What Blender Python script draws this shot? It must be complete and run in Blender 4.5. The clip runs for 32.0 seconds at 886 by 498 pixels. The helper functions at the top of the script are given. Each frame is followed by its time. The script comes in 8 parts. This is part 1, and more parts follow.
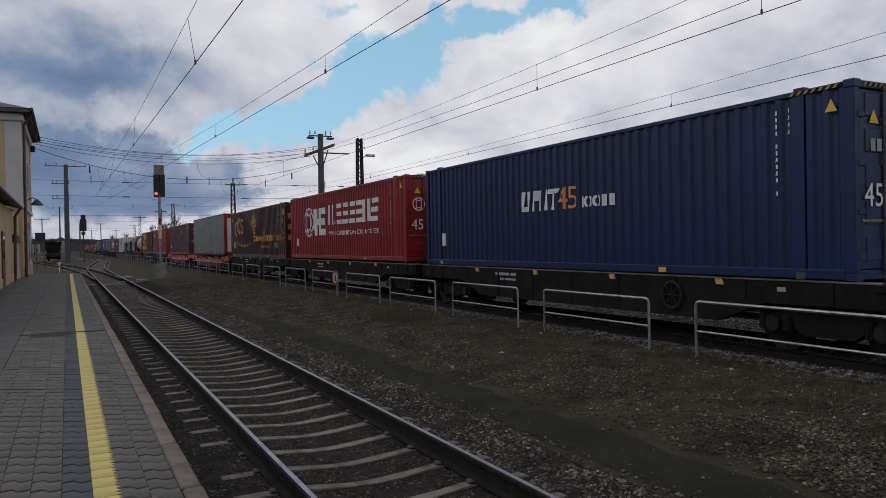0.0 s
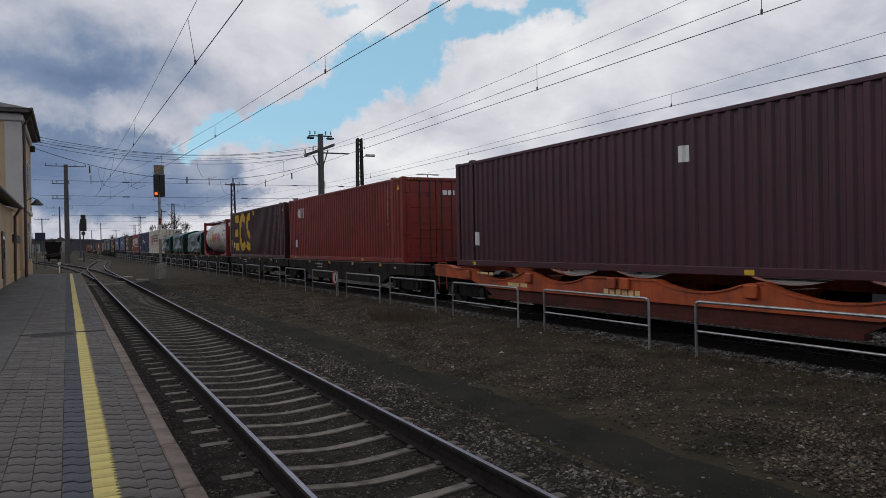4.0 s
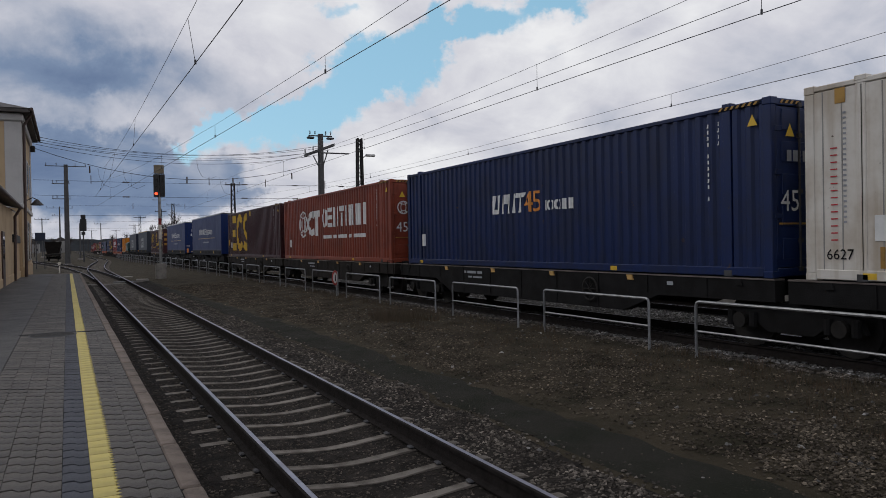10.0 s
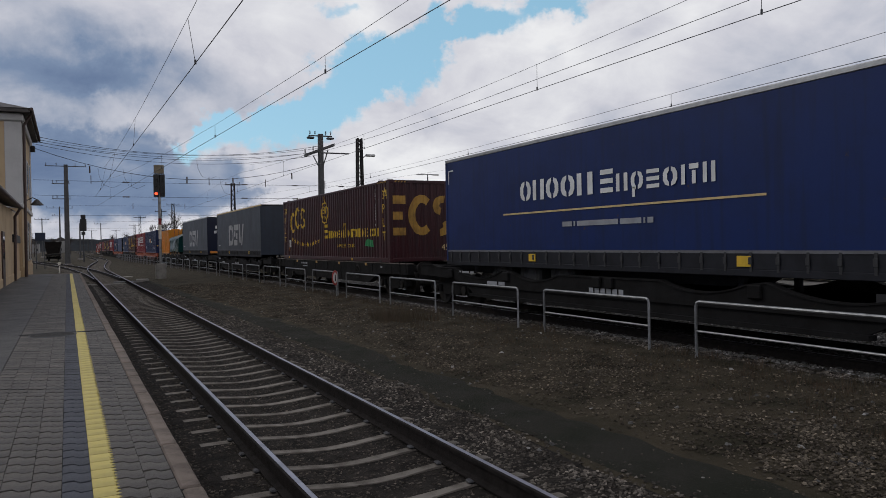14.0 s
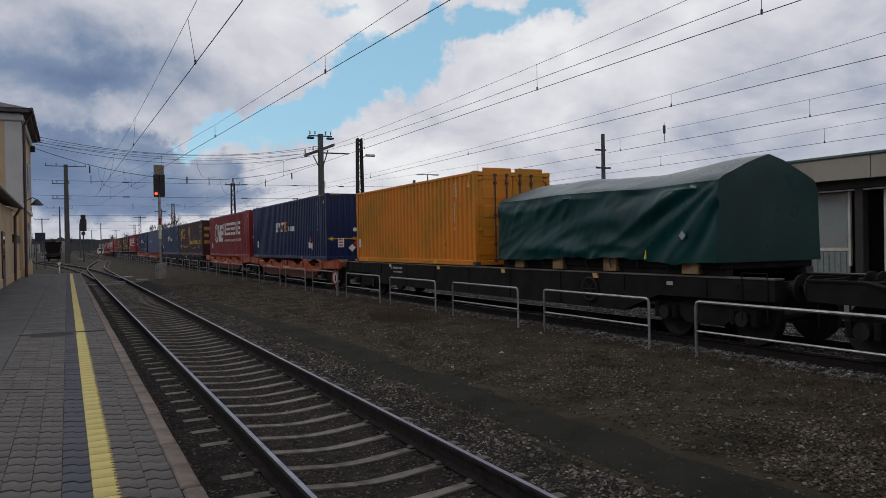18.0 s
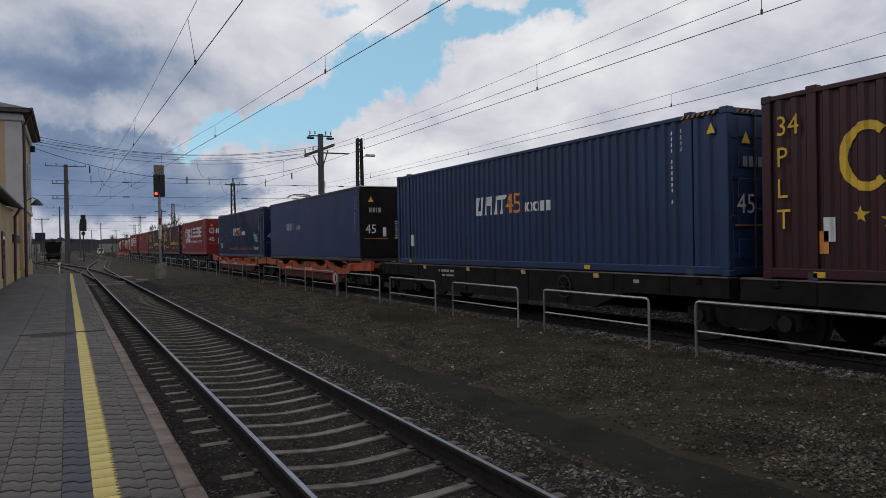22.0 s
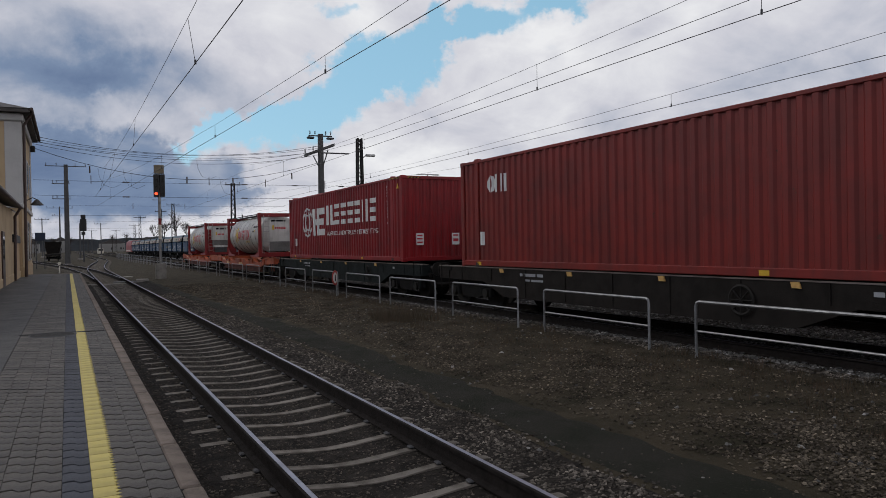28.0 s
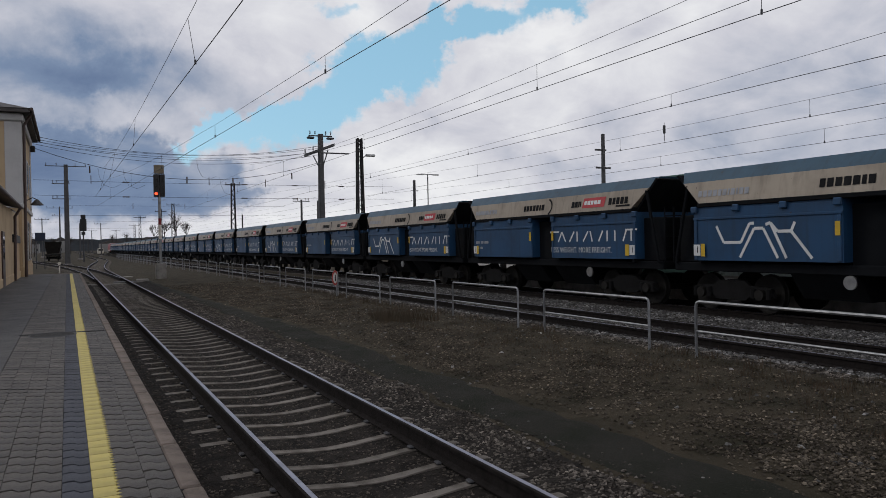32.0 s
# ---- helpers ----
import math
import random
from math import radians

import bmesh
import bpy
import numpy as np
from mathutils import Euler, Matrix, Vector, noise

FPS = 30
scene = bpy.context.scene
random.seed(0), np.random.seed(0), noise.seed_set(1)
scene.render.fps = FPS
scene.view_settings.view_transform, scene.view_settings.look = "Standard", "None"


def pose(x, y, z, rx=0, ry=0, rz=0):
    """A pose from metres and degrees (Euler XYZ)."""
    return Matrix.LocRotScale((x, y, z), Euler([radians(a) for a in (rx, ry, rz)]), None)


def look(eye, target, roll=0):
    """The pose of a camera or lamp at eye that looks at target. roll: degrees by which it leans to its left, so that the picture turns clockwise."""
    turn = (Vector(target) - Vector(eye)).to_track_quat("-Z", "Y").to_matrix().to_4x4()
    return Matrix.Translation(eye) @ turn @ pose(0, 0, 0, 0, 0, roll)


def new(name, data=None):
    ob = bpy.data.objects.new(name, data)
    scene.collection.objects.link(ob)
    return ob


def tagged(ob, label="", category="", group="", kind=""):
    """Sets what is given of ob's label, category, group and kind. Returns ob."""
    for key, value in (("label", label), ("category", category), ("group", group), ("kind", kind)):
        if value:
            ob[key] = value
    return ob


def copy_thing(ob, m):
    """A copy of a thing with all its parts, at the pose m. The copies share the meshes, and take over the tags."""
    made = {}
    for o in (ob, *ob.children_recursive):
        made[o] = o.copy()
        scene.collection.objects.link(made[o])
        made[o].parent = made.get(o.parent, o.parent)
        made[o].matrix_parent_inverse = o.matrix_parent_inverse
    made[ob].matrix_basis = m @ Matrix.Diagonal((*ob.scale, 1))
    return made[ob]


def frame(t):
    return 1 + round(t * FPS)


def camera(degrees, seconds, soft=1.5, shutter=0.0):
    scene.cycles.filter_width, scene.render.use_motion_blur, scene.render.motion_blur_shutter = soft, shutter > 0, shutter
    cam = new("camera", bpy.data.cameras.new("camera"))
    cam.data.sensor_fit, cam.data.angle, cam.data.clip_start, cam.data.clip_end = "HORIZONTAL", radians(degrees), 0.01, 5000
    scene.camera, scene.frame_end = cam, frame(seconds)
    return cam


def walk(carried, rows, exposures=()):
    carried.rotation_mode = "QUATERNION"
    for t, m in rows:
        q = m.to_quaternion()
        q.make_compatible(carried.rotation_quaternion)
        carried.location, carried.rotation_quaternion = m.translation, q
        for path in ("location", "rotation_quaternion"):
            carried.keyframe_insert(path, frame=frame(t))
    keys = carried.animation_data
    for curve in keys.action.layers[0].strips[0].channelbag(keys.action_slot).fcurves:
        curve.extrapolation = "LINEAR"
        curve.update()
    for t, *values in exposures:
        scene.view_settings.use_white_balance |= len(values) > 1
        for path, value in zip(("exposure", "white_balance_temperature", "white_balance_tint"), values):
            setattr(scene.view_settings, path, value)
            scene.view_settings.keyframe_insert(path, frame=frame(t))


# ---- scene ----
# World: y runs along the tracks, x across them, z = 0 at the rail heads.
CLIP = 32.0
cam = camera(62.0, CLIP, 0.85)
EYE = (0.0, 0.0, 1.84)
YAW, PITCH, ROLL = radians(27.01), radians(-0.48), -1.02
AIM = (math.sin(YAW) * math.cos(PITCH), EYE[1] + math.cos(YAW) * math.cos(PITCH), EYE[2] + math.sin(PITCH))
walk(cam, [(0.0, look(EYE, AIM, ROLL)), (CLIP, look(EYE, AIM, ROLL))])


# ---- light ----
def link(nt, a, out, b, inp):
    nt.links.new(a.outputs[out], b.inputs[inp])


def node(nt, kind, **values):
    n = nt.nodes.new(kind)
    for k, v in values.items():
        n.inputs[k].default_value = v
    return n


def math_node(nt, op, a, b=0.5, clamp=False):
    n = nt.nodes.new("ShaderNodeMath")
    n.operation, n.use_clamp = op, clamp
    for i, v in enumerate((a, b)):
        if isinstance(v, (int, float)):
            n.inputs[i].default_value = v
        else:
            nt.links.new(v, n.inputs[i])
    return n.outputs[0]


def mix_colour(nt, fac, a, b, blend="MIX"):
    n = nt.nodes.new("ShaderNodeMix")
    n.data_type, n.blend_type = "RGBA", blend
    for sock, v in ((n.inputs[0], fac), (n.inputs[6], a), (n.inputs[7], b)):
        if isinstance(v, (int, float)):
            sock.default_value = v
        elif isinstance(v, tuple):
            sock.default_value = (*v, 1) if len(v) == 3 else v
        else:
            nt.links.new(v, sock)
    return n.outputs[2]


def smooth_step(nt, value, lo, hi):
    n = nt.nodes.new("ShaderNodeMapRange")
    n.interpolation_type = "SMOOTHSTEP"
    n.inputs[1].default_value, n.inputs[2].default_value = lo, hi
    nt.links.new(value, n.inputs[0])
    return n.outputs[0]


def make_world():
    world = bpy.data.worlds.new("sky")
    scene.world = world
    world.use_nodes = True
    nt = world.node_tree
    nt.nodes.clear()
    sky = nt.nodes.new("ShaderNodeTexSky")
    sky.sky_type, sky.sun_disc = "NISHITA", False
    sky.sun_elevation, sky.sun_rotation = radians(37), radians(-45)
    sky.air_density, sky.dust_density, sky.ozone_density = 1.0, 0.6, 2.5
    coord = nt.nodes.new("ShaderNodeTexCoord")
    sep = nt.nodes.new("ShaderNodeSeparateXYZ")
    link(nt, coord, "Generated", sep, 0)
    x, y, z = sep.outputs
    # cloud texture on a flat deck seen from below
    lift = math_node(nt, "ADD", math_node(nt, "MAXIMUM", z, 0.0), 0.45)
    deck = nt.nodes.new("ShaderNodeCombineXYZ")
    nt.links.new(math_node(nt, "DIVIDE", x, lift), deck.inputs[0])
    nt.links.new(math_node(nt, "DIVIDE", y, lift), deck.inputs[1])
    big = node(nt, "ShaderNodeTexNoise", Scale=3.2, Detail=14.0, Roughness=0.60, Distortion=0.2)
    nt.links.new(deck.outputs[0], big.inputs["Vector"])
    fine = node(nt, "ShaderNodeTexNoise", Scale=5.2, Detail=12.0, Roughness=0.56, Distortion=0.3)
    shift = nt.nodes.new("ShaderNodeVectorMath")
    shift.operation = "ADD"
    shift.inputs[1].default_value = (4.3, 1.7, 2.0)
    link(nt, deck, 0, shift, 0)
    link(nt, shift, 0, fine, "Vector")
    # billows: directions pushed about by noise, so that every cloud has a ragged rim
    push = node(nt, "ShaderNodeTexNoise", Scale=9.0, Detail=9.0, Roughness=0.60)
    link(nt, coord, "Generated", push, "Vector")
    centred = nt.nodes.new("ShaderNodeVectorMath")
    centred.operation = "SUBTRACT"
    centred.inputs[1].default_value = (0.5, 0.5, 0.5)
    link(nt, push, "Color", centred, 0)
    ragged = nt.nodes.new("ShaderNodeVectorMath")
    ragged.operation = "MULTIPLY_ADD"
    ragged.inputs[1].default_value = (0.21, 0.21, 0.15)
    link(nt, centred, 0, ragged, 0)
    link(nt, coord, "Generated", ragged, 2)

    def dot(v):
        n = nt.nodes.new("ShaderNodeVectorMath")
        n.operation = "DOT_PRODUCT"
        n.inputs[1].default_value = v
        link(nt, ragged, 0, n, 0)
        return n.outputs["Value"]

    def field(rows):
        """Sum of soft ovals: azimuth, elevation, half width, half height, tilt (degrees), weight."""
        total = 0.0
        for az, el, ha, he, tilt, weight in rows:
            a, e, k = radians(az), radians(el), radians(tilt)
            c = Vector((math.sin(a) * math.cos(e), math.cos(a) * math.cos(e), math.sin(e)))
            r = Vector((math.cos(a), -math.sin(a), 0.0))
            u = r.cross(c)
            da = dot((r * math.cos(k) + u * math.sin(k)) / math.sin(radians(ha)))
            db = dot((u * math.cos(k) - r * math.sin(k)) / math.sin(radians(he)))
            far = math_node(nt, "ADD", math_node(nt, "MULTIPLY", da, da), math_node(nt, "MULTIPLY", db, db))
            front = math_node(nt, "GREATER_THAN", dot(c), 0.2)
            oval = math_node(nt, "MULTIPLY", math_node(nt, "POWER", 2.718, math_node(nt, "MULTIPLY", far, -1.0)), front)
            total = math_node(nt, "ADD", math_node(nt, "MULTIPLY", oval, weight), total)
        return total

    wisps = math_node(nt, "MULTIPLY", math_node(nt, "SUBTRACT", big.outputs["Fac"], 0.5), 2.0)
    # the open sky: a slanting gap, and small holes
    gap = field(((13.7, 9.0, 5.6, 1.6, 30, 1.0), (20.0, 11.8, 4.4, 2.5, 35, 1.0), (25.4, 14.6, 4.0, 1.9, 40, 1.0), (30.0, 16.9, 3.6, 1.0, 12, 0.9),
                 (18.9, 17.0, 2.4, 1.0, 15, 0.6), (36.0, 17.3, 1.6, 0.9, 0, 0.7), (9.5, 7.7, 3.5, 0.8, 28, 0.7)))
    open_sky = smooth_step(nt, math_node(nt, "SUBTRACT", gap, wisps), 0.36, 0.82)
    # the heavy blue-grey bank low over the yard
    bank = field(((-1.0, 5.6, 9.5, 3.1, -2, 1.1), (7.6, 5.3, 5.2, 2.0, -18, 1.0), (11.0, 4.1, 2.4, 0.9, -25, 0.8)))
    bank = smooth_step(nt, math_node(nt, "ADD", bank, math_node(nt, "MULTIPLY", wisps, 0.3)), 0.26, 0.76)
    # softer light and shade in the rest
    sunward = smooth_step(nt, dot((0.898, -0.440, 0.0)), -0.55, -0.10)
    tone = field(((-2.5, 12.0, 11.0, 2.4, 0, -0.30), (6.5, 12.3, 5.0, 2.4, -12, -0.16), (-1.0, 16.6, 6.5, 1.6, 0, 0.10), (15.0, 16.0, 5.0, 2.2, -15, 0.12),
                  (34.5, 14.6, 5.0, 2.6, -20, 0.20), (56.0, 7.5, 10.0, 5.0, 0, -0.24), (46.0, 6.0, 7.0, 3.0, 0, -0.08), (23.5, 5.5, 8.0, 3.0, -10, 0.14), (3.0, 10.5, 1.6, 0.5, -20, 0.14), (3.0, 11.6, 4.5, 1.6, -5, -0.18)))
    tone = math_node(nt, "ADD", tone, math_node(nt, "ADD", 0.52, math_node(nt, "MULTIPLY", sunward, 0.25)))
    tone = math_node(nt, "ADD", tone, math_node(nt, "MULTIPLY", math_node(nt, "SUBTRACT", fine.outputs["Fac"], 0.5), 0.92))
    tone = math_node(nt, "SUBTRACT", tone, math_node(nt, "MULTIPLY", bank, 0.42))
    low = smooth_step(nt, math_node(nt, "ADD", z, math_node(nt, "MULTIPLY", wisps, 0.02)), 0.062, 0.035)
    tone = math_node(nt, "ADD", tone, math_node(nt, "MULTIPLY", low, 0.12))
    ramp = nt.nodes.new("ShaderNodeValToRGB")
    ramp.color_ramp.elements[0].color = (0.125, 0.180, 0.300, 1)
    ramp.color_ramp.elements[1].color = (0.800, 0.805, 0.825, 1)
    for at, tint in ((0.22, (0.185, 0.250, 0.375)), (0.45, (0.345, 0.385, 0.480)), (0.72, (0.585, 0.590, 0.650))):
        ramp.color_ramp.elements.new(at).color = (*tint, 1)
    nt.links.new(tone, ramp.inputs[0])
    bright = nt.nodes.new("ShaderNodeVectorMath")
    bright.operation = "SCALE"
    bright.inputs["Scale"].default_value = 0.105
    link(nt, sky, 0, bright, 0)
    pale = mix_colour(nt, 0.60, bright.outputs[0], (0.33, 0.63, 0.80))
    total = mix_colour(nt, open_sky, ramp.outputs[0], pale)
    bg = nt.nodes.new("ShaderNodeBackground")
    bg.inputs["Strength"].default_value = 1.04
    nt.links.new(total, bg.inputs["Color"])
    out = nt.nodes.new("ShaderNodeOutputWorld")
    link(nt, bg, 0, out, 0)


make_world()
sun_lamp = bpy.data.lights.new("sun", "SUN")
sun_lamp.energy, sun_lamp.angle, sun_lamp.color = 0.58, radians(14), (1.0, 0.95, 0.88)
sun = new("sun", sun_lamp)
sun.matrix_world = look((-30, 34, 30), (0, 4, 0))
scene.view_settings.exposure = 0.0


# ---- materials ----
def material(name, colour, rough=0.6, metal=0.0, dark=None, scale=3.0, amount=0.5, bump=0.0, bump_scale=40.0,
             streak=0.0, random_tint=0.0, spots=None, spots_at=0.66, spots_scale=9.0, spec=0.5, island=0.0):
    """A procedural surface: base colour, broad stains, vertical streaks, spots of wear and fine relief."""
    m = bpy.data.materials.new(name)
    m.use_nodes = True
    nt = m.node_tree
    bsdf = nt.nodes["Principled BSDF"]
    bsdf.inputs["Metallic"].default_value = metal
    bsdf.inputs["Specular IOR Level"].default_value = spec
    coord = nt.nodes.new("ShaderNodeTexCoord")
    dark = dark or tuple(c * 0.55 for c in colour)
    stain = node(nt, "ShaderNodeTexNoise", Scale=scale, Detail=6.0, Roughness=0.62)
    link(nt, coord, "Object", stain, "Vector")
    fac = math_node(nt, "MULTIPLY", smooth_step(nt, stain.outputs["Fac"], 0.38, 0.68), amount)
    col = mix_colour(nt, fac, tuple(colour), tuple(dark))
    if streak:
        mapping = nt.nodes.new("ShaderNodeMapping")
        mapping.inputs["Scale"].default_value = (7.0, 7.0, 0.35)
        link(nt, coord, "Object", mapping, "Vector")
        run = node(nt, "ShaderNodeTexNoise", Scale=1.0, Detail=4.0)
        link(nt, mapping, 0, run, "Vector")
        col = mix_colour(nt, math_node(nt, "MULTIPLY", smooth_step(nt, run.outputs["Fac"], 0.45, 0.75), streak), col, tuple(dark))
    if spots:
        sp = node(nt, "ShaderNodeTexNoise", Scale=spots_scale, Detail=5.0, Roughness=0.7)
        link(nt, coord, "Object", sp, "Vector")
        col = mix_colour(nt, smooth_step(nt, sp.outputs["Fac"], spots_at, spots_at + 0.05), col, tuple(spots))
    if random_tint:
        info = nt.nodes.new("ShaderNodeObjectInfo")
        k = math_node(nt, "ADD", math_node(nt, "MULTIPLY", info.outputs["Random"], random_tint), 1.0 - random_tint / 2)
        grey = nt.nodes.new("ShaderNodeCombineColor")
        for i in range(3):
            nt.links.new(k, grey.inputs[i])
        col = mix_colour(nt, 1.0, col, grey.outputs[0], "MULTIPLY")
    if island:
        geo = nt.nodes.new("ShaderNodeNewGeometry")
        rare = math_node(nt, "MULTIPLY", math_node(nt, "POWER", geo.outputs["Random Per Island"], 9.0), island * 1.6)
        k = math_node(nt, "ADD", math_node(nt, "ADD", math_node(nt, "MULTIPLY", geo.outputs["Random Per Island"], island), 1.0 - island / 2), rare)
        grey = nt.nodes.new("ShaderNodeCombineColor")
        for i in range(3):
            nt.links.new(k, grey.inputs[i])
        col = mix_colour(nt, 1.0, col, grey.outputs[0], "MULTIPLY")
    nt.links.new(col, bsdf.inputs["Base Color"])
    wear = math_node(nt, "ADD", math_node(nt, "MULTIPLY", stain.outputs["Fac"], 0.24), rough - 0.12, True)
    nt.links.new(wear, bsdf.inputs["Roughness"])
    if bump:
        grain = node(nt, "ShaderNodeTexNoise", Scale=bump_scale, Detail=5.0, Roughness=0.65)
        link(nt, coord, "Object", grain, "Vector")
        b = node(nt, "ShaderNodeBump", Strength=bump, Distance=0.02)
        link(nt, grain, "Fac", b, "Height")
        link(nt, b, 0, bsdf, "Normal")
    return m


def paint(name, colour, dirt=0.55, rough=0.46, spec=0.34, grime=None, streak=0.5):
    colour = tuple(c * 0.86 for c in colour)
    grime = grime or tuple(c * 0.42 + 0.010 for c in colour)
    return material(name, colour, rough, 0.0, grime, 1.1, dirt, 0.05, 25.0,
                    streak=streak, spots=(0.060, 0.034, 0.022), spots_at=0.665, spots_scale=4.0, spec=spec)


def glass_material(name, colour, rough=0.05):
    m = bpy.data.materials.new(name)
    m.use_nodes = True
    b = m.node_tree.nodes["Principled BSDF"]
    b.inputs["Base Color"].default_value = (*colour, 1)
    b.inputs["Roughness"].default_value = rough
    b.inputs["Transmission Weight"].default_value = 0.75
    b.inputs["IOR"].default_value = 1.45
    return m


def glow_material(name, colour, strength):
    m = bpy.data.materials.new(name)
    m.use_nodes = True
    b = m.node_tree.nodes["Principled BSDF"]
    b.inputs["Base Color"].default_value = (*colour, 1)
    b.inputs["Emission Color"].default_value = (*colour, 1)
    b.inputs["Emission Strength"].default_value = strength
    return m


M_GROUND = material("earth_and_fine_gravel", (0.050, 0.040, 0.026), 0.95, 0, (0.022, 0.020, 0.012), 1.3, 0.85, 0.9, 55.0, spots=(0.070, 0.060, 0.048), spots_at=0.60, spots_scale=30.0, spec=0.12)
M_PATH = material("damp_asphalt_path", (0.025, 0.0235, 0.019), 0.95, 0, (0.016, 0.0175, 0.012), 1.6, 0.9, 0.8, 70.0, spots=(0.046, 0.041, 0.034), spots_at=0.60, spots_scale=45.0, spec=0.10)
M_BALLAST = material("ballast_bed", (0.027, 0.023, 0.020), 0.95, 0, (0.010, 0.009, 0.008), 6.0, 0.9, 1.0, 38.0, spec=0.08)
M_STONE = material("dark_ballast_stones", (0.068, 0.057, 0.047), 0.9, 0, (0.022, 0.019, 0.016), 4.0, 0.8, 0.5, 60.0, island=0.85, spec=0.15)
M_GRAVEL = material("brown_gravel_stones", (0.080, 0.066, 0.050), 0.9, 0, (0.026, 0.021, 0.015), 1.3, 0.85, 0.5, 60.0, island=1.15, spec=0.15)
M_SHOULDER = material("grey_shoulder_stones", (0.092, 0.080, 0.068), 0.9, 0, (0.022, 0.019, 0.016), 1.7, 0.8, 0.5, 60.0, island=1.3, spec=0.15)
M_STONE_LIGHT = material("pale_ballast_stones", (0.125, 0.12, 0.114), 0.85, 0, (0.040, 0.037, 0.034), 1.5, 0.8, 0.4, 60.0, island=1.2, spec=0.2)
M_RAIL_TOP = material("polished_rail_head", (0.27, 0.27, 0.33), 0.36, 1.0, (0.15, 0.15, 0.18), 3.0, 0.6)
M_RAIL_SIDE = material("rusty_rail_web", (0.020, 0.0165, 0.015), 0.9, 0.0, (0.010, 0.008, 0.007), 9.0, 0.7, 0.4, 80.0, spec=0.12)
M_SLEEPER = material("concrete_sleeper", (0.185, 0.165, 0.143), 0.9, 0, (0.085, 0.073, 0.061), 6.0, 0.85, 0.6, 70.0, random_tint=0.35, spec=0.2)
M_PAVER = material("grey_concrete_paver", (0.064, 0.053, 0.043), 0.66, 0, (0.030, 0.025, 0.021), 2.4, 0.8, 0.5, 120.0, random_tint=0.3, spec=0.6)
M_PAVER_REST = material("grey_concrete_paving", (0.064, 0.053, 0.043), 0.66, 0, (0.030, 0.025, 0.021), 2.4, 0.8, 0.5, 120.0, island=0.25, spec=0.6)
M_JOINT = material("dark_paving_joint", (0.008, 0.0072, 0.006), 0.95, 0, (0.009, 0.008, 0.007), 6.0, 0.5, 0.4, 90.0)
M_TACTILE = material("blue_grey_tactile_paver", (0.042, 0.045, 0.058), 0.78, 0, (0.026, 0.028, 0.036), 2.0, 0.6, 0.4, 90.0, random_tint=0.25)
M_YELLOW_LINE = material("worn_yellow_line_paint", (0.50, 0.41, 0.115), 0.7, 0, (0.30, 0.245, 0.08), 2.5, 0.65, 0.3, 120.0, random_tint=0.12, spots=(0.12, 0.105, 0.075), spots_at=0.64, spots_scale=30.0)
M_KERB = material("pale_concrete_edge_stone", (0.185, 0.148, 0.124), 0.85, 0, (0.092, 0.073, 0.060), 4.0, 0.8, 0.6, 90.0, random_tint=0.3, spec=0.25)
M_ASPHALT = material("platform_asphalt", (0.041, 0.037, 0.034), 0.62, 0, (0.017, 0.0165, 0.017), 1.4, 0.95, 0.7, 60.0, spots=(0.060, 0.054, 0.050), spots_at=0.63, spots_scale=22.0, spec=0.45)
M_STEEL = material("galvanised_steel", (0.29, 0.295, 0.30), 0.5, 0.8, (0.15, 0.15, 0.155), 6.0, 0.7)
M_STEEL_DARK = material("weathered_dark_steel", (0.060, 0.060, 0.064), 0.7, 0.3, (0.028, 0.026, 0.026), 5.0, 0.6, 0.2, 60.0)
M_LATTICE = material("sooty_lattice_steel", (0.030, 0.028, 0.028), 0.8, 0.1, (0.016, 0.014, 0.013), 4.0, 0.6, spec=0.2)
M_MAST = material("grey_painted_mast", (0.075, 0.074, 0.076), 0.7, 0.2, (0.045, 0.043, 0.043), 3.0, 0.6)
M_WIRE = material("copper_wire", (0.045, 0.045, 0.05), 0.5, 0.5, (0.03, 0.03, 0.03))
M_CERAMIC = material("brown_insulator", (0.05, 0.03, 0.025), 0.35)
M_CONCRETE = material("weathered_concrete", (0.24, 0.225, 0.205), 0.9, 0, (0.12, 0.11, 0.10), 3.0, 0.7, 0.4, 60.0)
M_BLACK = material("matt_black_metal", (0.010, 0.010, 0.011), 0.6, 0.0)
M_RUBBER = material("black_rubber", (0.015, 0.015, 0.015), 0.85)
M_RED_LIGHT = glow_material("red_signal_light", (1.0, 0.06, 0.02), 2.6)


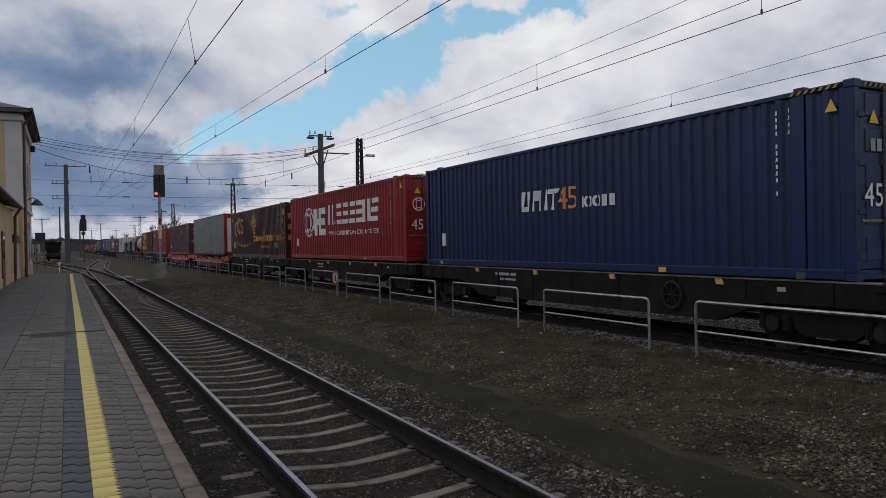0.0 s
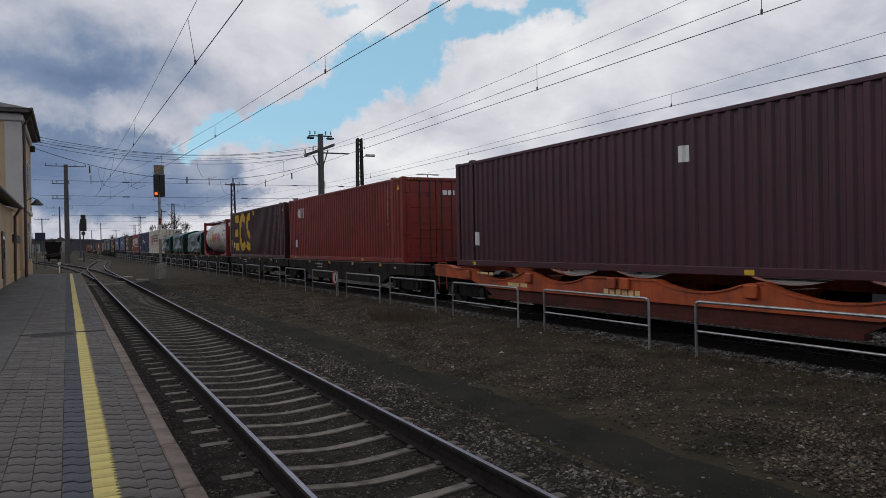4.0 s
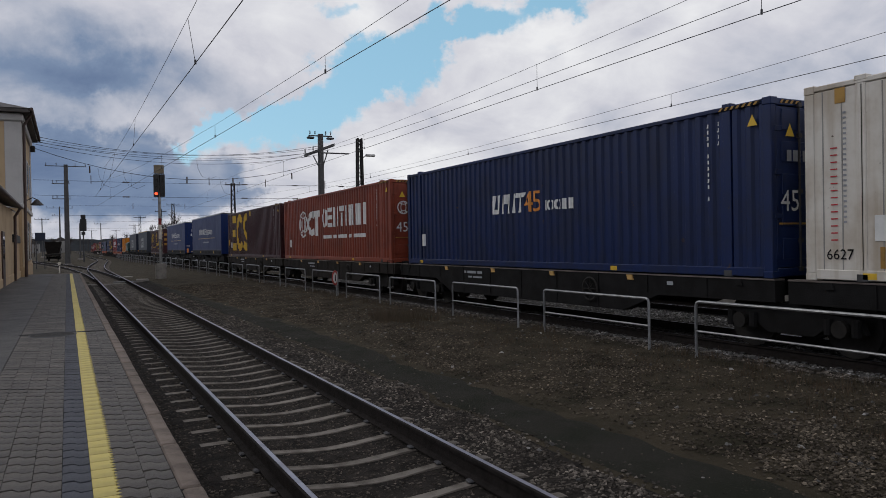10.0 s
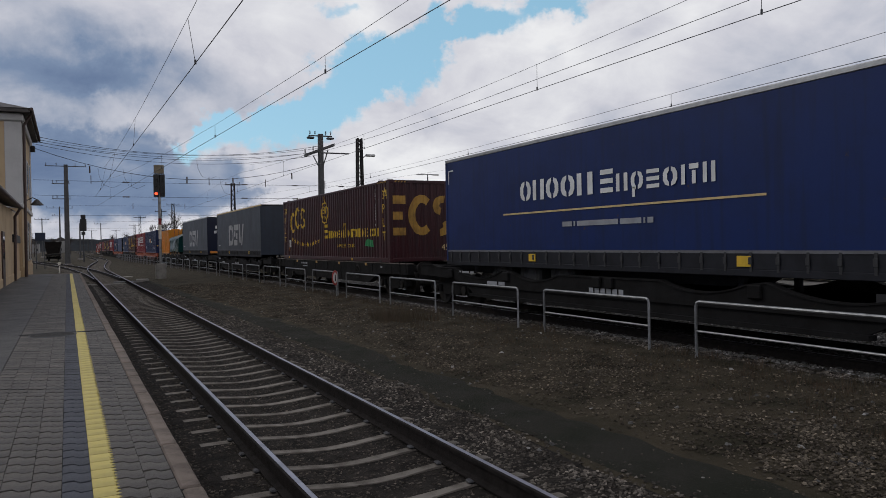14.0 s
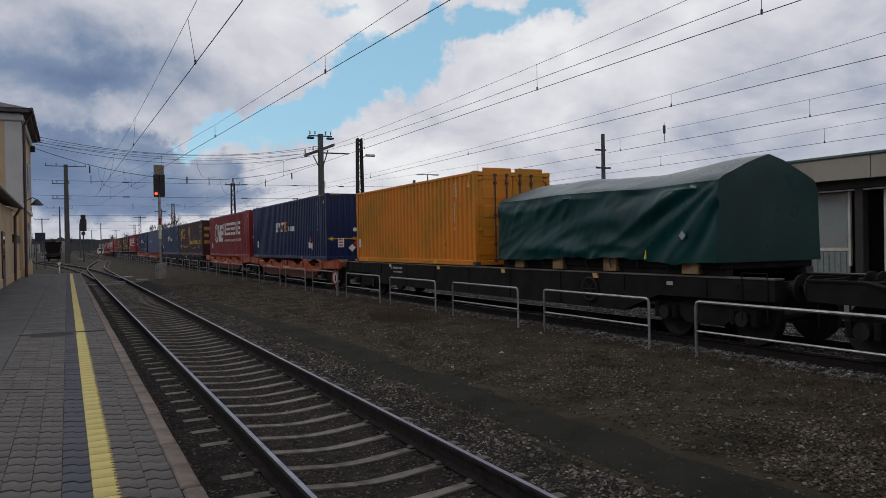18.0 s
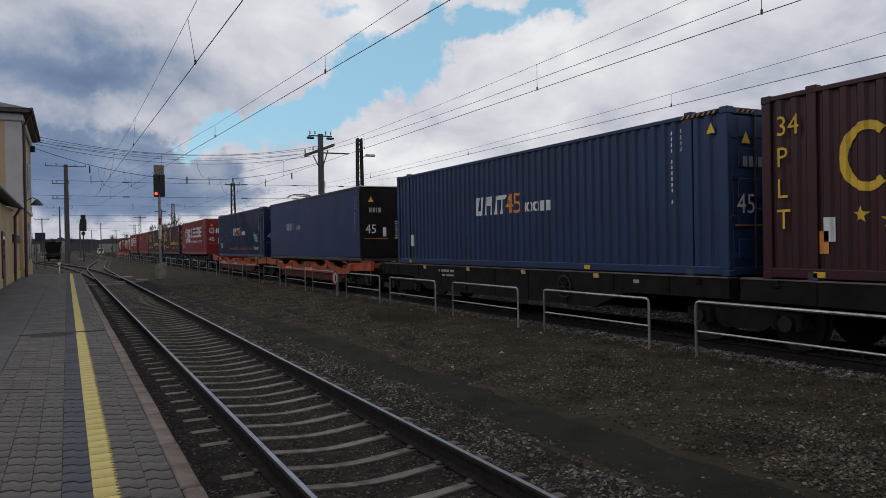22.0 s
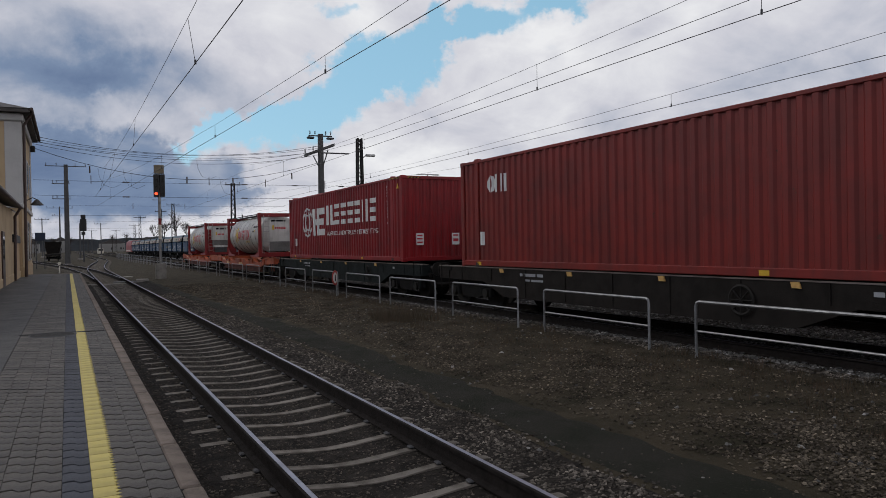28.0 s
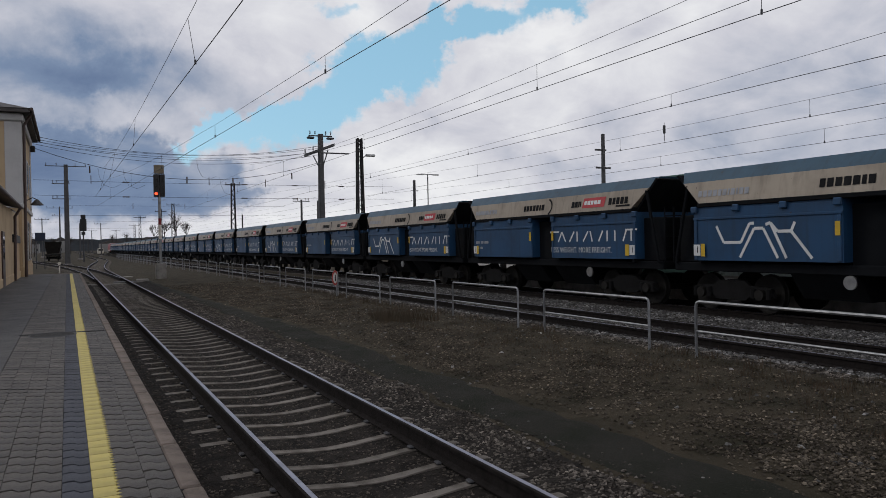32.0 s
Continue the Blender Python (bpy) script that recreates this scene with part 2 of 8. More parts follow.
# ---- mesh helpers ----
class Shape:
    """Collects faces for one mesh."""

    def __init__(self):
        self.v, self.f = [], []

    def add(self, verts, faces):
        n = len(self.v)
        self.v += [tuple(p) for p in verts]
        self.f += [tuple(i + n for i in face) for face in faces]
        return self

    def box(self, x0, x1, y0, y1, z0, z1, c=0.0):
        if c <= 0:
            return self.add([(x, y, z) for x in (x0, x1) for y in (y0, y1) for z in (z0, z1)],
                            [(0, 1, 3, 2), (4, 6, 7, 5), (0, 4, 5, 1), (2, 3, 7, 6), (0, 2, 6, 4), (1, 5, 7, 3)])
        lo, hi = (x0, y0, z0), (x1, y1, z1)
        verts, index = [], {}
        for k in range(8):
            side = [(k >> a) & 1 for a in range(3)]
            for a in range(3):
                p = [(hi[b] - c if side[b] else lo[b] + c) for b in range(3)]
                p[a] = hi[a] if side[a] else lo[a]
                index[k, a] = len(verts)
                verts.append(p)
        faces = []
        for a in range(3):
            b, d = (a + 1) % 3, (a + 2) % 3
            for s in (0, 1):
                ring = [(s << a) | (i << b) | (j << d) for i, j in ((0, 0), (1, 0), (1, 1), (0, 1))]
                faces.append(tuple(index[k, a] for k in (ring if s else ring[::-1])))
            for i in (0, 1):
                for j in (0, 1):
                    k0 = (i << b) | (j << d)
                    k1 = k0 | (1 << a)
                    q = (index[k0, b], index[k1, b], index[k1, d], index[k0, d])
                    faces.append(q if i == j else q[::-1])
        for k in range(8):
            odd = ((k & 1) + (k >> 1 & 1) + (k >> 2 & 1)) % 2
            t = (index[k, 0], index[k, 1], index[k, 2])
            faces.append(t if odd else t[::-1])
        return self.add(verts, faces)

    def cyl(self, p0, p1, r, n=10, r2=None, caps=True):
        p0, p1 = Vector(p0), Vector(p1)
        r2 = r if r2 is None else r2
        w = (p1 - p0).normalized()
        u = w.orthogonal().normalized()
        s = w.cross(u)
        verts = []
        for p, rad in ((p0, r), (p1, r2)):
            verts += [p + u * math.cos(2 * math.pi * i / n) * rad + s * math.sin(2 * math.pi * i / n) * rad for i in range(n)]
        faces = [(i, (i + 1) % n, n + (i + 1) % n, n + i) for i in range(n)]
        if caps:
            faces += [tuple(range(n))[::-1], tuple(range(n, 2 * n))]
        return self.add(verts, faces)

    def tube(self, pts, r, n=6):
        """A bent round bar in one piece."""
        pts = [Vector(p) for p in pts]
        verts, u = [], None
        for i, p in enumerate(pts):
            w = (pts[min(i + 1, len(pts) - 1)] - pts[max(i - 1, 0)]).normalized()
            u = w.orthogonal().normalized() if u is None else (u - w * u.dot(w)).normalized()
            s = w.cross(u)
            verts += [p + u * math.cos(2 * math.pi * k / n) * r + s * math.sin(2 * math.pi * k / n) * r for k in range(n)]
        faces = []
        for i in range(len(pts) - 1):
            faces += [(i * n + k, i * n + (k + 1) % n, (i + 1) * n + (k + 1) % n, (i + 1) * n + k) for k in range(n)]
        faces += [tuple(range(n))[::-1], tuple(range((len(pts) - 1) * n, len(pts) * n))]
        return self.add(verts, faces)

    def prism(self, pts, axis, a0, a1):
        """A flat outline pushed along one axis. pts are given in the two other axes, in order."""
        def place(p, a):
            return {"x": (a, p[0], p[1]), "y": (p[0], a, p[1]), "z": (p[0], p[1], a)}[axis]
        n = len(pts)
        verts = [place(p, a0) for p in pts] + [place(p, a1) for p in pts]
        return self.add(verts, [tuple(range(n))[::-1], tuple(range(n, 2 * n))] + [(i, (i + 1) % n, n + (i + 1) % n, n + i) for i in range(n)])

    def sweep(self, section, path, closed=True):
        """A section (across, up) carried along a path of (x, y, z) that runs mostly along y."""
        n = len(section)
        rings = []
        for i, p in enumerate(path):
            a, b = Vector(path[max(i - 1, 0)]), Vector(path[min(i + 1, len(path) - 1)])
            d = (b - a).normalized()
            side = Vector((d.y, -d.x, 0)).normalized()
            rings.append([Vector(p) + side * u + Vector((0, 0, w)) for u, w in section])
        verts = [p for ring in rings for p in ring]
        faces = []
        for i in range(len(path) - 1):
            for j in range(n if closed else n - 1):
                k = (j + 1) % n
                faces.append((i * n + j, i * n + k, (i + 1) * n + k, (i + 1) * n + j))
        if closed:
            faces += [tuple(range(n)), tuple((len(path) - 1) * n + j for j in range(n))[::-1]]
        return self.add(verts, faces)

    def lathe(self, profile, n=24, axis="y", centre=(0, 0, 0)):
        """A profile of (radius, along) turned about an axis."""
        verts = []
        for r, a in profile:
            for i in range(n):
                t = 2 * math.pi * i / n
                c, s = r * math.cos(t), r * math.sin(t)
                q = {"y": (c, a, s), "x": (a, c, s), "z": (c, s, a)}[axis]
                verts.append(tuple(q[k] + centre[k] for k in range(3)))
        faces = []
        for j in range(len(profile) - 1):
            for i in range(n):
                k = (i + 1) % n
                faces.append((j * n + i, j * n + k, (j + 1) * n + k, (j + 1) * n + i))
        return self.add(verts, faces)

    def mesh(self, name, mat, smooth=False):
        me = bpy.data.meshes.new(name)
        me.from_pydata(self.v, [], self.f)
        if mat:
            me.materials.append(mat)
        bm = bmesh.new()
        bm.from_mesh(me)
        bmesh.ops.recalc_face_normals(bm, faces=bm.faces)
        bm.to_mesh(me)
        bm.free()
        if smooth:
            me.polygons.foreach_set("use_smooth", [True] * len(me.polygons))
            me.set_sharp_from_angle(angle=radians(38))
        return me


def part(name, shape, mat, parent=None, label="", smooth=False):
    ob = new(name, shape.mesh(name, mat, smooth) if isinstance(shape, Shape) else shape)
    ob.parent = parent
    return tagged(ob, label)


def thing(name, m, label, category, group="", kind=""):
    ob = new(name)
    ob.empty_display_size = 0.2
    ob.matrix_basis = m
    return tagged(ob, label, category, group, kind)


def setting(name, shape, mat, label, category, smooth=False, kind="structure"):
    return tagged(part(name, shape, mat, None, "", smooth), label, category, "", kind)


def ease(t):
    t = min(max(t, 0.0), 1.0)
    return t * t * (3 - 2 * t)


# ---- plan ----
NEAR_X, TRAIN_X, ORE_X = 2.318, 11.22, 15.75
PLATFORM_Z, PLATFORM_EDGE, PLATFORM_END = 0.40, 0.70, 49.5
FENCE_X = 8.7


def lay(x):
    """Height of the ground across the yard."""
    knots = ((-60, -0.30), (0.2, -0.30), (0.85, -0.20), (1.1, -0.186), (1.42, -0.186), (1.62, -0.196), (1.85, -0.214), (2.10, -0.234), (2.318, -0.241), (2.54, -0.234), (2.79, -0.214), (3.01, -0.196), (3.2, -0.196), (3.5, -0.20), (4.2, -0.13), (5.1, -0.11), (7.2, -0.03), (8.6, -0.02),
             (9.3, -0.10), (9.9, -0.205), (17.2, -0.205), (17.8, -0.3), (60, -0.35))
    for (a, za), (b, zb) in zip(knots, knots[1:]):
        if x <= b:
            return za + (zb - za) * ease((x - a) / (b - a)) if x > a else za
    return knots[-1][1]


def ground_z(x, y):
    near = max(0.0, 1 - max(y - 60, 0) / 60) if y > 60 else 1.0
    return lay(x) * near + (1 - near) * -0.25 + 0.035 * noise.noise((x * 0.9, y * 0.9, 3.1)) * (1 if 3.4 < x < 9.2 and y < 60 else 0.2)


def build_ground():
    xs = [-3000, -900, -300, -100, -40, -12] + [round(-4 + 0.5 * i, 2) for i in range(9)] + [round(0.3 + 0.22 * i, 2) for i in range(1, 82)] + [20, 24, 30, 45, 90, 250, 800, 3000]
    ys = [-3000, -800, -200, -60, -20, -8] + [round(-4 + 0.45 * i, 2) for i in range(100)] + [42 + 3 * i for i in range(1, 14)] + [90, 110, 140, 200, 300, 500, 900, 1800, 4000]
    s = Shape()
    s.v = [(x, y, ground_z(x, y) if -12 < x < 45 else -0.3) for y in ys for x in xs]
    n = len(xs)
    s.f = [(j * n + i, j * n + i + 1, (j + 1) * n + i + 1, (j + 1) * n + i) for j in range(len(ys) - 1) for i in range(n - 1)]
    setting("ground", s, M_GROUND, "dark earthy railway yard ground with fine gravel", "ground", True)
    # trodden asphalt strip between near track and gravel
    s = Shape()
    ys = [round(-6 + 0.15 * i, 2) for i in range(360)]
    for y in ys:
        fade = 1.0 if y < 17 else max(0.35, 1 - (y - 17) / 30)
        left = 3.98 + 0.10 * noise.noise((1.3, y * 0.8, 0.0))
        right = 4.12 + 0.98 * fade + 0.22 * noise.noise((7.7, y * 0.7, 0.0)) + 0.15 * noise.noise((2.7, y * 2.1, 0.0))
        s.v += [(left + (right - left) * k / 4, y, ground_z(left + (right - left) * k / 4, y) + (0.014 if 0 < k < 4 else -0.03)) for k in range(5)]
    s.f = [(j * 5 + i, j * 5 + i + 1, j * 5 + i + 6, j * 5 + i + 5) for j in range(len(ys) - 1) for i in range(4)]
    setting("path", s, M_PATH, "narrow dark damp asphalt path between track and gravel", "path", True)


build_ground()


def build_bed():
    """Dark ballast under the near track."""
    s = Shape()
    xs = [0.72, 0.85, 1.1, 1.42, 1.52, 1.62, 1.76, 1.9, 2.05, 2.3, 2.6, 2.75, 2.9, 3.01, 3.1, 3.2, 3.5, 3.8, 4.05, 4.2]
    ys = [round(-6 + 0.3 * i, 2) for i in range(180)]
    for y in ys:
        for x in xs:
            edge = 0.16 * noise.noise((1.3, y * 0.8, 0.0)) if x > 3.9 else 0.0
            s.v.append((x + edge, y, ground_z(x + edge, y) + (0.008 if 0.8 < x < 4.1 else -0.03)))
    n = len(xs)
    s.f = [(j * n + i, j * n + i + 1, (j + 1) * n + i + 1, (j + 1) * n + i) for j in range(len(ys) - 1) for i in range(n - 1)]
    setting("ballast_bed", s, M_BALLAST, "dark sooty ballast bed under the near track", "ballast", True)


build_bed()


# ---- stones ----
def stones(name, count, area, size, mat, label, seed, lift=0.0, keep=None, growth=0.02):
    """Loose broken stones lying on the ground, in one mesh."""
    rng = np.random.default_rng(seed)
    x = rng.uniform(area[0], area[1], count)
    u = rng.random(count)
    y = area[2] + (area[3] - area[2]) * u ** 1.7
    if keep:
        ok = np.array([keep(a, b) for a, b in zip(x, y)])
        x, y = x[ok], y[ok]
    n = len(x)
    z = np.array([ground_z(a, b) for a, b in zip(x, y)]) + lift
    r = rng.uniform(size[0], size[1], n) * (1 + growth * np.maximum(y - 10, 0))
    base = np.array([(1, 0.75, -0.5), (-0.8, 1, -0.5), (-1, -0.8, -0.5), (0.8, -1, -0.5), (0.6, 0.5, 0.6), (-0.5, 0.6, 0.5), (-0.6, -0.5, 0.6), (0.5, -0.6, 0.45)])
    quads = np.array([(4, 5, 6, 7), (0, 1, 5, 4), (1, 2, 6, 5), (2, 3, 7, 6), (3, 0, 4, 7)])
    jitter = rng.uniform(0.6, 1.2, (n, 8, 1))
    spin = rng.uniform(0, 2 * math.pi, n)
    p = base[None] * jitter * 0.8 + rng.uniform(-0.22, 0.22, (n, 8, 3))
    c, s_ = np.cos(spin)[:, None], np.sin(spin)[:, None]
    px, py = p[:, :, 0] * c - p[:, :, 1] * s_, p[:, :, 0] * s_ + p[:, :, 1] * c
    verts = np.stack([x[:, None] + px * r[:, None], y[:, None] + py * r[:, None], z[:, None] + p[:, :, 2] * r[:, None] * 0.7 + 0.012], -1)
    faces = (quads[None] + 8 * np.arange(n)[:, None, None]).reshape(-1, 4)
    me = bpy.data.meshes.new(name)
    me.from_pydata(verts.reshape(-1, 3).tolist(), [], faces.tolist())
    me.materials.append(mat)
    return tagged(new(name, me), label, "gravel", "", "stuff")


def clear_of_sleepers(x, y):
    return abs(y % 0.6 - 0.3) < 0.20 or abs(x - NEAR_X) > 1.27 or random.random() < 0.10


def near_bed(x, y):
    edge = 4.05 + 0.22 * noise.noise((1.3, y * 0.8, 0.0)) + 0.12 * noise.noise((2.2, y * 2.6, 4.0))
    return clear_of_sleepers(x, y) and (x < edge or random.random() < 0.16 * math.exp(-(x - edge) * 3))


def gravel_field(x, y):
    fade = 1.0 if y < 17 else max(0.35, 1 - (y - 17) / 30)
    edge = 4.12 + 0.98 * fade + 0.22 * noise.noise((7.7, y * 0.7, 0.0)) + 0.15 * noise.noise((2.7, y * 2.1, 0.0))
    patch = noise.noise((x * 0.7, y * 0.4, 9.0)) + 0.4 * noise.noise((x * 2.6, y * 2.6, 1.0)) - 0.30 * max(0.0, x - 6.4)
    if x < edge:
        return random.random() < 0.14 * math.exp(-(edge - x) * 5)
    return random.random() < 0.24 + 0.76 * ease((patch + 0.35) / 0.5)


stones("ballast", 52000, (0.78, 4.75, 2.8, 34.0), (0.010, 0.024), M_STONE, "dark rounded ballast stones between the sleepers", 1, -0.005, near_bed, 0.0)
stones("ballast_shoulder", 20000, (3.2, 4.35, 2.8, 34.0), (0.012, 0.028), M_SHOULDER, "grey broken stones beside the near track", 7, 0.0, near_bed, 0.01)
stones("gravel", 80000, (4.3, 8.7, 2.5, 40.0), (0.009, 0.025), M_GRAVEL, "brown loose gravel on trodden earth", 2, 0.0, gravel_field, 0.006)
stones("pale_ballast", 40000, (10.1, 14.9, 4.0, 42.0), (0.020, 0.045), M_STONE_LIGHT, "pale grey ballast along the through track", 3, 0.02)
stones("edge_gravel", 9000, (8.9, 10.1, 4.0, 42.0), (0.018, 0.040), M_SHOULDER, "dull grey stones at the foot of the railings", 8, 0.01,
       lambda x, y: (x > 9.3 and noise.noise((x * 1.5, y * 0.9, 4.0)) > -0.25) or random.random() < 0.15)
stones("scattered_stone", 220, (3.2, 8.6, 3.2, 22.0), (0.022, 0.042), M_STONE_LIGHT, "single pale stones scattered on dark ground", 4)


# ---- tracks ----
RAIL = ((-0.075, -0.172), (0.075, -0.172), (0.075, -0.160), (0.010, -0.145), (0.009, -0.045), (0.036, -0.034), (0.036, -0.006), (0.030, -0.001), (-0.030, -0.001),
        (-0.036, -0.006), (-0.036, -0.034), (-0.009, -0.045), (-0.010, -0.145), (-0.075, -0.160))
RAIL_SHINE = ((-0.017, 0.002), (0.026, 0.002), (0.022, 0.0035), (-0.013, 0.0035))


def sleeper_mesh():
    """Concrete sleeper, high under the rails and hollowed in the middle."""
    s = Shape()
    prof = [(-1.28, -0.215), (-1.15, -0.176)]
    prof += [(-0.62 + 1.24 * i / 10, -0.176 - 0.048 * math.cos(math.pi * (-0.5 + i / 10)) ** 1.2) if 0 < i < 10 else (-0.62 + 1.24 * i / 10, -0.176) for i in range(11)]
    prof += [(1.15, -0.176), (1.28, -0.215)]
    for x, z in prof:
        w = 0.058 + 0.006 * math.sin(x * 9.0)
        s.v += [(x, -w - 0.014, z - 0.10), (x, -w, z), (x, w, z), (x, w + 0.014, z - 0.10)]
    for i in range(len(prof) - 1):
        for j in range(3):
            s.f.append((i * 4 + j, i * 4 + j + 1, i * 4 + j + 5, i * 4 + j + 4))
    n = 4 * (len(prof) - 1)
    s.f += [(0, 1, 2, 3), (n, n + 1, n + 2, n + 3)]
    return s


SLEEPER = sleeper_mesh().mesh("sleeper", M_SLEEPER)
CLIP_SHAPE = Shape()
for side in (-1, 1):
    for off in (-0.105, 0.105):
        CLIP_SHAPE.box(side * 0.7535 + off - 0.026, side * 0.7535 + off + 0.026, -0.045, 0.045, -0.172, -0.145, 0.012)
FASTENING = CLIP_SHAPE.mesh("rail_fastening", M_STEEL_DARK)


def track(label, centre, y0, y1, first, last, step=6.0):
    """Two rails on sleepers. centre(y) gives the middle; the sleepers from first to last are single pieces."""
    t = thing("railway_track", pose(0, 0, 0), label, "track", "", "structure")
    n = max(2, int((y1 - y0) / step) + 1)
    ys = [y0 + (y1 - y0) * i / (n - 1) for i in range(n)]
    for side in (-0.7535, 0.7535):
        path = [(centre(y) + side, y, 0.0) for y in ys]
        r = part("rail", Shape().sweep(RAIL, path), M_RAIL_SIDE, t, "rusty brown steel rail")
        part("running_surface", Shape().sweep(RAIL_SHINE, path), M_RAIL_TOP, r, "polished bright rail head")
    rest = Shape()
    y = math.ceil(y0 / 0.6) * 0.6
    base = SLEEPER
    bv, bf = [v.co.copy() for v in base.vertices], [tuple(p.vertices) for p in base.polygons]
    while y < min(y1, 170):
        turn = math.atan2(centre(y + 0.5) - centre(y - 0.5), 1.0)
        m = pose(centre(y), y, 0, 0, 0, -math.degrees(turn))
        if first <= y <= last:
            ob = new("sleeper", SLEEPER)
            ob.parent, ob.matrix_basis = t, m
            if y < 26:
                f = new("rail_fastening", FASTENING)
                f.parent, f.matrix_basis = ob, Matrix()
        else:
            rest.add([m @ v for v in bv], bf)
        y += 0.6
    if rest.v:
        tagged(part("far_sleepers", rest, M_SLEEPER, t, "rows of distant concrete sleepers"), kind="stuff")
    return t


def near_line(y):
    return NEAR_X + (5.35 - NEAR_X) * ease((y - 68) / 78)


def left_branch(y):
    return NEAR_X - 0.00081 * max(0.0, min(y, 118.0) - 38.0) ** 2 - 0.13 * max(0.0, y - 118.0)


track("near platform track with polished rails on concrete sleepers", near_line, -39.0, 700.0, -6, 46, 3.0)
track("branch track that swings away past the platform end", left_branch, 50.0, 260.0, 1, 0, 3.0)
track("through track with pale ballast behind the low railings", lambda y: TRAIN_X, -60.0, 900.0, -2, 40, 40.0)
track("far through track in pale ballast", lambda y: ORE_X, -60.0, 900.0, 1, 0, 40.0)
# switch timbers and blades' cover plate
tie = thing("switch_tie", pose(2.318, 46.2, -0.2), "pale concrete switch tie across the track", "sleeper")
part("beam", Shape().box(-1.75, 1.75, -0.16, 0.16, -0.12, 0.035, 0.02), M_CONCRETE, tie)
switch = thing("switch_machine", pose(4.0, 47.6, -0.24), "grey switch drive box beside the points", "switch machine")
part("housing", Shape().box(-0.35, 0.35, -0.25, 0.25, 0, 0.24, 0.04), M_CONCRETE, switch)
part("rod", Shape().cyl((-0.35, 0, 0.1), (-1.6, 0, 0.1), 0.03, 8), M_STEEL, switch)


# ---- platform ----
def build_platform():
    edge_y0 = -40.0
    body = Shape().box(-9.0, PLATFORM_EDGE - 0.03, edge_y0, PLATFORM_END, -0.32, PLATFORM_Z - 0.012)
    plat = setting("platform", body, M_JOINT, "low station platform of grey interlocking pavers with a yellow line", "platform")
    asphalt = Shape().box(-9.0, -0.726, edge_y0, PLATFORM_END - 0.02, PLATFORM_Z - 0.012, PLATFORM_Z + 0.002)
    part("asphalt_strip", asphalt, M_ASPHALT, plat, "damp dark asphalt strip along the building")
    # edge stones
    L = 1.095
    stone = Shape().box(-0.06, 0.06, -L / 2 + 0.015, L / 2 - 0.015, -0.2, 0.0, 0.012).mesh("edge_stone", M_KERB)
    y = 4.64 + L / 2 - 20 * L
    while y < PLATFORM_END:
        ob = new("edge_stone", stone)
        ob.parent, ob.matrix_basis = plat, pose(PLATFORM_EDGE - 0.06 + random.uniform(-0.004, 0.004), y, PLATFORM_Z + random.uniform(-0.003, 0.003))
        y += L
    part("end_kerb", Shape().box(-2.2, PLATFORM_EDGE, PLATFORM_END - 0.0, PLATFORM_END + 0.25, -0.3, PLATFORM_Z + 0.01, 0.01), M_KERB, plat, "pale kerb across the platform end")
    # pavers: interlocking outline, 0.164 across and 0.2 along
    def outline(w, l, k):
        a, b, e = w / 2 - 0.0015, l / 2 - 0.0095, k
        wave = ((-1.0, 0.55), (-0.66, 0.95), (-0.22, 1.0), (0.0, 0.0), (0.22, -1.0), (0.66, -0.95), (1.0, -0.55))
        low = [(a * u, -b + e * v) for u, v in wave]
        high = [(a * u, b + e * v) for u, v in reversed(wave)]
        return low + high
    def paver_shape(w, l, k):
        o = outline(w, l, k)
        s = Shape()
        n = len(o)
        s.v = [(x, y, -0.02) for x, y in o] + [(x, y, -0.004) for x, y in o] + [(x * 0.995, y * 0.965, 0.0) for x, y in o]
        for r in (0, n):
            s.f += [(r + i, r + (i + 1) % n, r + n + (i + 1) % n, r + n + i) for i in range(n)]
        s.f.append(tuple(range(2 * n, 3 * n)))
        return s
    W, P = 0.166, 0.20
    grey = paver_shape(W, P, 0.030)
    meshes = {"grey": grey.mesh("paver", M_PAVER), "blue": grey.mesh("tactile_paver", M_TACTILE)}
    rest = {"grey": Shape(), "blue": Shape()}
    cols = [0.490, 0.325] + [0.026 - W * i for i in range(0, 5)]
    single = 0
    for c, x in enumerate(cols):
        kind = "blue" if c == 2 else "grey"
        y = 3.2 - 40 * P + (c % 2) * P / 2
        while y < PLATFORM_END - 0.1:
            z = PLATFORM_Z + random.uniform(-0.002, 0.002)
            if 3.1 < y < 8.6:
                ob = new("tactile_paver" if kind == "blue" else "paver", meshes[kind])
                ob.parent, ob.matrix_basis = plat, pose(x, y, z, 0, 0, random.uniform(-0.5, 0.5))
                single += 1
            else:
                n = 14
                top = [(x + a * 0.995, y + b * 0.96, z) for a, b, _ in grey.v[:n]]
                rest[kind].add(top, [tuple(range(n))])
            y += P
    tagged(part("paving", rest["grey"], M_PAVER_REST, plat, "worn grey interlocking paving"), kind="stuff")
    tagged(part("tactile_paving", rest["blue"], M_TACTILE, plat, "blue-grey strip beside the yellow line"), kind="stuff")
    # yellow line pavers, painted; right edge zigzag of the pavers' joints
    ymesh = {}
    s = Shape()
    w, l = 0.134, P
    o = [(-w / 2, -l / 2 + 0.004), (w / 2 - 0.016, -l / 2 + 0.004), (w / 2 + 0.016, -l / 3), (w / 2 - 0.016, -l / 6), (w / 2 + 0.016, 0), (w / 2 - 0.016, l / 6), (w / 2 + 0.016, l / 3), (w / 2 - 0.016, l / 2 - 0.004), (-w / 2, l / 2 - 0.004)]
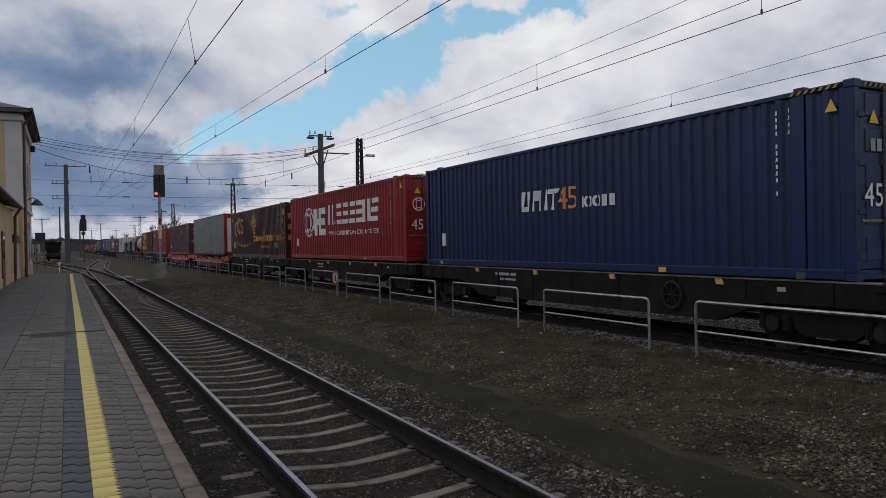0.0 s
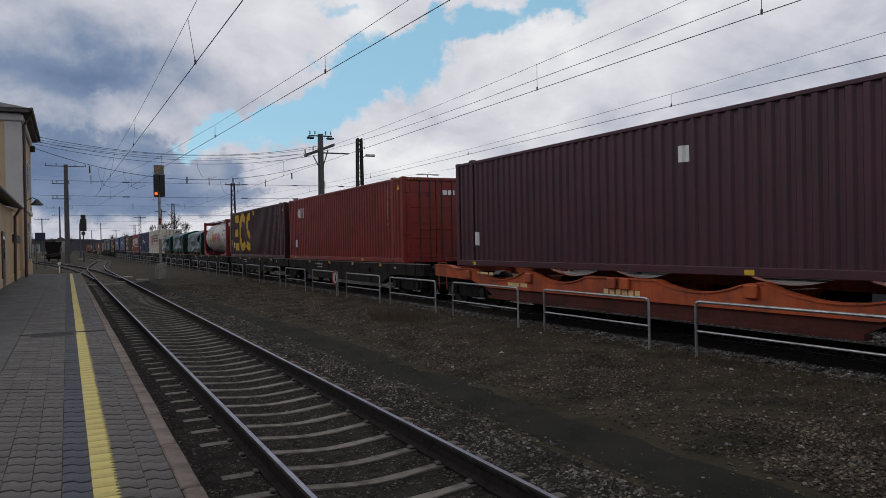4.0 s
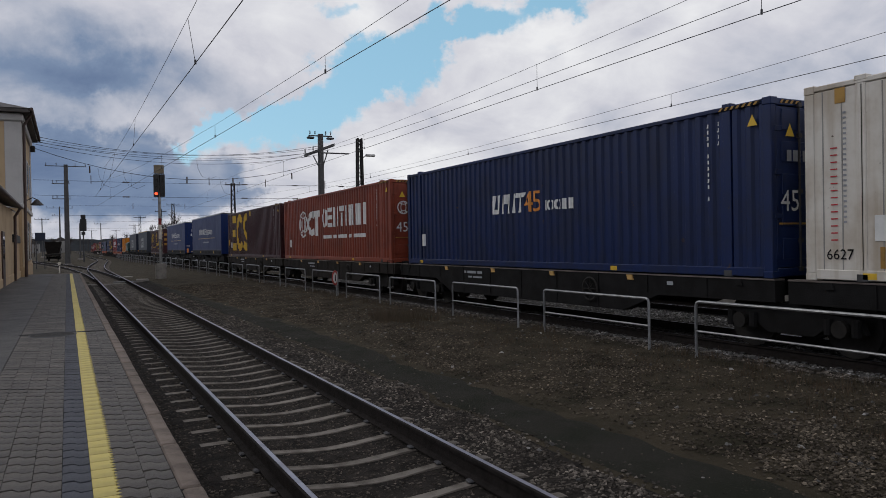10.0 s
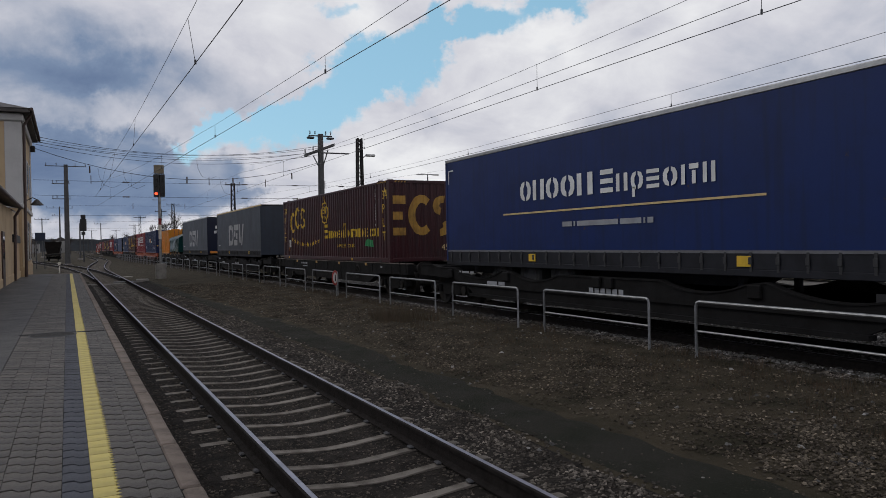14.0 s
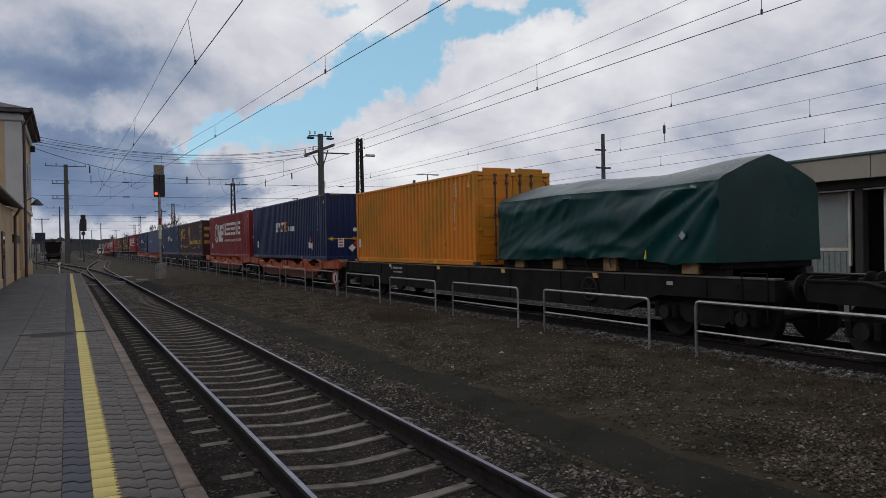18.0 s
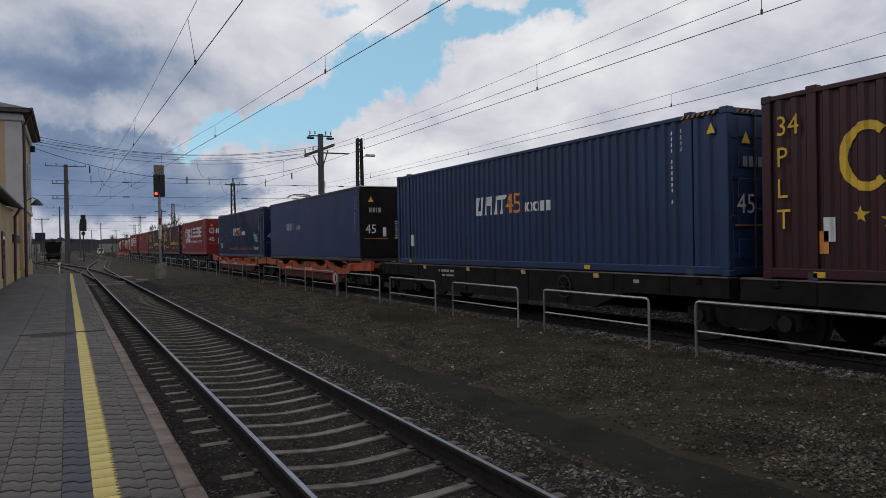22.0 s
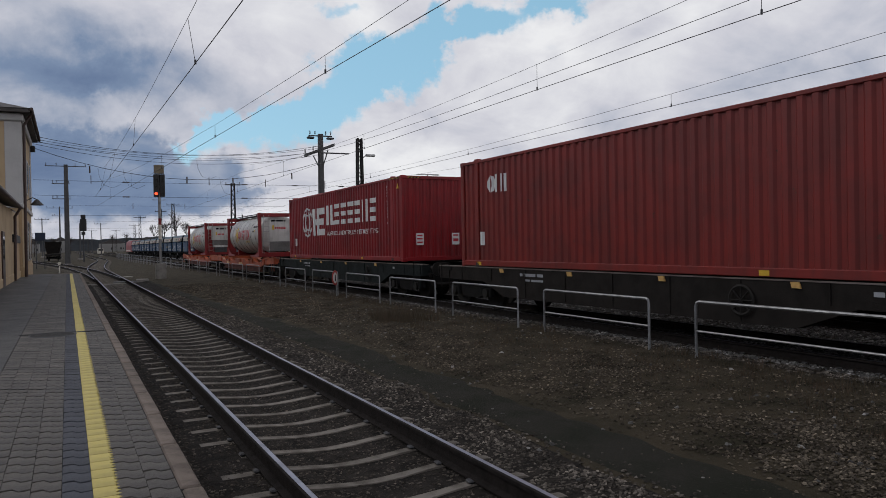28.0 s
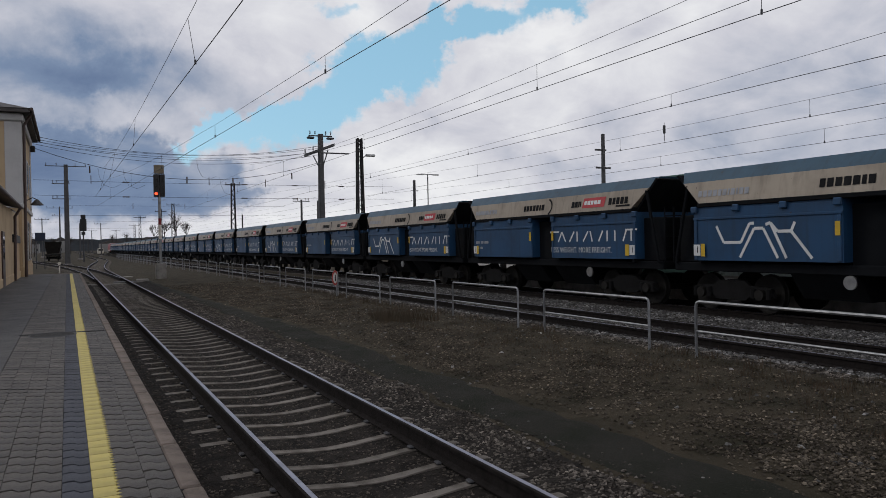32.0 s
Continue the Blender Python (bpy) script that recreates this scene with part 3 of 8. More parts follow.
    yellow = s.prism(o, "z", -0.015, 0.003).mesh("yellow_paver", M_YELLOW_LINE)
    y = 3.2 - 40 * P
    rest_y = Shape()
    while y < PLATFORM_END - 0.1:
        if 3.1 < y < 20:
            ob = new("yellow_paver", yellow)
            ob.parent, ob.matrix_basis = plat, pose(0.176, y, PLATFORM_Z)
        else:
            rest_y.box(0.172 - w / 2, 0.172 + w / 2 + 0.008, y - l / 2 + 0.003, y + l / 2 - 0.003, PLATFORM_Z - 0.01, PLATFORM_Z + 0.003)
        y += P
    tagged(part("yellow_line", rest_y, M_YELLOW_LINE, plat, "faded yellow safety line"), kind="stuff")
    # drain channel across the platform
    part("drain_channel", Shape().box(-0.75, PLATFORM_EDGE - 0.15, 14.25, 14.40, PLATFORM_Z - 0.01, PLATFORM_Z + 0.006), M_JOINT, plat, "dark drain slot across the paving")
    part("manhole_cover", Shape().cyl((-0.25, 14.1, PLATFORM_Z - 0.01), (-0.25, 14.1, PLATFORM_Z + 0.008), 0.33, 24), M_JOINT, plat, "dark round manhole cover")
    part("manhole_rim", Shape().lathe([(0.33, -0.004), (0.36, 0.012), (0.39, -0.004)], 28, "z", (-0.25, 14.1, PLATFORM_Z)), M_STEEL_DARK, plat, "worn pale manhole rim")
    return plat


build_platform()


# ---- low railings along the through track ----
def build_fence():
    L, H = 3.06, 0.86
    one = thing("railing", pose(FENCE_X, 9.48, -0.02), "low galvanised tube railing with two rails", "railing", "railings along the track")
    rad = 0.0235
    frame_pts = [(0, 0, -0.25), (0, 0, H - 0.07), (0, 0.02, H - 0.02), (0, 0.07, H), (0, L - 0.07, H), (0, L - 0.02, H - 0.02), (0, L, H - 0.07), (0, L, -0.25)]
    part("post", Shape().tube(frame_pts[:3], rad, 8), M_STEEL, one, "", True)
    part("post", Shape().tube(frame_pts[-3:], rad, 8), M_STEEL, one, "", True)
    part("top_rail", Shape().tube(frame_pts[2:6], rad, 8), M_STEEL, one, "", True)
    part("middle_rail", Shape().cyl((0, 0, 0.40), (0, L, 0.40), 0.018, 8), M_STEEL, one, "", True)
    for i in range(-2, 38):
        if i != 0:
            copy_thing(one, pose(FENCE_X + random.uniform(-0.03, 0.03), 9.48 + 4.02 * i - (0.06 if i == -1 else 0.0), -0.02 + random.uniform(-0.02, 0.02), 0, 0, random.uniform(-0.4, 0.4)))
    sign = thing("track_sign", pose(FENCE_X - 0.06, 25.62, -0.02), "white oval track sign with a red rim on a railing", "sign")
    rim = Shape().lathe([(0.0, -0.02), (0.19, -0.02), (0.19, 0.0), (0.0, 0.0)], 20, "y")
    rim.v = [(x * 0.62, y, z * 1.45 + 0.66) for x, y, z in rim.v]
    part("rim", rim, paint("sign_red", (0.45, 0.06, 0.05)), sign)
    face = Shape().lathe([(0.0, -0.03), (0.13, -0.03), (0.13, -0.0), (0.0, 0.0)], 20, "y")
    face.v = [(x * 0.62, y, z * 1.5 + 0.66) for x, y, z in face.v]
    part("face", face, paint("sign_white", (0.75, 0.74, 0.70)), sign)
    part("post", Shape().cyl((0.06, 0.03, -0.2), (0.06, 0.03, 0.85), 0.022, 8), M_STEEL, sign)
    part("figure_bar", Shape().box(-0.02, 0.02, -0.036, -0.03, 0.55, 0.77), M_BLACK, sign)


build_fence()


# ---- the container train ----
TRAIN_V, TRAIN_A = 16.4426, 0.041524   # metres a second at the start, and its growth
DECK = 1.177


def run(t):
    return TRAIN_V * t + TRAIN_A * t * t / 2


MOVING = []   # (thing, x, y at the start, z, direction)

C_NAVY = paint("navy_container_paint", (0.0020, 0.0160, 0.084), grime=(0.006, 0.0105, 0.030))
C_NAVY_DULL = paint("dull_navy_tarpaulin", (0.014, 0.034, 0.125), 0.5, 0.55, 0.25, (0.035, 0.040, 0.055), 0.2)
C_BLUE = paint("mid_blue_container_paint", (0.018, 0.042, 0.115))
C_RED = paint("red_container_paint", (0.275, 0.0115, 0.016))
C_BRICK = paint("orange_red_container_paint", (0.235, 0.025, 0.020))
C_ORANGE = paint("orange_container_paint", (0.25, 0.048, 0.023))
C_MAROON = paint("maroon_container_paint", (0.049, 0.0090, 0.0125))
C_PURPLE = paint("faded_maroon_container_paint", (0.080, 0.028, 0.040))
C_WHITE = paint("off_white_container_paint", (0.74, 0.70, 0.63), 0.6, 0.5, 0.3, (0.36, 0.29, 0.21), 0.6)
C_YELLOW = material("orange_yellow_container_paint", (0.60, 0.185, 0.011), 0.5, 0, (0.33, 0.165, 0.010), 0.55, 0.9, 0.05, 25.0, streak=0.15, spots=(0.10, 0.036, 0.016), spots_at=0.66, spots_scale=2.6, spec=0.3)
C_GREY_TARP = paint("grey_green_curtain", (0.093, 0.102, 0.092), 0.5, 0.45, 0.42, None, 0.12)
C_ROYAL = paint("royal_blue_curtain", (0.0040, 0.0215, 0.118), 0.35, 0.5, 0.26, (0.005, 0.012, 0.045))
C_ROYAL_DARK = paint("dark_blue_end_panel", (0.006, 0.010, 0.033), 0.35, 0.5)
C_SLATE = paint("slate_blue_curtain", (0.033, 0.042, 0.060), 0.4, 0.55)
C_GREEN_TARP = material("dark_green_tarpaulin", (0.0025, 0.036, 0.034), 0.30, 0, (0.0015, 0.018, 0.0170), 1.2, 0.55, 0.12, 5.0, spec=0.25)
C_TANK = material("white_tank_cladding", (0.56, 0.54, 0.51), 0.36, 0, (0.24, 0.225, 0.205), 1.2, 0.6, 0.03, 20.0, streak=0.5, spec=0.5)
C_FRAME_RED = paint("red_frame_paint", (0.27, 0.018, 0.019))
M_ALU = material("aluminium_trim", (0.42, 0.42, 0.41), 0.4, 0.9, (0.24, 0.24, 0.24), 4.0, 0.6)
M_WAGON = material("sooty_black_wagon_paint", (0.014, 0.0135, 0.0135), 0.85, 0, (0.008, 0.0075, 0.007), 2.5, 0.7, 0.3, 40.0, spots=(0.024, 0.018, 0.014), spots_at=0.66, spots_scale=6.0, spec=0.1)
M_WAGON_GREEN = material("dark_grey_green_wagon_paint", (0.013, 0.0175, 0.0175), 0.8, 0, (0.008, 0.0095, 0.0095), 2.5, 0.7, 0.3, 40.0, spec=0.12)
M_WAGON_BROWN = material("dark_brown_wagon_paint", (0.019, 0.0160, 0.0140), 0.8, 0, (0.010, 0.0085, 0.0075), 2.5, 0.7, 0.3, 40.0, spec=0.12)
M_WAGON_ORANGE = material("orange_wagon_paint", (0.41, 0.070, 0.013), 0.6, 0, (0.13, 0.030, 0.013), 1.6, 0.72, 0.2, 40.0, streak=0.5, spots=(0.06, 0.035, 0.025), spots_at=0.66, spots_scale=5.0)
M_WAGON_RUST = material("dark_red_brown_chord", (0.075, 0.020, 0.014), 0.75, 0, (0.028, 0.012, 0.010), 1.6, 0.75, 0.2, 40.0, spec=0.2)
M_LATCH = material("yellow_spigot_flap", (0.55, 0.33, 0.10), 0.6, 0, (0.25, 0.14, 0.05), 6.0, 0.6)
M_FLANGE = material("dusty_worn_flange", (0.150, 0.128, 0.112), 0.7, 0.2, (0.050, 0.040, 0.034), 1.5, 0.8, 0.2, 40.0)
M_WHEEL = material("greasy_wheel_steel", (0.018, 0.016, 0.014), 0.75, 0.2, (0.009, 0.008, 0.007), 8.0, 0.6, spec=0.25)
I_WHITE = material("white_lettering", (0.72, 0.72, 0.70), 0.6, 0, (0.50, 0.50, 0.48), 3.0, 0.5)
I_YELLOW = material("yellow_lettering", (0.66, 0.42, 0.025), 0.55, 0, (0.42, 0.26, 0.02), 3.0, 0.5)
I_ORANGE = material("orange_lettering", (0.70, 0.26, 0.04), 0.55)
I_RED = material("red_lettering", (0.48, 0.025, 0.035), 0.55)
I_BLACK = material("black_lettering", (0.012, 0.012, 0.013), 0.7, spec=0.1)
I_NAVY = material("navy_lettering", (0.03, 0.05, 0.20), 0.55)
I_GREEN = material("green_leaf_print", (0.03, 0.26, 0.09), 0.55)
I_OCHRE = material("worn_ochre_lettering", (0.40, 0.22, 0.035), 0.6, 0, (0.16, 0.08, 0.02), 2.5, 0.7)
I_TAN = material("pale_tan_lettering", (0.62, 0.46, 0.22), 0.6)
I_GREY = material("grey_lettering", (0.30, 0.31, 0.33), 0.6)
I_DIM = material("dim_navy_print", (0.10, 0.12, 0.17), 0.6)

PITCH_C, DEPTH_C = 0.27, 0.042


def ripple(u):
    """Depth of the pressed side panel at u metres along it: 0 outside, DEPTH_C inside."""
    k = (u % PITCH_C) / PITCH_C
    if k < 0.36:
        return 0.0
    if k < 0.52:
        return DEPTH_C * (k - 0.36) / 0.16
    if k < 0.84:
        return DEPTH_C
    return DEPTH_C * (1.0 - (k - 0.84) / 0.16)


def breaks(u0, u1):
    out = []
    n = math.floor(u0 / PITCH_C)
    while n * PITCH_C < u1:
        for k in (0.0, 0.36, 0.52, 0.84):
            u = (n + k) * PITCH_C
            if u0 < u < u1:
                out.append(u)
        n += 1
    return out


def corrugated(u0, u1, z0, z1, place, inside=0.06):
    """A pressed steel panel with a real thickness. place(u, depth, z) gives the point."""
    s = Shape()
    us = [u0] + breaks(u0, u1) + [u1]
    for u in us:
        d = ripple(u)
        s.v += [place(u, d, z0), place(u, d, z1), place(u, inside, z1), place(u, inside, z0)]
    for i in range(len(us) - 1):
        a, b = 4 * i, 4 * i + 4
        for j in range(4):
            k = (j + 1) % 4
            s.f.append((a + j, a + k, b + k, b + j))
    n = 4 * (len(us) - 1)
    s.f += [(0, 1, 2, 3), (n, n + 1, n + 2, n + 3)]
    return s


# --- marks: flat outlines in (u, z), laid on a side; u grows to the reader's right ---
def ring_outline(cx, cz, rx, rz, n=28):
    return [(cx + rx * math.cos(2 * math.pi * i / n), cz + rz * math.sin(2 * math.pi * i / n)) for i in range(n)]


def slab(u0, u1, z0, z1, lean=0.0):
    return [(u0, z0), (u1, z0), (u1 + lean, z1), (u0 + lean, z1)]


def band(cx, cz, rx, rz, w, a0, a1, n=16, ry=None):
    """A piece of a thick oval ring, from angle a0 to a1, as quads."""
    quads = []
    for i in range(n):
        t0, t1 = radians(a0 + (a1 - a0) * i / n), radians(a0 + (a1 - a0) * (i + 1) / n)
        quads.append([(cx + rx * math.cos(t0), cz + rz * math.sin(t0)), (cx + rx * math.cos(t1), cz + rz * math.sin(t1)),
                      (cx + (rx - w) * math.cos(t1), cz + (rz - w) * math.sin(t1)), (cx + (rx - w) * math.cos(t0), cz + (rz - w) * math.sin(t0))])
    return quads


def text_faces(text, height, squeeze=1.0):
    """The built-in font's outlines, flat, its lower left corner at the origin; height is that of a capital."""
    cu = bpy.data.curves.new("lettering", "FONT")
    cu.body, cu.size, cu.resolution_u = text, height / 0.70, 2
    ob = bpy.data.objects.new("lettering", cu)
    me = ob.to_mesh()
    verts = [(v.co.x * squeeze, v.co.y) for v in me.vertices]
    faces = [tuple(p.vertices) for p in me.polygons]
    ob.to_mesh_clear()
    bpy.data.objects.remove(ob)
    bpy.data.curves.remove(cu)
    return verts, faces


def mark(name, polys, place, mat, parent, label="", wave=False, text=None):
    """Painted mark; each separate shape of a name is a part of its own: polygons (u, z) and text (words, height, u, z, squeeze) laid on a face; with wave it follows the pressings."""
    if name == "name_blocks":
        groups = []
        for p in polys:
            keys = {(round(u, 3), round(z, 3)) for u, z in p}
            hit = [g for g in groups if g[0] & keys]
            merged = (keys.union(*[g[0] for g in hit]), [q for g in hit for q in g[1]] + [p])
            groups = [g for g in groups if g not in hit] + [merged]
        for _, pieces in groups:
            last = mark("name_block", pieces, place, mat, parent, label, wave)
        return last
    verts, faces = [], []
    for p in polys:
        n = len(verts)
        verts += p
        faces.append(tuple(range(n, n + len(p))))
    for words, height, u, z, squeeze in text or ():
        v, f = text_faces(words, height, squeeze)
        n = len(verts)
        verts += [(a + u, b + z) for a, b in v]
        faces += [tuple(i + n for i in q) for q in f]
    bm = bmesh.new()
    bv = [bm.verts.new((u, 0, z)) for u, z in verts]
    for f in faces:
        try:
            bm.faces.new([bv[i] for i in f])
        except ValueError:
            pass
    bmesh.ops.remove_doubles(bm, verts=bm.verts, dist=1e-4)
    if wave:
        us = [v.co.x for v in bm.verts]
        for u in breaks(min(us), max(us)):
            bmesh.ops.bisect_plane(bm, geom=bm.verts[:] + bm.edges[:] + bm.faces[:], plane_co=(u, 0, 0), plane_no=(1, 0, 0), dist=1e-5)
    for v in bm.verts:
        v.co = Vector(place(v.co.x, (ripple(v.co.x) if wave else 0.0) - 0.004, v.co.z))
    me = bpy.data.meshes.new(name)
    bm.to_mesh(me)
    bm.free()
    me.materials.append(mat)
    ob = part(name, me, mat, parent, label)
    return tagged(ob, label, kind="stuff") if name.endswith("bars") else ob


def globe(cx, cz, r, w):
    """Round emblem: an oval ring with meridians and two parallels."""
    q = band(cx, cz, r, r, w, 0, 360, 32)
    q += band(cx, cz, r * 0.48, r * 0.97, w * 0.8, 0, 360, 28)
    q += band(cx, cz + r * 1.15, r * 0.95, r * 0.72, w * 0.8, 222, 318, 10)
    q += band(cx, cz - r * 1.15, r * 0.95, r * 0.72, w * 0.8, 42, 138, 10)
    return q


def glyph_row(u, z, h, kinds, widths, gap, weight=0.24):
    """A brand word as a row of plain blocks with slits, no letters: a two posts, b three shelves, c two crescents, d three staggered shelves, e one post, f beam over a block."""
    q = []
    for k, w in zip(kinds, widths):
        if k == "a":
            q += [slab(u, u + w * 0.30, z, z + h), slab(u + w * 0.68, u + w, z, z + h)]
        elif k == "b":
            q += [slab(u, u + w, z + h * i * 0.395, z + h * (i * 0.395 + 0.21)) for i in range(3)]
        elif k == "c":
            half = ((0.42, 0.0), (0.14, 0.10), (0.0, 0.33), (0.0, 0.67), (0.14, 0.90), (0.42, 1.0), (0.42, 0.80), (0.30, 0.64), (0.30, 0.36), (0.42, 0.20))
            q += [[(u + w * a, z + h * b) for a, b in half], [(u + w * (1 - a), z + h * b) for a, b in reversed(half)]]
        elif k == "d":
            q += [slab(u + w * a, u + w * b, z + h * i * 0.395, z + h * (i * 0.395 + 0.21)) for i, (a, b) in enumerate(((0.0, 0.88), (0.08, 0.92), (0.12, 1.0)))]
        elif k == "e":
            q += [slab(u, u + w, z, z + h)]
        elif k == "f":
            q += [slab(u, u + w, z + h * 0.74, z + h), slab(u + w * 0.3, u + w * 0.7, z, z + h * 0.66)]
        u += w + gap
    return q


def bars(u, z, h, widths, gap):
    q = []
    for w in widths:
        q.append(slab(u, u + w, z, z + h))
        u += w + gap
    return q


def column(u, z_top, w, h, count, gap):
    return [slab(u, u + w, z_top - i * (h + gap) - h, z_top - i * (h + gap)) for i in range(count)]


def triangle(u, z, s):
    return [(u - s / 2, z), (u + s / 2, z), (u, z + s * 0.95)]


class Faces:
    """Places marks on the near side and on the front end of a box-shaped load."""

    def __init__(self, L, W, base):
        self.L, self.W, self.base = L, W, base

    def side(self, u, d, z):            # u from the rear end towards the front, as read from the near side
        return (-self.W / 2 + d, self.L / 2 - u, self.base + z)

    def front(self, u, d, z):           # u from the near corner to the far one
        return (-self.W / 2 + u, -self.L / 2 + d, self.base + z)


def container(colour, name, label, L=14.0, H=2.896, front="door", smooth=False, post=None, wave=True, serial=I_WHITE):
    """A steel box container: pressed sides, posts, rails, castings, doors with locking bars."""
    W = 2.5
    t = thing(name, pose(0, 0, 0), label, "container", "containers on the train")
    F = Faces(L, W, 0.0)
    hx, hy = W / 2, L / 2
    post = post or colour
    inset = 0.012
    ends = 0.78 if L > 13 else 0.0   # the overhang beyond the 40 ft castings
    if smooth:
        part("side_wall", Shape().box(-hx + inset, -hx + 0.06, -hy + 0.16, hy - 0.16, 0.16, H - 0.10), colour, t)
        for i in range(int((L - 0.6) / 0.30)):
            u = 0.3 + 0.30 * i
            part("panel_seam", Shape().box(-hx + inset - 0.006, -hx + inset, hy - u - 0.008, hy - u + 0.008, 0.17, H - 0.11), M_SEAM, t)
    else:
        part("side_wall", corrugated(0.16, L - 0.16, 0.16, H - 0.08, lambda u, d, z: F.side(u, d + inset, z)), colour, t, "pressed steel side")
    part("side_wall", Shape().box(hx - 0.06, hx - 0.012, -hy + 0.16, hy - 0.16, 0.16, H - 0.08), colour, t)
    part("roof", Shape().box(-hx + 0.06, hx - 0.06, -hy + 0.1, hy - 0.1, H - 0.06, H - 0.02, 0.01), colour, t)
    part("floor", Shape().box(-hx + 0.06, hx - 0.06, -hy + 0.06, hy - 0.06, 0.03, 0.16), M_STEEL_DARK, t)
    for sx in (-1, 1):
        x0, x1 = sorted((sx * hx, sx * (hx - 0.07)))
        part("top_rail", Shape().box(x0, x1, -hy + 0.17, hy - 0.17, H - 0.09, H - 0.012, 0.012), colour, t)
        part("bottom_rail", Shape().box(x0, x1, -hy + 0.17, hy - 0.17, 0.02, 0.17, 0.012), colour, t)
        for sy in (-1, 1):
            y0, y1 = sorted((sy * hy, sy * (hy - 0.17)))
            p0, p1 = sorted((sx * hx, sx * (hx - 0.13)))
            part("corner_post", Shape().box(p0, p1, y0, y1, 0.11, H - 0.11, 0.015), post, t)
            if ends:
                m0, m1 = sorted((sy * (hy - ends), sy * (hy - ends - 0.22)))
                part("side_post", Shape().box(p0 + 0.006, p1 - 0.006, m0 + 0.03, m1 - 0.03, 0.11, H - 0.03, 0.008), post, t)
                part("corner_casting", Shape().box(p0 - 0.004, p1 + 0.004, m0 + 0.02, m1 - 0.02, 0.0, 0.118, 0.01), M_STEEL_DARK, t)
                part("corner_casting", Shape().box(p0 - 0.004, p1 + 0.004, m0 + 0.02, m1 - 0.02, H - 0.05, H + 0.03, 0.01), post, t)
            q0, q1 = sorted((sx * (hx + 0.004), sx * (hx - 0.165)))
            part("corner_casting", Shape().box(q0, q1, y0 - 0.004, y1 + 0.004, 0.0, 0.118, 0.012), post if ends else M_STEEL_DARK, t)
            part("corner_casting", Shape().box(q0, q1, y0 - 0.004, y1 + 0.004, H - 0.118, H + 0.006, 0.012), post, t)
    for sy in (-1, 1):
        y0, y1 = sorted((sy * hy, sy * (hy - 0.10)))
        part("end_header", Shape().box(-hx + 0.13, hx - 0.13, y0, y1, H - 0.12, H - 0.01, 0.012), post, t)
        part("end_sill", Shape().box(-hx + 0.13, hx - 0.13, y0, y1, 0.02, 0.16, 0.012), post, t)
    part("end_wall", Shape().box(-hx + 0.13, hx - 0.13, hy - 0.08, hy - 0.03, 0.16, H - 0.12), colour, t)
    if front == "door":
        for k in (-1, 1):
            x0, x1 = sorted((k * 0.008, k * (hx - 0.14)))
            door = part("door", Shape().box(x0, x1, -hy + 0.02, -hy + 0.075, 0.17, H - 0.13, 0.012), colour, t)
            for off in (0.22, 0.60):
                x = k * off
                rod = Shape().cyl((x, -hy - 0.012, 0.10), (x, -hy - 0.012, H - 0.06), 0.019, 8)
                for zz in (0.14, 0.6, 1.4, 2.3, H - 0.1):
                    rod.box(x - 0.04, x + 0.04, -hy - 0.04, -hy + 0.02, zz - 0.035, zz + 0.035)
                bar = part("locking_bar", rod, M_BAR if smooth else M_BAR_PALE, door, "thin steel locking bar", True)
                part("handle", Shape().box(min(x, x + k * -0.3), max(x, x + k * -0.3), -hy - 0.045, -hy - 0.03, 1.12, 1.16, 0.006), M_BAR if smooth else post, bar)
            if not smooth:
                for zz in (0.30, 0.82, 1.34, 1.86, 2.38):
                    q0, q1 = sorted((k * 0.06, k * (hx - 0.26)))
                    part("pressing", Shape().box(q0, q1, -hy + 0.006, -hy + 0.024, zz, zz + 0.34, 0.009), colour, door)
            for zz in (0.35, 1.0, 1.7, 2.4):
                xe = k * (hx - 0.15)
                part("hinge", Shape().box(xe - 0.08, xe + 0.08, -hy - 0.012, -hy + 0.02, zz - 0.045, zz + 0.045, 0.008), M_BAR if smooth else post, door)
    else:
        part("end_wall", corrugated(0.13, W - 0.13, 0.16, H - 0.12, lambda u, d, z: F.front(u, d + 0.012, z)), colour, t, "pressed steel end")
    # small standard markings
    chars = column(L - 1.30, H - 0.26, 0.030, 0.066, 4, 0.040) + column(L - 1.30, H - 0.78, 0.032, 0.066, 6, 0.040) + column(L - 1.30, H - 1.52, 0.032, 0.066, 1, 0.04) + column(L - 1.10, H - 0.24, 0.030, 0.066, 4, 0.045)
    chars += [slab(u0 - 0.018, u0 + 0.012, z0, z0 + 0.016) for (u0, z0), *_ in chars[::2]]
    mark("serial_bars", chars, F.side, serial, t, "small serial marks", wave)
    if ends and not smooth:
        for name_, place_, u0, u1, z0, lean in (("height_stripe", lambda u, d, z: F.side(u, d - 0.004, z), L - 1.05, L - 0.16, H - 0.085, 0.05), ("height_stripe", lambda u, d, z: F.front(u, d - 0.004, z), 0.20, 0.75, H - 0.09, 0.05)):
            count = int((u1 - u0) / 0.12)
            mark(name_, [slab(u0 + 0.12 * k, u0 + 0.12 * k + 0.055, z0, z0 + 0.055, lean) for k in range(count)], place_, I_OCHRE, t, "worn yellow height warning stripes")
            mark(name_, [slab(u0 + 0.12 * k + 0.062, u0 + 0.12 * k + 0.112, z0, z0 + 0.055, lean) for k in range(count)], place_, I_BLACK, t)
    mark("warning_triangle", [triangle(L - 0.35, H - 0.42, 0.20)], lambda u, d, z: F.side(u, d - 0.004, z), I_YELLOW, t, "yellow warning triangle")
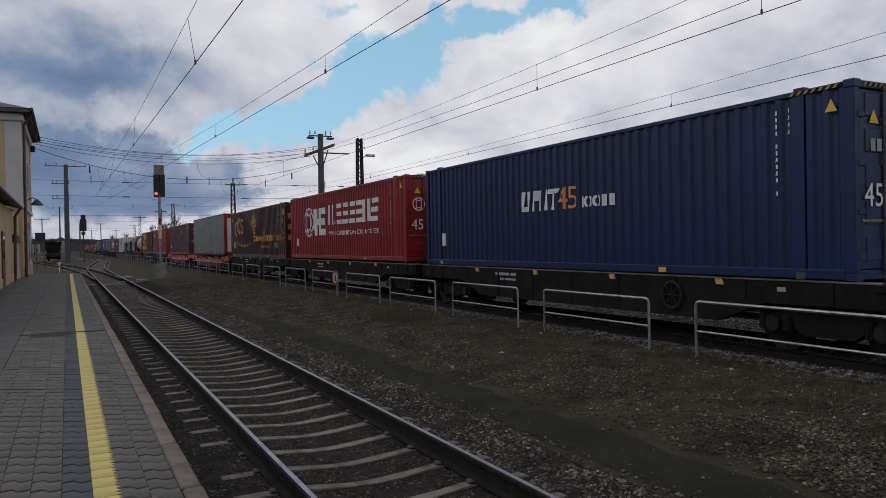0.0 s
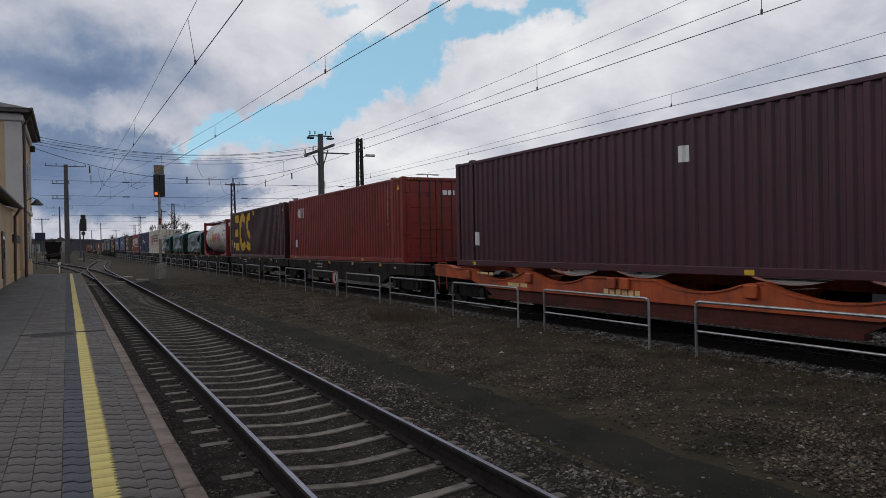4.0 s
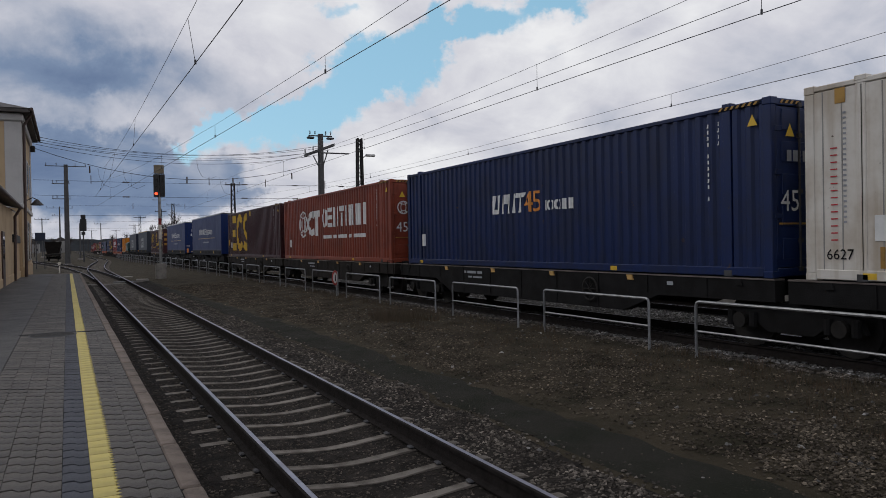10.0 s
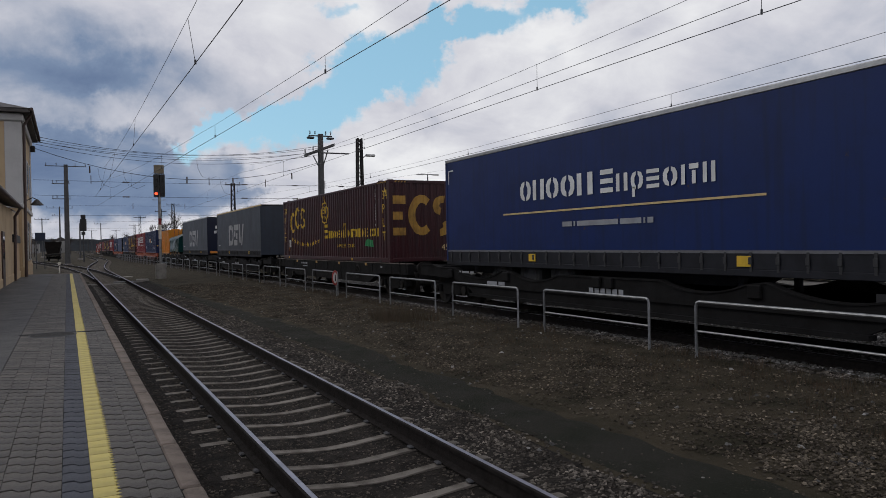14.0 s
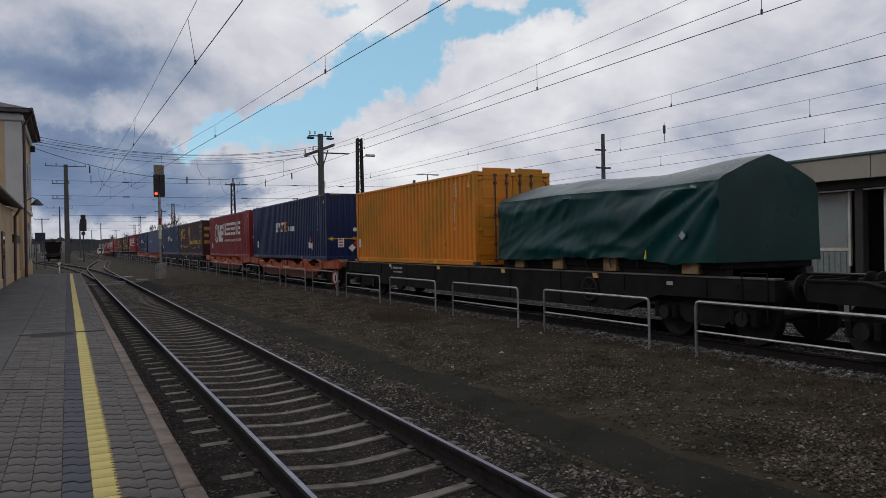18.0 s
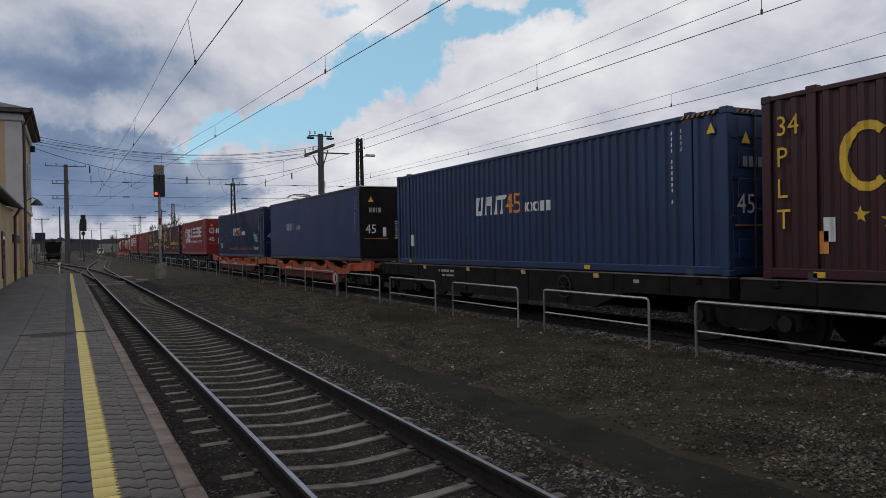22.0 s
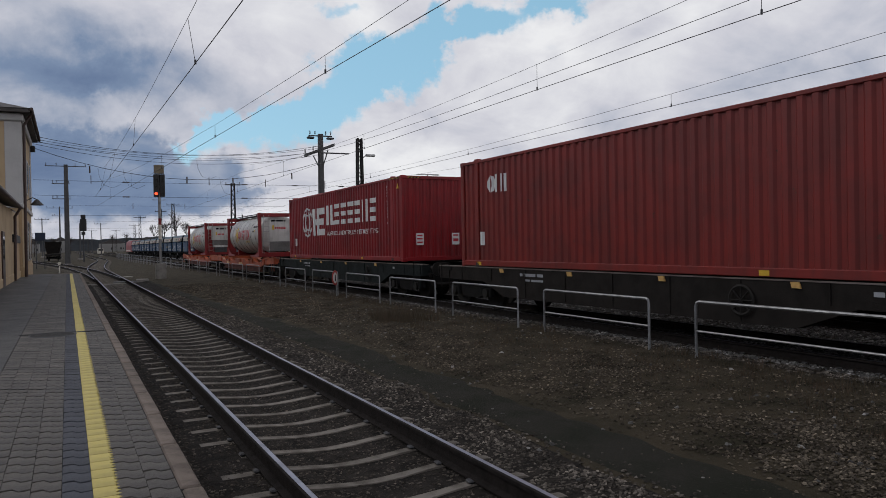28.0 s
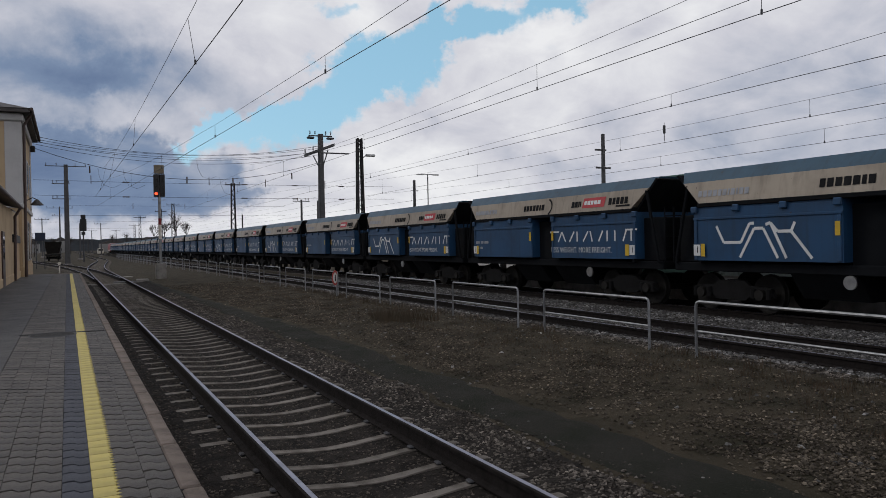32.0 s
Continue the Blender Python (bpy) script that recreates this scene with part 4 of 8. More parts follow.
    mark("side_label", [slab(1.08, 1.24, 0.58, 0.94)] if ends else [slab(0.28, 0.40, 0.55, 0.86)], F.side, I_WHITE, t, "", wave)
    for u in (L * 0.72, 0.9):
        mark("yellow_label", [slab(u, u + 0.20, 0.04, 0.13)], F.side, I_YELLOW, t)
    return t, F


M_BAR = material("rusty_grey_locking_bar", (0.085, 0.075, 0.068), 0.7, 0.2, (0.045, 0.035, 0.03), 5.0, 0.6)
M_BAR_PALE = material("dull_zinc_locking_bar", (0.060, 0.054, 0.056), 0.6, 0.3, (0.030, 0.025, 0.024), 4.0, 0.7)
M_SEAM = material("grey_panel_seam", (0.30, 0.29, 0.27), 0.7)


# --- printed sides ---
def print_navy(t, F, tens=True):
    L = F.L
    u = 5.36
    q = [slab(u, u + 0.12, 1.38, 1.86, 0.06), slab(u + 0.24, u + 0.36, 1.38, 1.86, 0.06), slab(u + 0.12, u + 0.24, 1.38, 1.50), slab(u + 0.44, u + 0.56, 1.38, 1.86, 0.06), slab(u + 0.50, u + 0.82, 1.62, 1.86, 0.06),
         slab(u + 0.72, u + 0.84, 1.38, 1.86, 0.06), slab(u + 0.96, u + 1.08, 1.38, 1.86, 0.06), slab(u + 1.12, u + 1.50, 1.75, 1.86, 0.06), slab(u + 1.24, u + 1.36, 1.38, 1.80, 0.06)]
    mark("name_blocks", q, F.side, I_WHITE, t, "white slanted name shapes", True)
    mark("number", [], F.side, I_ORANGE, t, "orange number", True, [("45", 0.50, u + 1.50, 1.38, 1.05)])
    mark("small_blocks", glyph_row(u + 2.38, 1.38, 0.24, "ecca", (0.06, 0.22, 0.25, 0.36), 0.06), F.side, I_WHITE, t, "", True)


def print_globe_name(t, F, main=I_WHITE, emblem=None, words=I_WHITE, wave=True, wide=1.025, start=0.19):
    emblem = emblem or main
    def along(polys):
        return [[(u * wide + start, z) for u, z in p] for p in polys]
    def word(text, u):
        return (text, 0.18, u * wide + start, 1.01, 1.15 * wide)
    mark("globe_emblem", along(globe(2.68, 1.66, 0.68, 0.085)), F.side, emblem, t, "round emblem of rings", wave)
    q = [slab(3.52, 3.92, 1.04, 2.24, -0.10), slab(4.12, 4.46, 1.04, 2.24), slab(3.86, 4.14, 1.50, 1.78), slab(4.46, 5.08, 1.04, 1.32), slab(4.46, 5.02, 1.50, 1.78), slab(4.46, 5.08, 1.96, 2.24)]
    mark("emblem_block", along(q), F.side, emblem, t, "", wave)
    name = glyph_row(5.42, 1.46, 0.84, "a", (0.70,), 0.1) + [slab(6.20, 6.36, 1.46, 1.62)] + glyph_row(6.46, 1.46, 0.84, "bddbad", (0.60, 0.70, 0.70, 0.60, 0.70, 0.70), 0.105)
    mark("name_blocks", along(name), F.side, main, t, "bold name shapes", wave)
    mark("slogan", along([slab(7.62, 7.78, 1.02, 1.17), slab(9.66, 9.82, 1.02, 1.17)]), F.side, words, t, "line of words", wave,
         [word("WAREHOUSING", 5.46), word("TRANSPORT", 7.86), word("SYSTEMS", 9.92)])


def print_big_yellow(t, F):
    """Three huge yellow shapes by the rear end, cut off by an upright line."""
    mark("giant_block", [slab(1.5, 2.75, 0.40, 0.88), slab(1.5, 2.35, 1.30, 1.78), slab(1.5, 2.72, 2.22, 2.70)], F.side, I_YELLOW, t, "three huge yellow bars", True)
    mark("giant_block", band(3.85, 1.56, 1.02, 1.20, 0.46, 42, 318, 24), F.side, I_YELLOW, t, "huge yellow open ring", True)
    mark("giant_block", band(5.78, 2.02, 0.86, 0.70, 0.44, 75, 205, 14) + [[(4.94, 1.86), (5.36, 1.86), (5.50, 1.66), (6.0, 1.44), (6.0, 0.98), (5.30, 1.36), (5.02, 1.58)]], F.side, I_YELLOW, t, "huge yellow cut-off curve", True)
    mark("giant_block", [[(4.84, 0.66), (5.22, 1.00), (5.62, 0.86), (6.0, 0.86), (6.0, 0.40), (5.5, 0.40), (5.06, 0.50)]], F.side, I_YELLOW, t, "huge yellow cut-off curve", True)
    mark("marker", [[(6.8, 2.55), (6.76, 2.80), (7.06, 2.80), (6.98, 2.45)], slab(0.34, 0.56, 0.75, 1.12)], F.side, I_YELLOW, t, "", True)


def star(cx, cz, r):
    return [(cx + (r if k % 2 == 0 else r * 0.42) * math.sin(math.pi * k / 5), cz + (r if k % 2 == 0 else r * 0.42) * math.cos(math.pi * k / 5)) for k in range(10)]


def print_yellow_script(t, F, front=True):
    L = F.L
    arch = band(1.75, 1.78, 0.42, 0.50, 0.13, 50, 310, 14) + band(2.55, 1.98, 0.42, 0.52, 0.14, 45, 315, 14) + band(3.42, 2.16, 0.34, 0.26, 0.12, 20, 255, 12) + band(3.40, 1.72, 0.36, 0.26, 0.12, -165, 85, 12)
    mark("arched_block", arch, F.side, I_YELLOW, t, "three arched yellow shapes", True)
    for i in range(11):
        mark("star", [star(1.65 + 0.42 * i, 1.02 - 0.34 * math.sin(math.pi * (i + 0.8) / 13), 0.13)], F.side, I_YELLOW, t, "", True)
    mark("round_badge", band(6.75, 2.05, 0.46, 0.47, 0.06, 0, 360, 28) + [[(6.62, 2.50), (6.88, 2.50), (6.75, 2.78)]], F.side, I_YELLOW, t, "ring badge", True, [("34", 0.32, 6.48, 2.02, 1.0), ("PLTS", 0.14, 6.50, 1.78, 1.0)])
    mark("orange_plate", [slab(0.98, 1.16, 0.40, 0.74)], F.side, I_ORANGE, t, "orange label plate", True)
    mark("name_blocks", glyph_row(6.78, 0.94, 0.60, "b", (0.36,), 0.05) + glyph_row(7.22, 0.94, 0.31, "aacccbca", (0.21,) * 8, 0.055), F.side, I_YELLOW, t, "yellow name shapes", True)
    mark("name_blocks", glyph_row(9.05, 0.94, 0.60, "c", (0.44,), 0.05) + glyph_row(9.60, 0.94, 0.33, "cafceacad", (0.25, 0.25, 0.18, 0.24, 0.08, 0.25, 0.24, 0.18, 0.20), 0.06) + glyph_row(12.05, 0.94, 0.30, "ecca", (0.07, 0.18, 0.20, 0.24), 0.05, 0.22), F.side, I_YELLOW, t, "yellow name shapes", True)
    mark("words", [], F.side, I_YELLOW, t, "", True, [("34 PALLET LOADS", 0.14, 8.35, 0.55, 1.28)])
    mark("green_flash", [[(11.6, 0.60), (12.5, 0.55), (12.4, 0.80), (11.75, 0.86)]], F.side, I_GREEN, t, "small green leaf print", True)
    for i, ch in enumerate("34 P L T".split()):
        mark("letters", [], lambda uu, d, z: F.side(uu, d - 0.006, z), I_YELLOW, t, "", False, [(ch, 0.32, L - 0.62, 2.24 - 0.485 * i, 1.0), (ch, 0.31, 0.28, 2.24 - 0.485 * i, 0.95)])


def print_doors(t, F, ink, emblem=False, fine=None):
    """Marks on a door end: a number, warning triangles, rows of small marks."""
    fine = fine or ink
    mark("number", [], lambda u, d, z: F.front(u, d - 0.004, z), ink, t, "", False, [("45", 0.34, 0.20, 1.08, 0.95)])
    mark("warning_triangle", [triangle(0.44, 2.28, 0.22)], F.front, I_YELLOW, t)
    q = []
    for r, row in enumerate(((0.12, 0.26), (0.16, 0.30, 0.06), (0.14,))):
        q += bars(1.78 - 0.1 * r, 2.56 - 0.15 * r, 0.08, row, 0.05)
    for r in range(8):
        q += bars(1.42, 1.52 - 0.09 * r, 0.022, (0.22 - 0.02 * (r % 3),), 0.1) + bars(1.94, 1.46 - 0.09 * r, 0.022, (0.24 - 0.03 * (r % 2),), 0.1)
    q += [slab(0.92, 1.06, 0.95, 1.3)]
    mark("data_bar", q, F.front, fine, t, "rows of small data marks")
    mark("inspection_plate", [slab(1.96, 2.16, 0.30, 0.58)], F.front, I_OCHRE, t)
    mark("door_stripe", [slab(0.16, 1.12, 0.86, 0.89), slab(1.38, 2.34, 0.86, 0.89)], F.front, I_OCHRE, t, "thin ochre stripe")
    mark("door_label", [slab(2.02, 2.26, 0.34, 0.66)], lambda u, d, z: F.front(u, d - 0.002, z), I_GREY, t, "pale paper label")
    if not emblem:
        mark("door_name", bars(0.36, 1.88, 0.18, (0.11, 0.11, 0.04, 0.12), 0.04), F.front, I_GREY, t, "worn grey name shapes")
    if emblem:
        mark("emblem", globe(0.48, 1.92, 0.23, 0.035) + [slab(0.76, 0.84, 1.72, 2.12), slab(0.90, 0.98, 1.72, 2.12), slab(0.84, 0.90, 1.88, 1.96)] + bars(1.40, 1.90, 0.13, (0.09, 0.02, 0.08, 0.08, 0.08, 0.08, 0.08, 0.08), 0.025), F.front, fine, t, "round emblem of rings")


def print_plain_end(t, F):
    mark("hazard_label", [slab(0.5, 0.78, 0.55, 0.95), slab(1.86, 2.14, 0.55, 0.95)], F.front, I_WHITE, t, "white label with red print")
    mark("label_bars", bars(0.53, 0.85, 0.05, (0.2,), 0.1) + bars(0.53, 0.74, 0.05, (0.2,), 0.1) + bars(0.53, 0.62, 0.05, (0.2,), 0.1) + bars(1.9, 0.85, 0.05, (0.2,), 0.1) + bars(1.9, 0.66, 0.1, (0.2,), 0.1), lambda u, d, z: F.front(u, d - 0.004, z), I_RED, t)


# --- curtain-sided trailers and swap bodies ---
def curtain_body(colour, name, label, L=13.62, H=2.95, roof_mat=None, front_mat=None, skirt=True, fringe=False):
    W = 2.55
    t = thing(name, pose(0, 0, 0), label, "trailer", "loads on the train")
    F = Faces(L, W, 0.0)
    hx, hy = W / 2, L / 2
    roof_mat, front_mat = roof_mat or M_ALU, front_mat or colour
    lo = (0.36 if fringe else 0.42) if skirt else 0.16
    s = Shape()
    nu, nz = 60, 8
    for i in range(nu + 1):
        for j in range(nz + 1):
            y, z = hy - 0.08 - (L - 0.16) * i / nu, lo + (H - 0.10 - lo) * j / nz
            bulge = 0.014 * math.sin(math.pi * j / nz) * noise.noise((y * 0.7, z * 0.5, L)) + 0.006 * noise.noise((y * 3.0, z * 0.4, 2.0))
            s.v.append((-hx + 0.012 - bulge, y, z))
    s.f = [(i * (nz + 1) + j, i * (nz + 1) + j + 1, (i + 1) * (nz + 1) + j + 1, (i + 1) * (nz + 1) + j) for i in range(nu) for j in range(nz)]
    back = Shape().box(-hx + 0.035, -hx + 0.05, -hy + 0.08, hy - 0.08, lo, H - 0.1)
    s.add(back.v, back.f)
    part("curtain", s, colour, t, "slack tarpaulin curtain", True)
    part("curtain", Shape().box(hx - 0.05, hx - 0.012, -hy + 0.08, hy - 0.08, lo, H - 0.1), colour, t)
    part("roof", Shape().box(-hx + 0.02, hx - 0.02, -hy + 0.02, hy - 0.02, H - 0.06, H, 0.02), M_ALU, t)
    for sx in (-1, 1):
        x0, x1 = sorted((sx * (hx + 0.004), sx * (hx - 0.06)))
        part("roof_edge", Shape().box(x0, x1, -hy, hy, H - 0.10, H - 0.012, 0.012), roof_mat, t, "pale roof edge")
        part("side_rail", Shape().box(x0, x1, -hy, hy, 0.02, 0.14, 0.012), M_SKIRT if skirt else M_STEEL_DARK, t)
        for sy in (-1, 1):
            y0, y1 = sorted((sy * hy, sy * (hy - 0.10)))
            part("corner_post", Shape().box(min(x0, x1), max(x0, x1), y0, y1, 0.14, H - 0.10, 0.012), colour if fringe and sy > 0 else front_mat, t)
    if skirt:
        part("side_board", Shape().box(-hx + 0.004, -hx + 0.03, -hy + 0.1, hy - 0.1, 0.14, lo, 0.004), M_SKIRT, t, "scuffed grey side board")
        part("curtain_hem", Shape().box(-hx - 0.004, -hx + 0.002, -hy + 0.1, hy - 0.1, lo - 0.02, lo + 0.03), M_HEM, t, "pale hem strip")
        strap = Shape().box(-hx - 0.012, -hx + 0.004, -0.025, 0.025, 0.10, lo, 0.003).add(*(lambda b: (b.v, b.f))(Shape().box(-hx - 0.03, -hx - 0.008, -0.035, 0.035, 0.22, 0.34, 0.006))).mesh("strap", M_STRAP)
        if fringe:
            rng = random.Random(3)
            y = -hy + 0.2
            while y < hy - 0.3:
                w = rng.uniform(0.10, 0.36)
                part("curtain_flap", Shape().prism([(y, 0.15 + rng.uniform(0, 0.06)), (y + w, 0.15), (y + w + 0.03, lo + 0.01), (y + 0.02, lo + 0.01)], "x", -hx - 0.016, -hx - 0.008), M_FLAP, t, "pale torn curtain flap")
                y += w + rng.uniform(0.03, 0.14)
        n = 26
        for i in range(n):
            ob = new("strap", strap)
            ob.parent, ob.matrix_basis = t, pose(0, -hy + 0.35 + (L - 0.7) * i / (n - 1), 0)
        for y in (-hy * 0.55, hy * 0.35):
            part("reflector", Shape().box(-hx - 0.02, -hx - 0.005, y - 0.14, y + 0.14, 0.18, 0.36, 0.004), I_TAN if fringe else I_YELLOW, t, "yellow plate")
    part("front_wall", Shape().box(-hx + 0.06, hx - 0.06, -hy + 0.01, -hy + 0.06, 0.14, H - 0.1, 0.01), front_mat, t)
    part("rear_wall", Shape().box(-hx + 0.06, hx - 0.06, hy - 0.06, hy - 0.01, 0.14, H - 0.1, 0.01), front_mat, t)
    if skirt:
        part("floor", Shape().box(-hx + 0.06, hx - 0.06, -hy + 0.06, hy - 0.06, 0.32, 0.41), M_SKIRT, t)
        for x in (-0.45, 0.45):
            part("chassis_beam", Shape().prism([(-hy + 0.2, 0.33), (-hy + 0.2, 0.16), (-hy + 3.4, 0.12), (-hy + 4.0, -0.22), (hy - 0.3, -0.22), (hy - 0.3, 0.33)], "x", x - 0.06, x + 0.06), M_SKIRT, t)
        for y in (1.5, 2.81, 4.12):
            part("axle", Shape().cyl((-0.8, y, -0.19), (0.8, y, -0.19), 0.07, 10), M_SKIRT, t)
            for x in (-0.92, 0.92):
                wheel = part("wheel", Shape().lathe([(0.0, x - 0.10), (0.22, x - 0.10), (0.29, x - 0.16), (0.29, x + 0.16), (0.22, x + 0.10), (0.0, x + 0.10)], 20, "x", (0, y, -0.19)), M_STEEL_DARK, t, "", True)
                part("tyre", Shape().lathe([(0.28, x - 0.17), (0.42, x - 0.18), (0.47, x - 0.13), (0.48, x), (0.47, x + 0.13), (0.42, x + 0.18), (0.28, x + 0.17)], 24, "x", (0, y, -0.19)), M_RUBBER, wheel, "", True)
        for x in (-0.72, 0.72):
            part("landing_leg", Shape().box(x - 0.06, x + 0.06, -hy + 3.55, -hy + 3.67, -0.36, 0.33, 0.01), M_SKIRT, t)
    else:
        part("floor", Shape().box(-hx + 0.06, hx - 0.06, -hy + 0.06, hy - 0.06, 0.0, 0.14), M_STEEL_DARK, t)
    return t, F


M_SKIRT = material("scuffed_grey_side_board", (0.017, 0.018, 0.023), 0.7, 0.0, (0.010, 0.010, 0.012), 3.0, 0.6, spec=0.2)
M_FLAP = material("pale_curtain_flap", (0.26, 0.25, 0.24), 0.7, 0, (0.07, 0.065, 0.06), 5.0, 0.9)
M_HEM = material("pale_hem", (0.13, 0.13, 0.14), 0.7)
M_STRAP = material("dark_strap", (0.03, 0.03, 0.032), 0.8)


def print_gold_stripe(t, F, front=True):
    mark("name_blocks", glyph_row(4.0, 1.64, 0.48, "cacca", (0.46, 0.46, 0.48, 0.50, 0.54), 0.09, 0.20), F.side, I_WHITE, t, "white name shapes")
    mark("name_blocks", glyph_row(7.05, 1.64, 0.48, "b", (0.40,), 0.08, 0.20) + glyph_row(7.55, 1.64, 0.36, "acbcefee", (0.34, 0.34, 0.34, 0.36, 0.09, 0.22, 0.09, 0.09), 0.10, 0.24) + [slab(8.02, 8.10, 1.50, 1.7)], F.side, I_WHITE, t, "white name shapes")
    mark("stripe", [slab(3.2, 11.15, 1.33, 1.37)], F.side, I_TAN, t, "thin gold stripe")
    mark("address_bar", bars(5.71, 0.98, 0.11, (0.35, 0.06, 1.35, 0.62, 0.05, 0.16), 0.06), F.side, I_GREY, t)
    mark("corner_mark", [slab(0.2, 0.24, 2.35, 2.75), slab(0.2, 0.5, 2.71, 2.75)], F.side, I_WHITE, t)
    if front:
        mark("name_blocks", bars(0.62, 2.12, 0.24, (0.16, 0.16, 0.16, 0.16, 0.18), 0.05) + bars(0.52, 1.74, 0.22, (0.14, 0.13, 0.14, 0.12, 0.14, 0.05, 0.09, 0.05), 0.045), F.front, I_WHITE, t, "white name shapes")
        mark("small_bars", bars(1.35, 1.18, 0.035, (0.75,), 0.1) + bars(1.35, 1.08, 0.035, (0.65,), 0.1) + bars(1.35, 0.98, 0.035, (0.6,), 0.1) + bars(0.14, 0.74, 0.12, (0.05, 0.05, 0.05, 0.07), 0.03), F.front, I_GREY, t)
        mark("marker_plate", [slab(0.16, 0.32, 0.16, 0.56), slab(2.06, 2.20, 0.16, 0.56)], lambda u, d, z: F.front(u, d - 0.004, z), I_ORANGE, t, "orange marker plate")
        mark("speed_discs", [ring_outline(0.62 + 0.2 * i, 0.26, 0.07, 0.07, 16) for i in range(3)], lambda u, d, z: F.front(u, d - 0.004, z), I_TAN, t)
        part("hatch", Shape().box(-0.15, 0.2, -F.L / 2 - 0.012, -F.L / 2 + 0.012, 0.28, 0.55, 0.004), M_SKIRT, t)


def print_pale_shapes(t, F):
    q = [slab(0.0, 0.30, 0.0, 0.85), slab(0.36, 0.8, 0.0, 0.20), slab(0.36, 0.8, 0.65, 0.85)] + band(0.8, 0.425, 0.46, 0.425, 0.21, -80, 80, 12)
    q += [slab(1.45, 2.6, 0.62, 0.85), slab(1.45, 1.8, 0.36, 0.58), slab(1.95, 2.35, 0.27, 0.50), slab(1.42, 2.30, 0.0, 0.22)]
    q += [[(2.70, 0.85), (3.02, 0.85), (3.16, 0.10), (2.86, 0.10)], [(3.26, 0.0), (3.52, 0.0), (3.98, 0.85), (3.66, 0.85)]]
    q = [[(4.45 + a * 1.21, 0.74 + b * 1.60) for a, b in p] for p in q]
    mark("giant_block", q, F.side, I_PALE, t, "large pale grey rounded shapes")
    mark("small_bars", bars(0.5, 0.72, 0.05, (0.2, 0.3, 0.15), 0.04), F.side, I_WHITE, t)


I_PALE = material("pale_grey_print", (0.36, 0.36, 0.36), 0.6, 0, (0.24, 0.24, 0.24), 2.0, 0.6)


# --- tank containers ---
def tank_container(name, label, L=9.30, H=2.60, boxed=True):
    W = 2.5
    t = thing(name, pose(0, 0, 0), label, "tank container", "tank containers")
    F = Faces(L, W, 0.0)
    hx, hy, r, cz = W / 2, L / 2, 1.17, 1.36
    a = hy - 0.17
    prof = [(0.0, -a), (0.70, -a + 0.02), (0.96, -a + 0.07), (1.10, -a + 0.15), (r, -a + 0.30), (r, a - 0.30), (1.10, a - 0.15), (0.96, a - 0.07), (0.70, a - 0.02), (0.0, a)]
    part("tank", Shape().lathe(prof, 48, "y", (0, 0, cz)), C_TANK, t, "white clad cylinder with streaks", True)
    for u in (0.55, 1.42, 2.45, 3.45, 4.55, 5.65, 6.85, 8.05):
        y = hy - u
        part("band", Shape().lathe([(r + 0.002, y - 0.03), (r + 0.012, y - 0.028), (r + 0.012, y + 0.028), (r + 0.002, y + 0.03)], 48, "y", (0, 0, cz)), M_BAND, t, "bright steel band", True)
    for sy in (-1, 1):
        y0, y1 = sorted((sy * hy, sy * (hy - 0.14)))
        for sx in (-1, 1):
            x0, x1 = sorted((sx * hx, sx * (hx - 0.19)))
            part("corner_post", Shape().box(x0, x1, y0, y1, 0.0, H, 0.015), C_FRAME_RED, t, "red frame post")
            part("corner_casting", Shape().box(x0 - 0.01, x1 + 0.01, y0 - 0.01, y1 + 0.01, H - 0.11, H + 0.012, 0.01), C_FRAME_RED, t)
            part("brace", Shape().cyl((sx * (hx - 0.07), sy * (hy - 0.07), 0.30), (sx * (hx - 0.62), sy * (hy - 0.07), 0.08), 0.045, 8), C_FRAME_RED, t)
            part("gusset", Shape().prism([(sy * (hy - 0.13), 0.02), (sy * (hy - 1.15), 0.02), (sy * (hy - 1.15), 0.12), (sy * (hy - 0.45), 0.30), (sy * (hy - 0.13), 0.62)], "x", min(sx * (hx - 0.03), sx * (hx - 0.07)), max(sx * (hx - 0.03), sx * (hx - 0.07))), C_FRAME_RED, t, "red gusset plate")
            part("gusset", Shape().prism([(sy * (hy - 0.13), H - 0.03), (sy * (hy - 0.75), H - 0.03), (sy * (hy - 0.42), H - 0.16), (sy * (hy - 0.13), H - 0.62)], "x", min(sx * (hx - 0.03), sx * (hx - 0.07)), max(sx * (hx - 0.03), sx * (hx - 0.07))), C_FRAME_RED, t, "red gusset plate")
        part("end_beam", Shape().box(-hx + 0.19, hx - 0.19, y0, y1, H - 0.22, H - 0.01, 0.015), C_FRAME_RED, t)
        part("end_beam", Shape().box(-hx + 0.19, hx - 0.19, y0, y1, 0.02, 0.28, 0.015), C_FRAME_RED, t)
        part("saddle", Shape().box(-0.75, 0.75, min(sy * (hy - 1.3), sy * (hy - 1.0)), max(sy * (hy - 1.3), sy * (hy - 1.0)), 0.06, 0.46), C_FRAME_RED, t)
    for sx in (-1, 1):
        part("bottom_rail", Shape().box(min(sx * hx, sx * (hx - 0.10)), max(sx * hx, sx * (hx - 0.10)), hy - 2.3, hy - 0.14, 0.02, 0.13, 0.012), C_FRAME_RED, t)
        part("bottom_rail", Shape().box(min(sx * hx, sx * (hx - 0.10)), max(sx * hx, sx * (hx - 0.10)), -hy + 0.14, -hy + 2.3, 0.02, 0.13, 0.012), C_FRAME_RED, t)
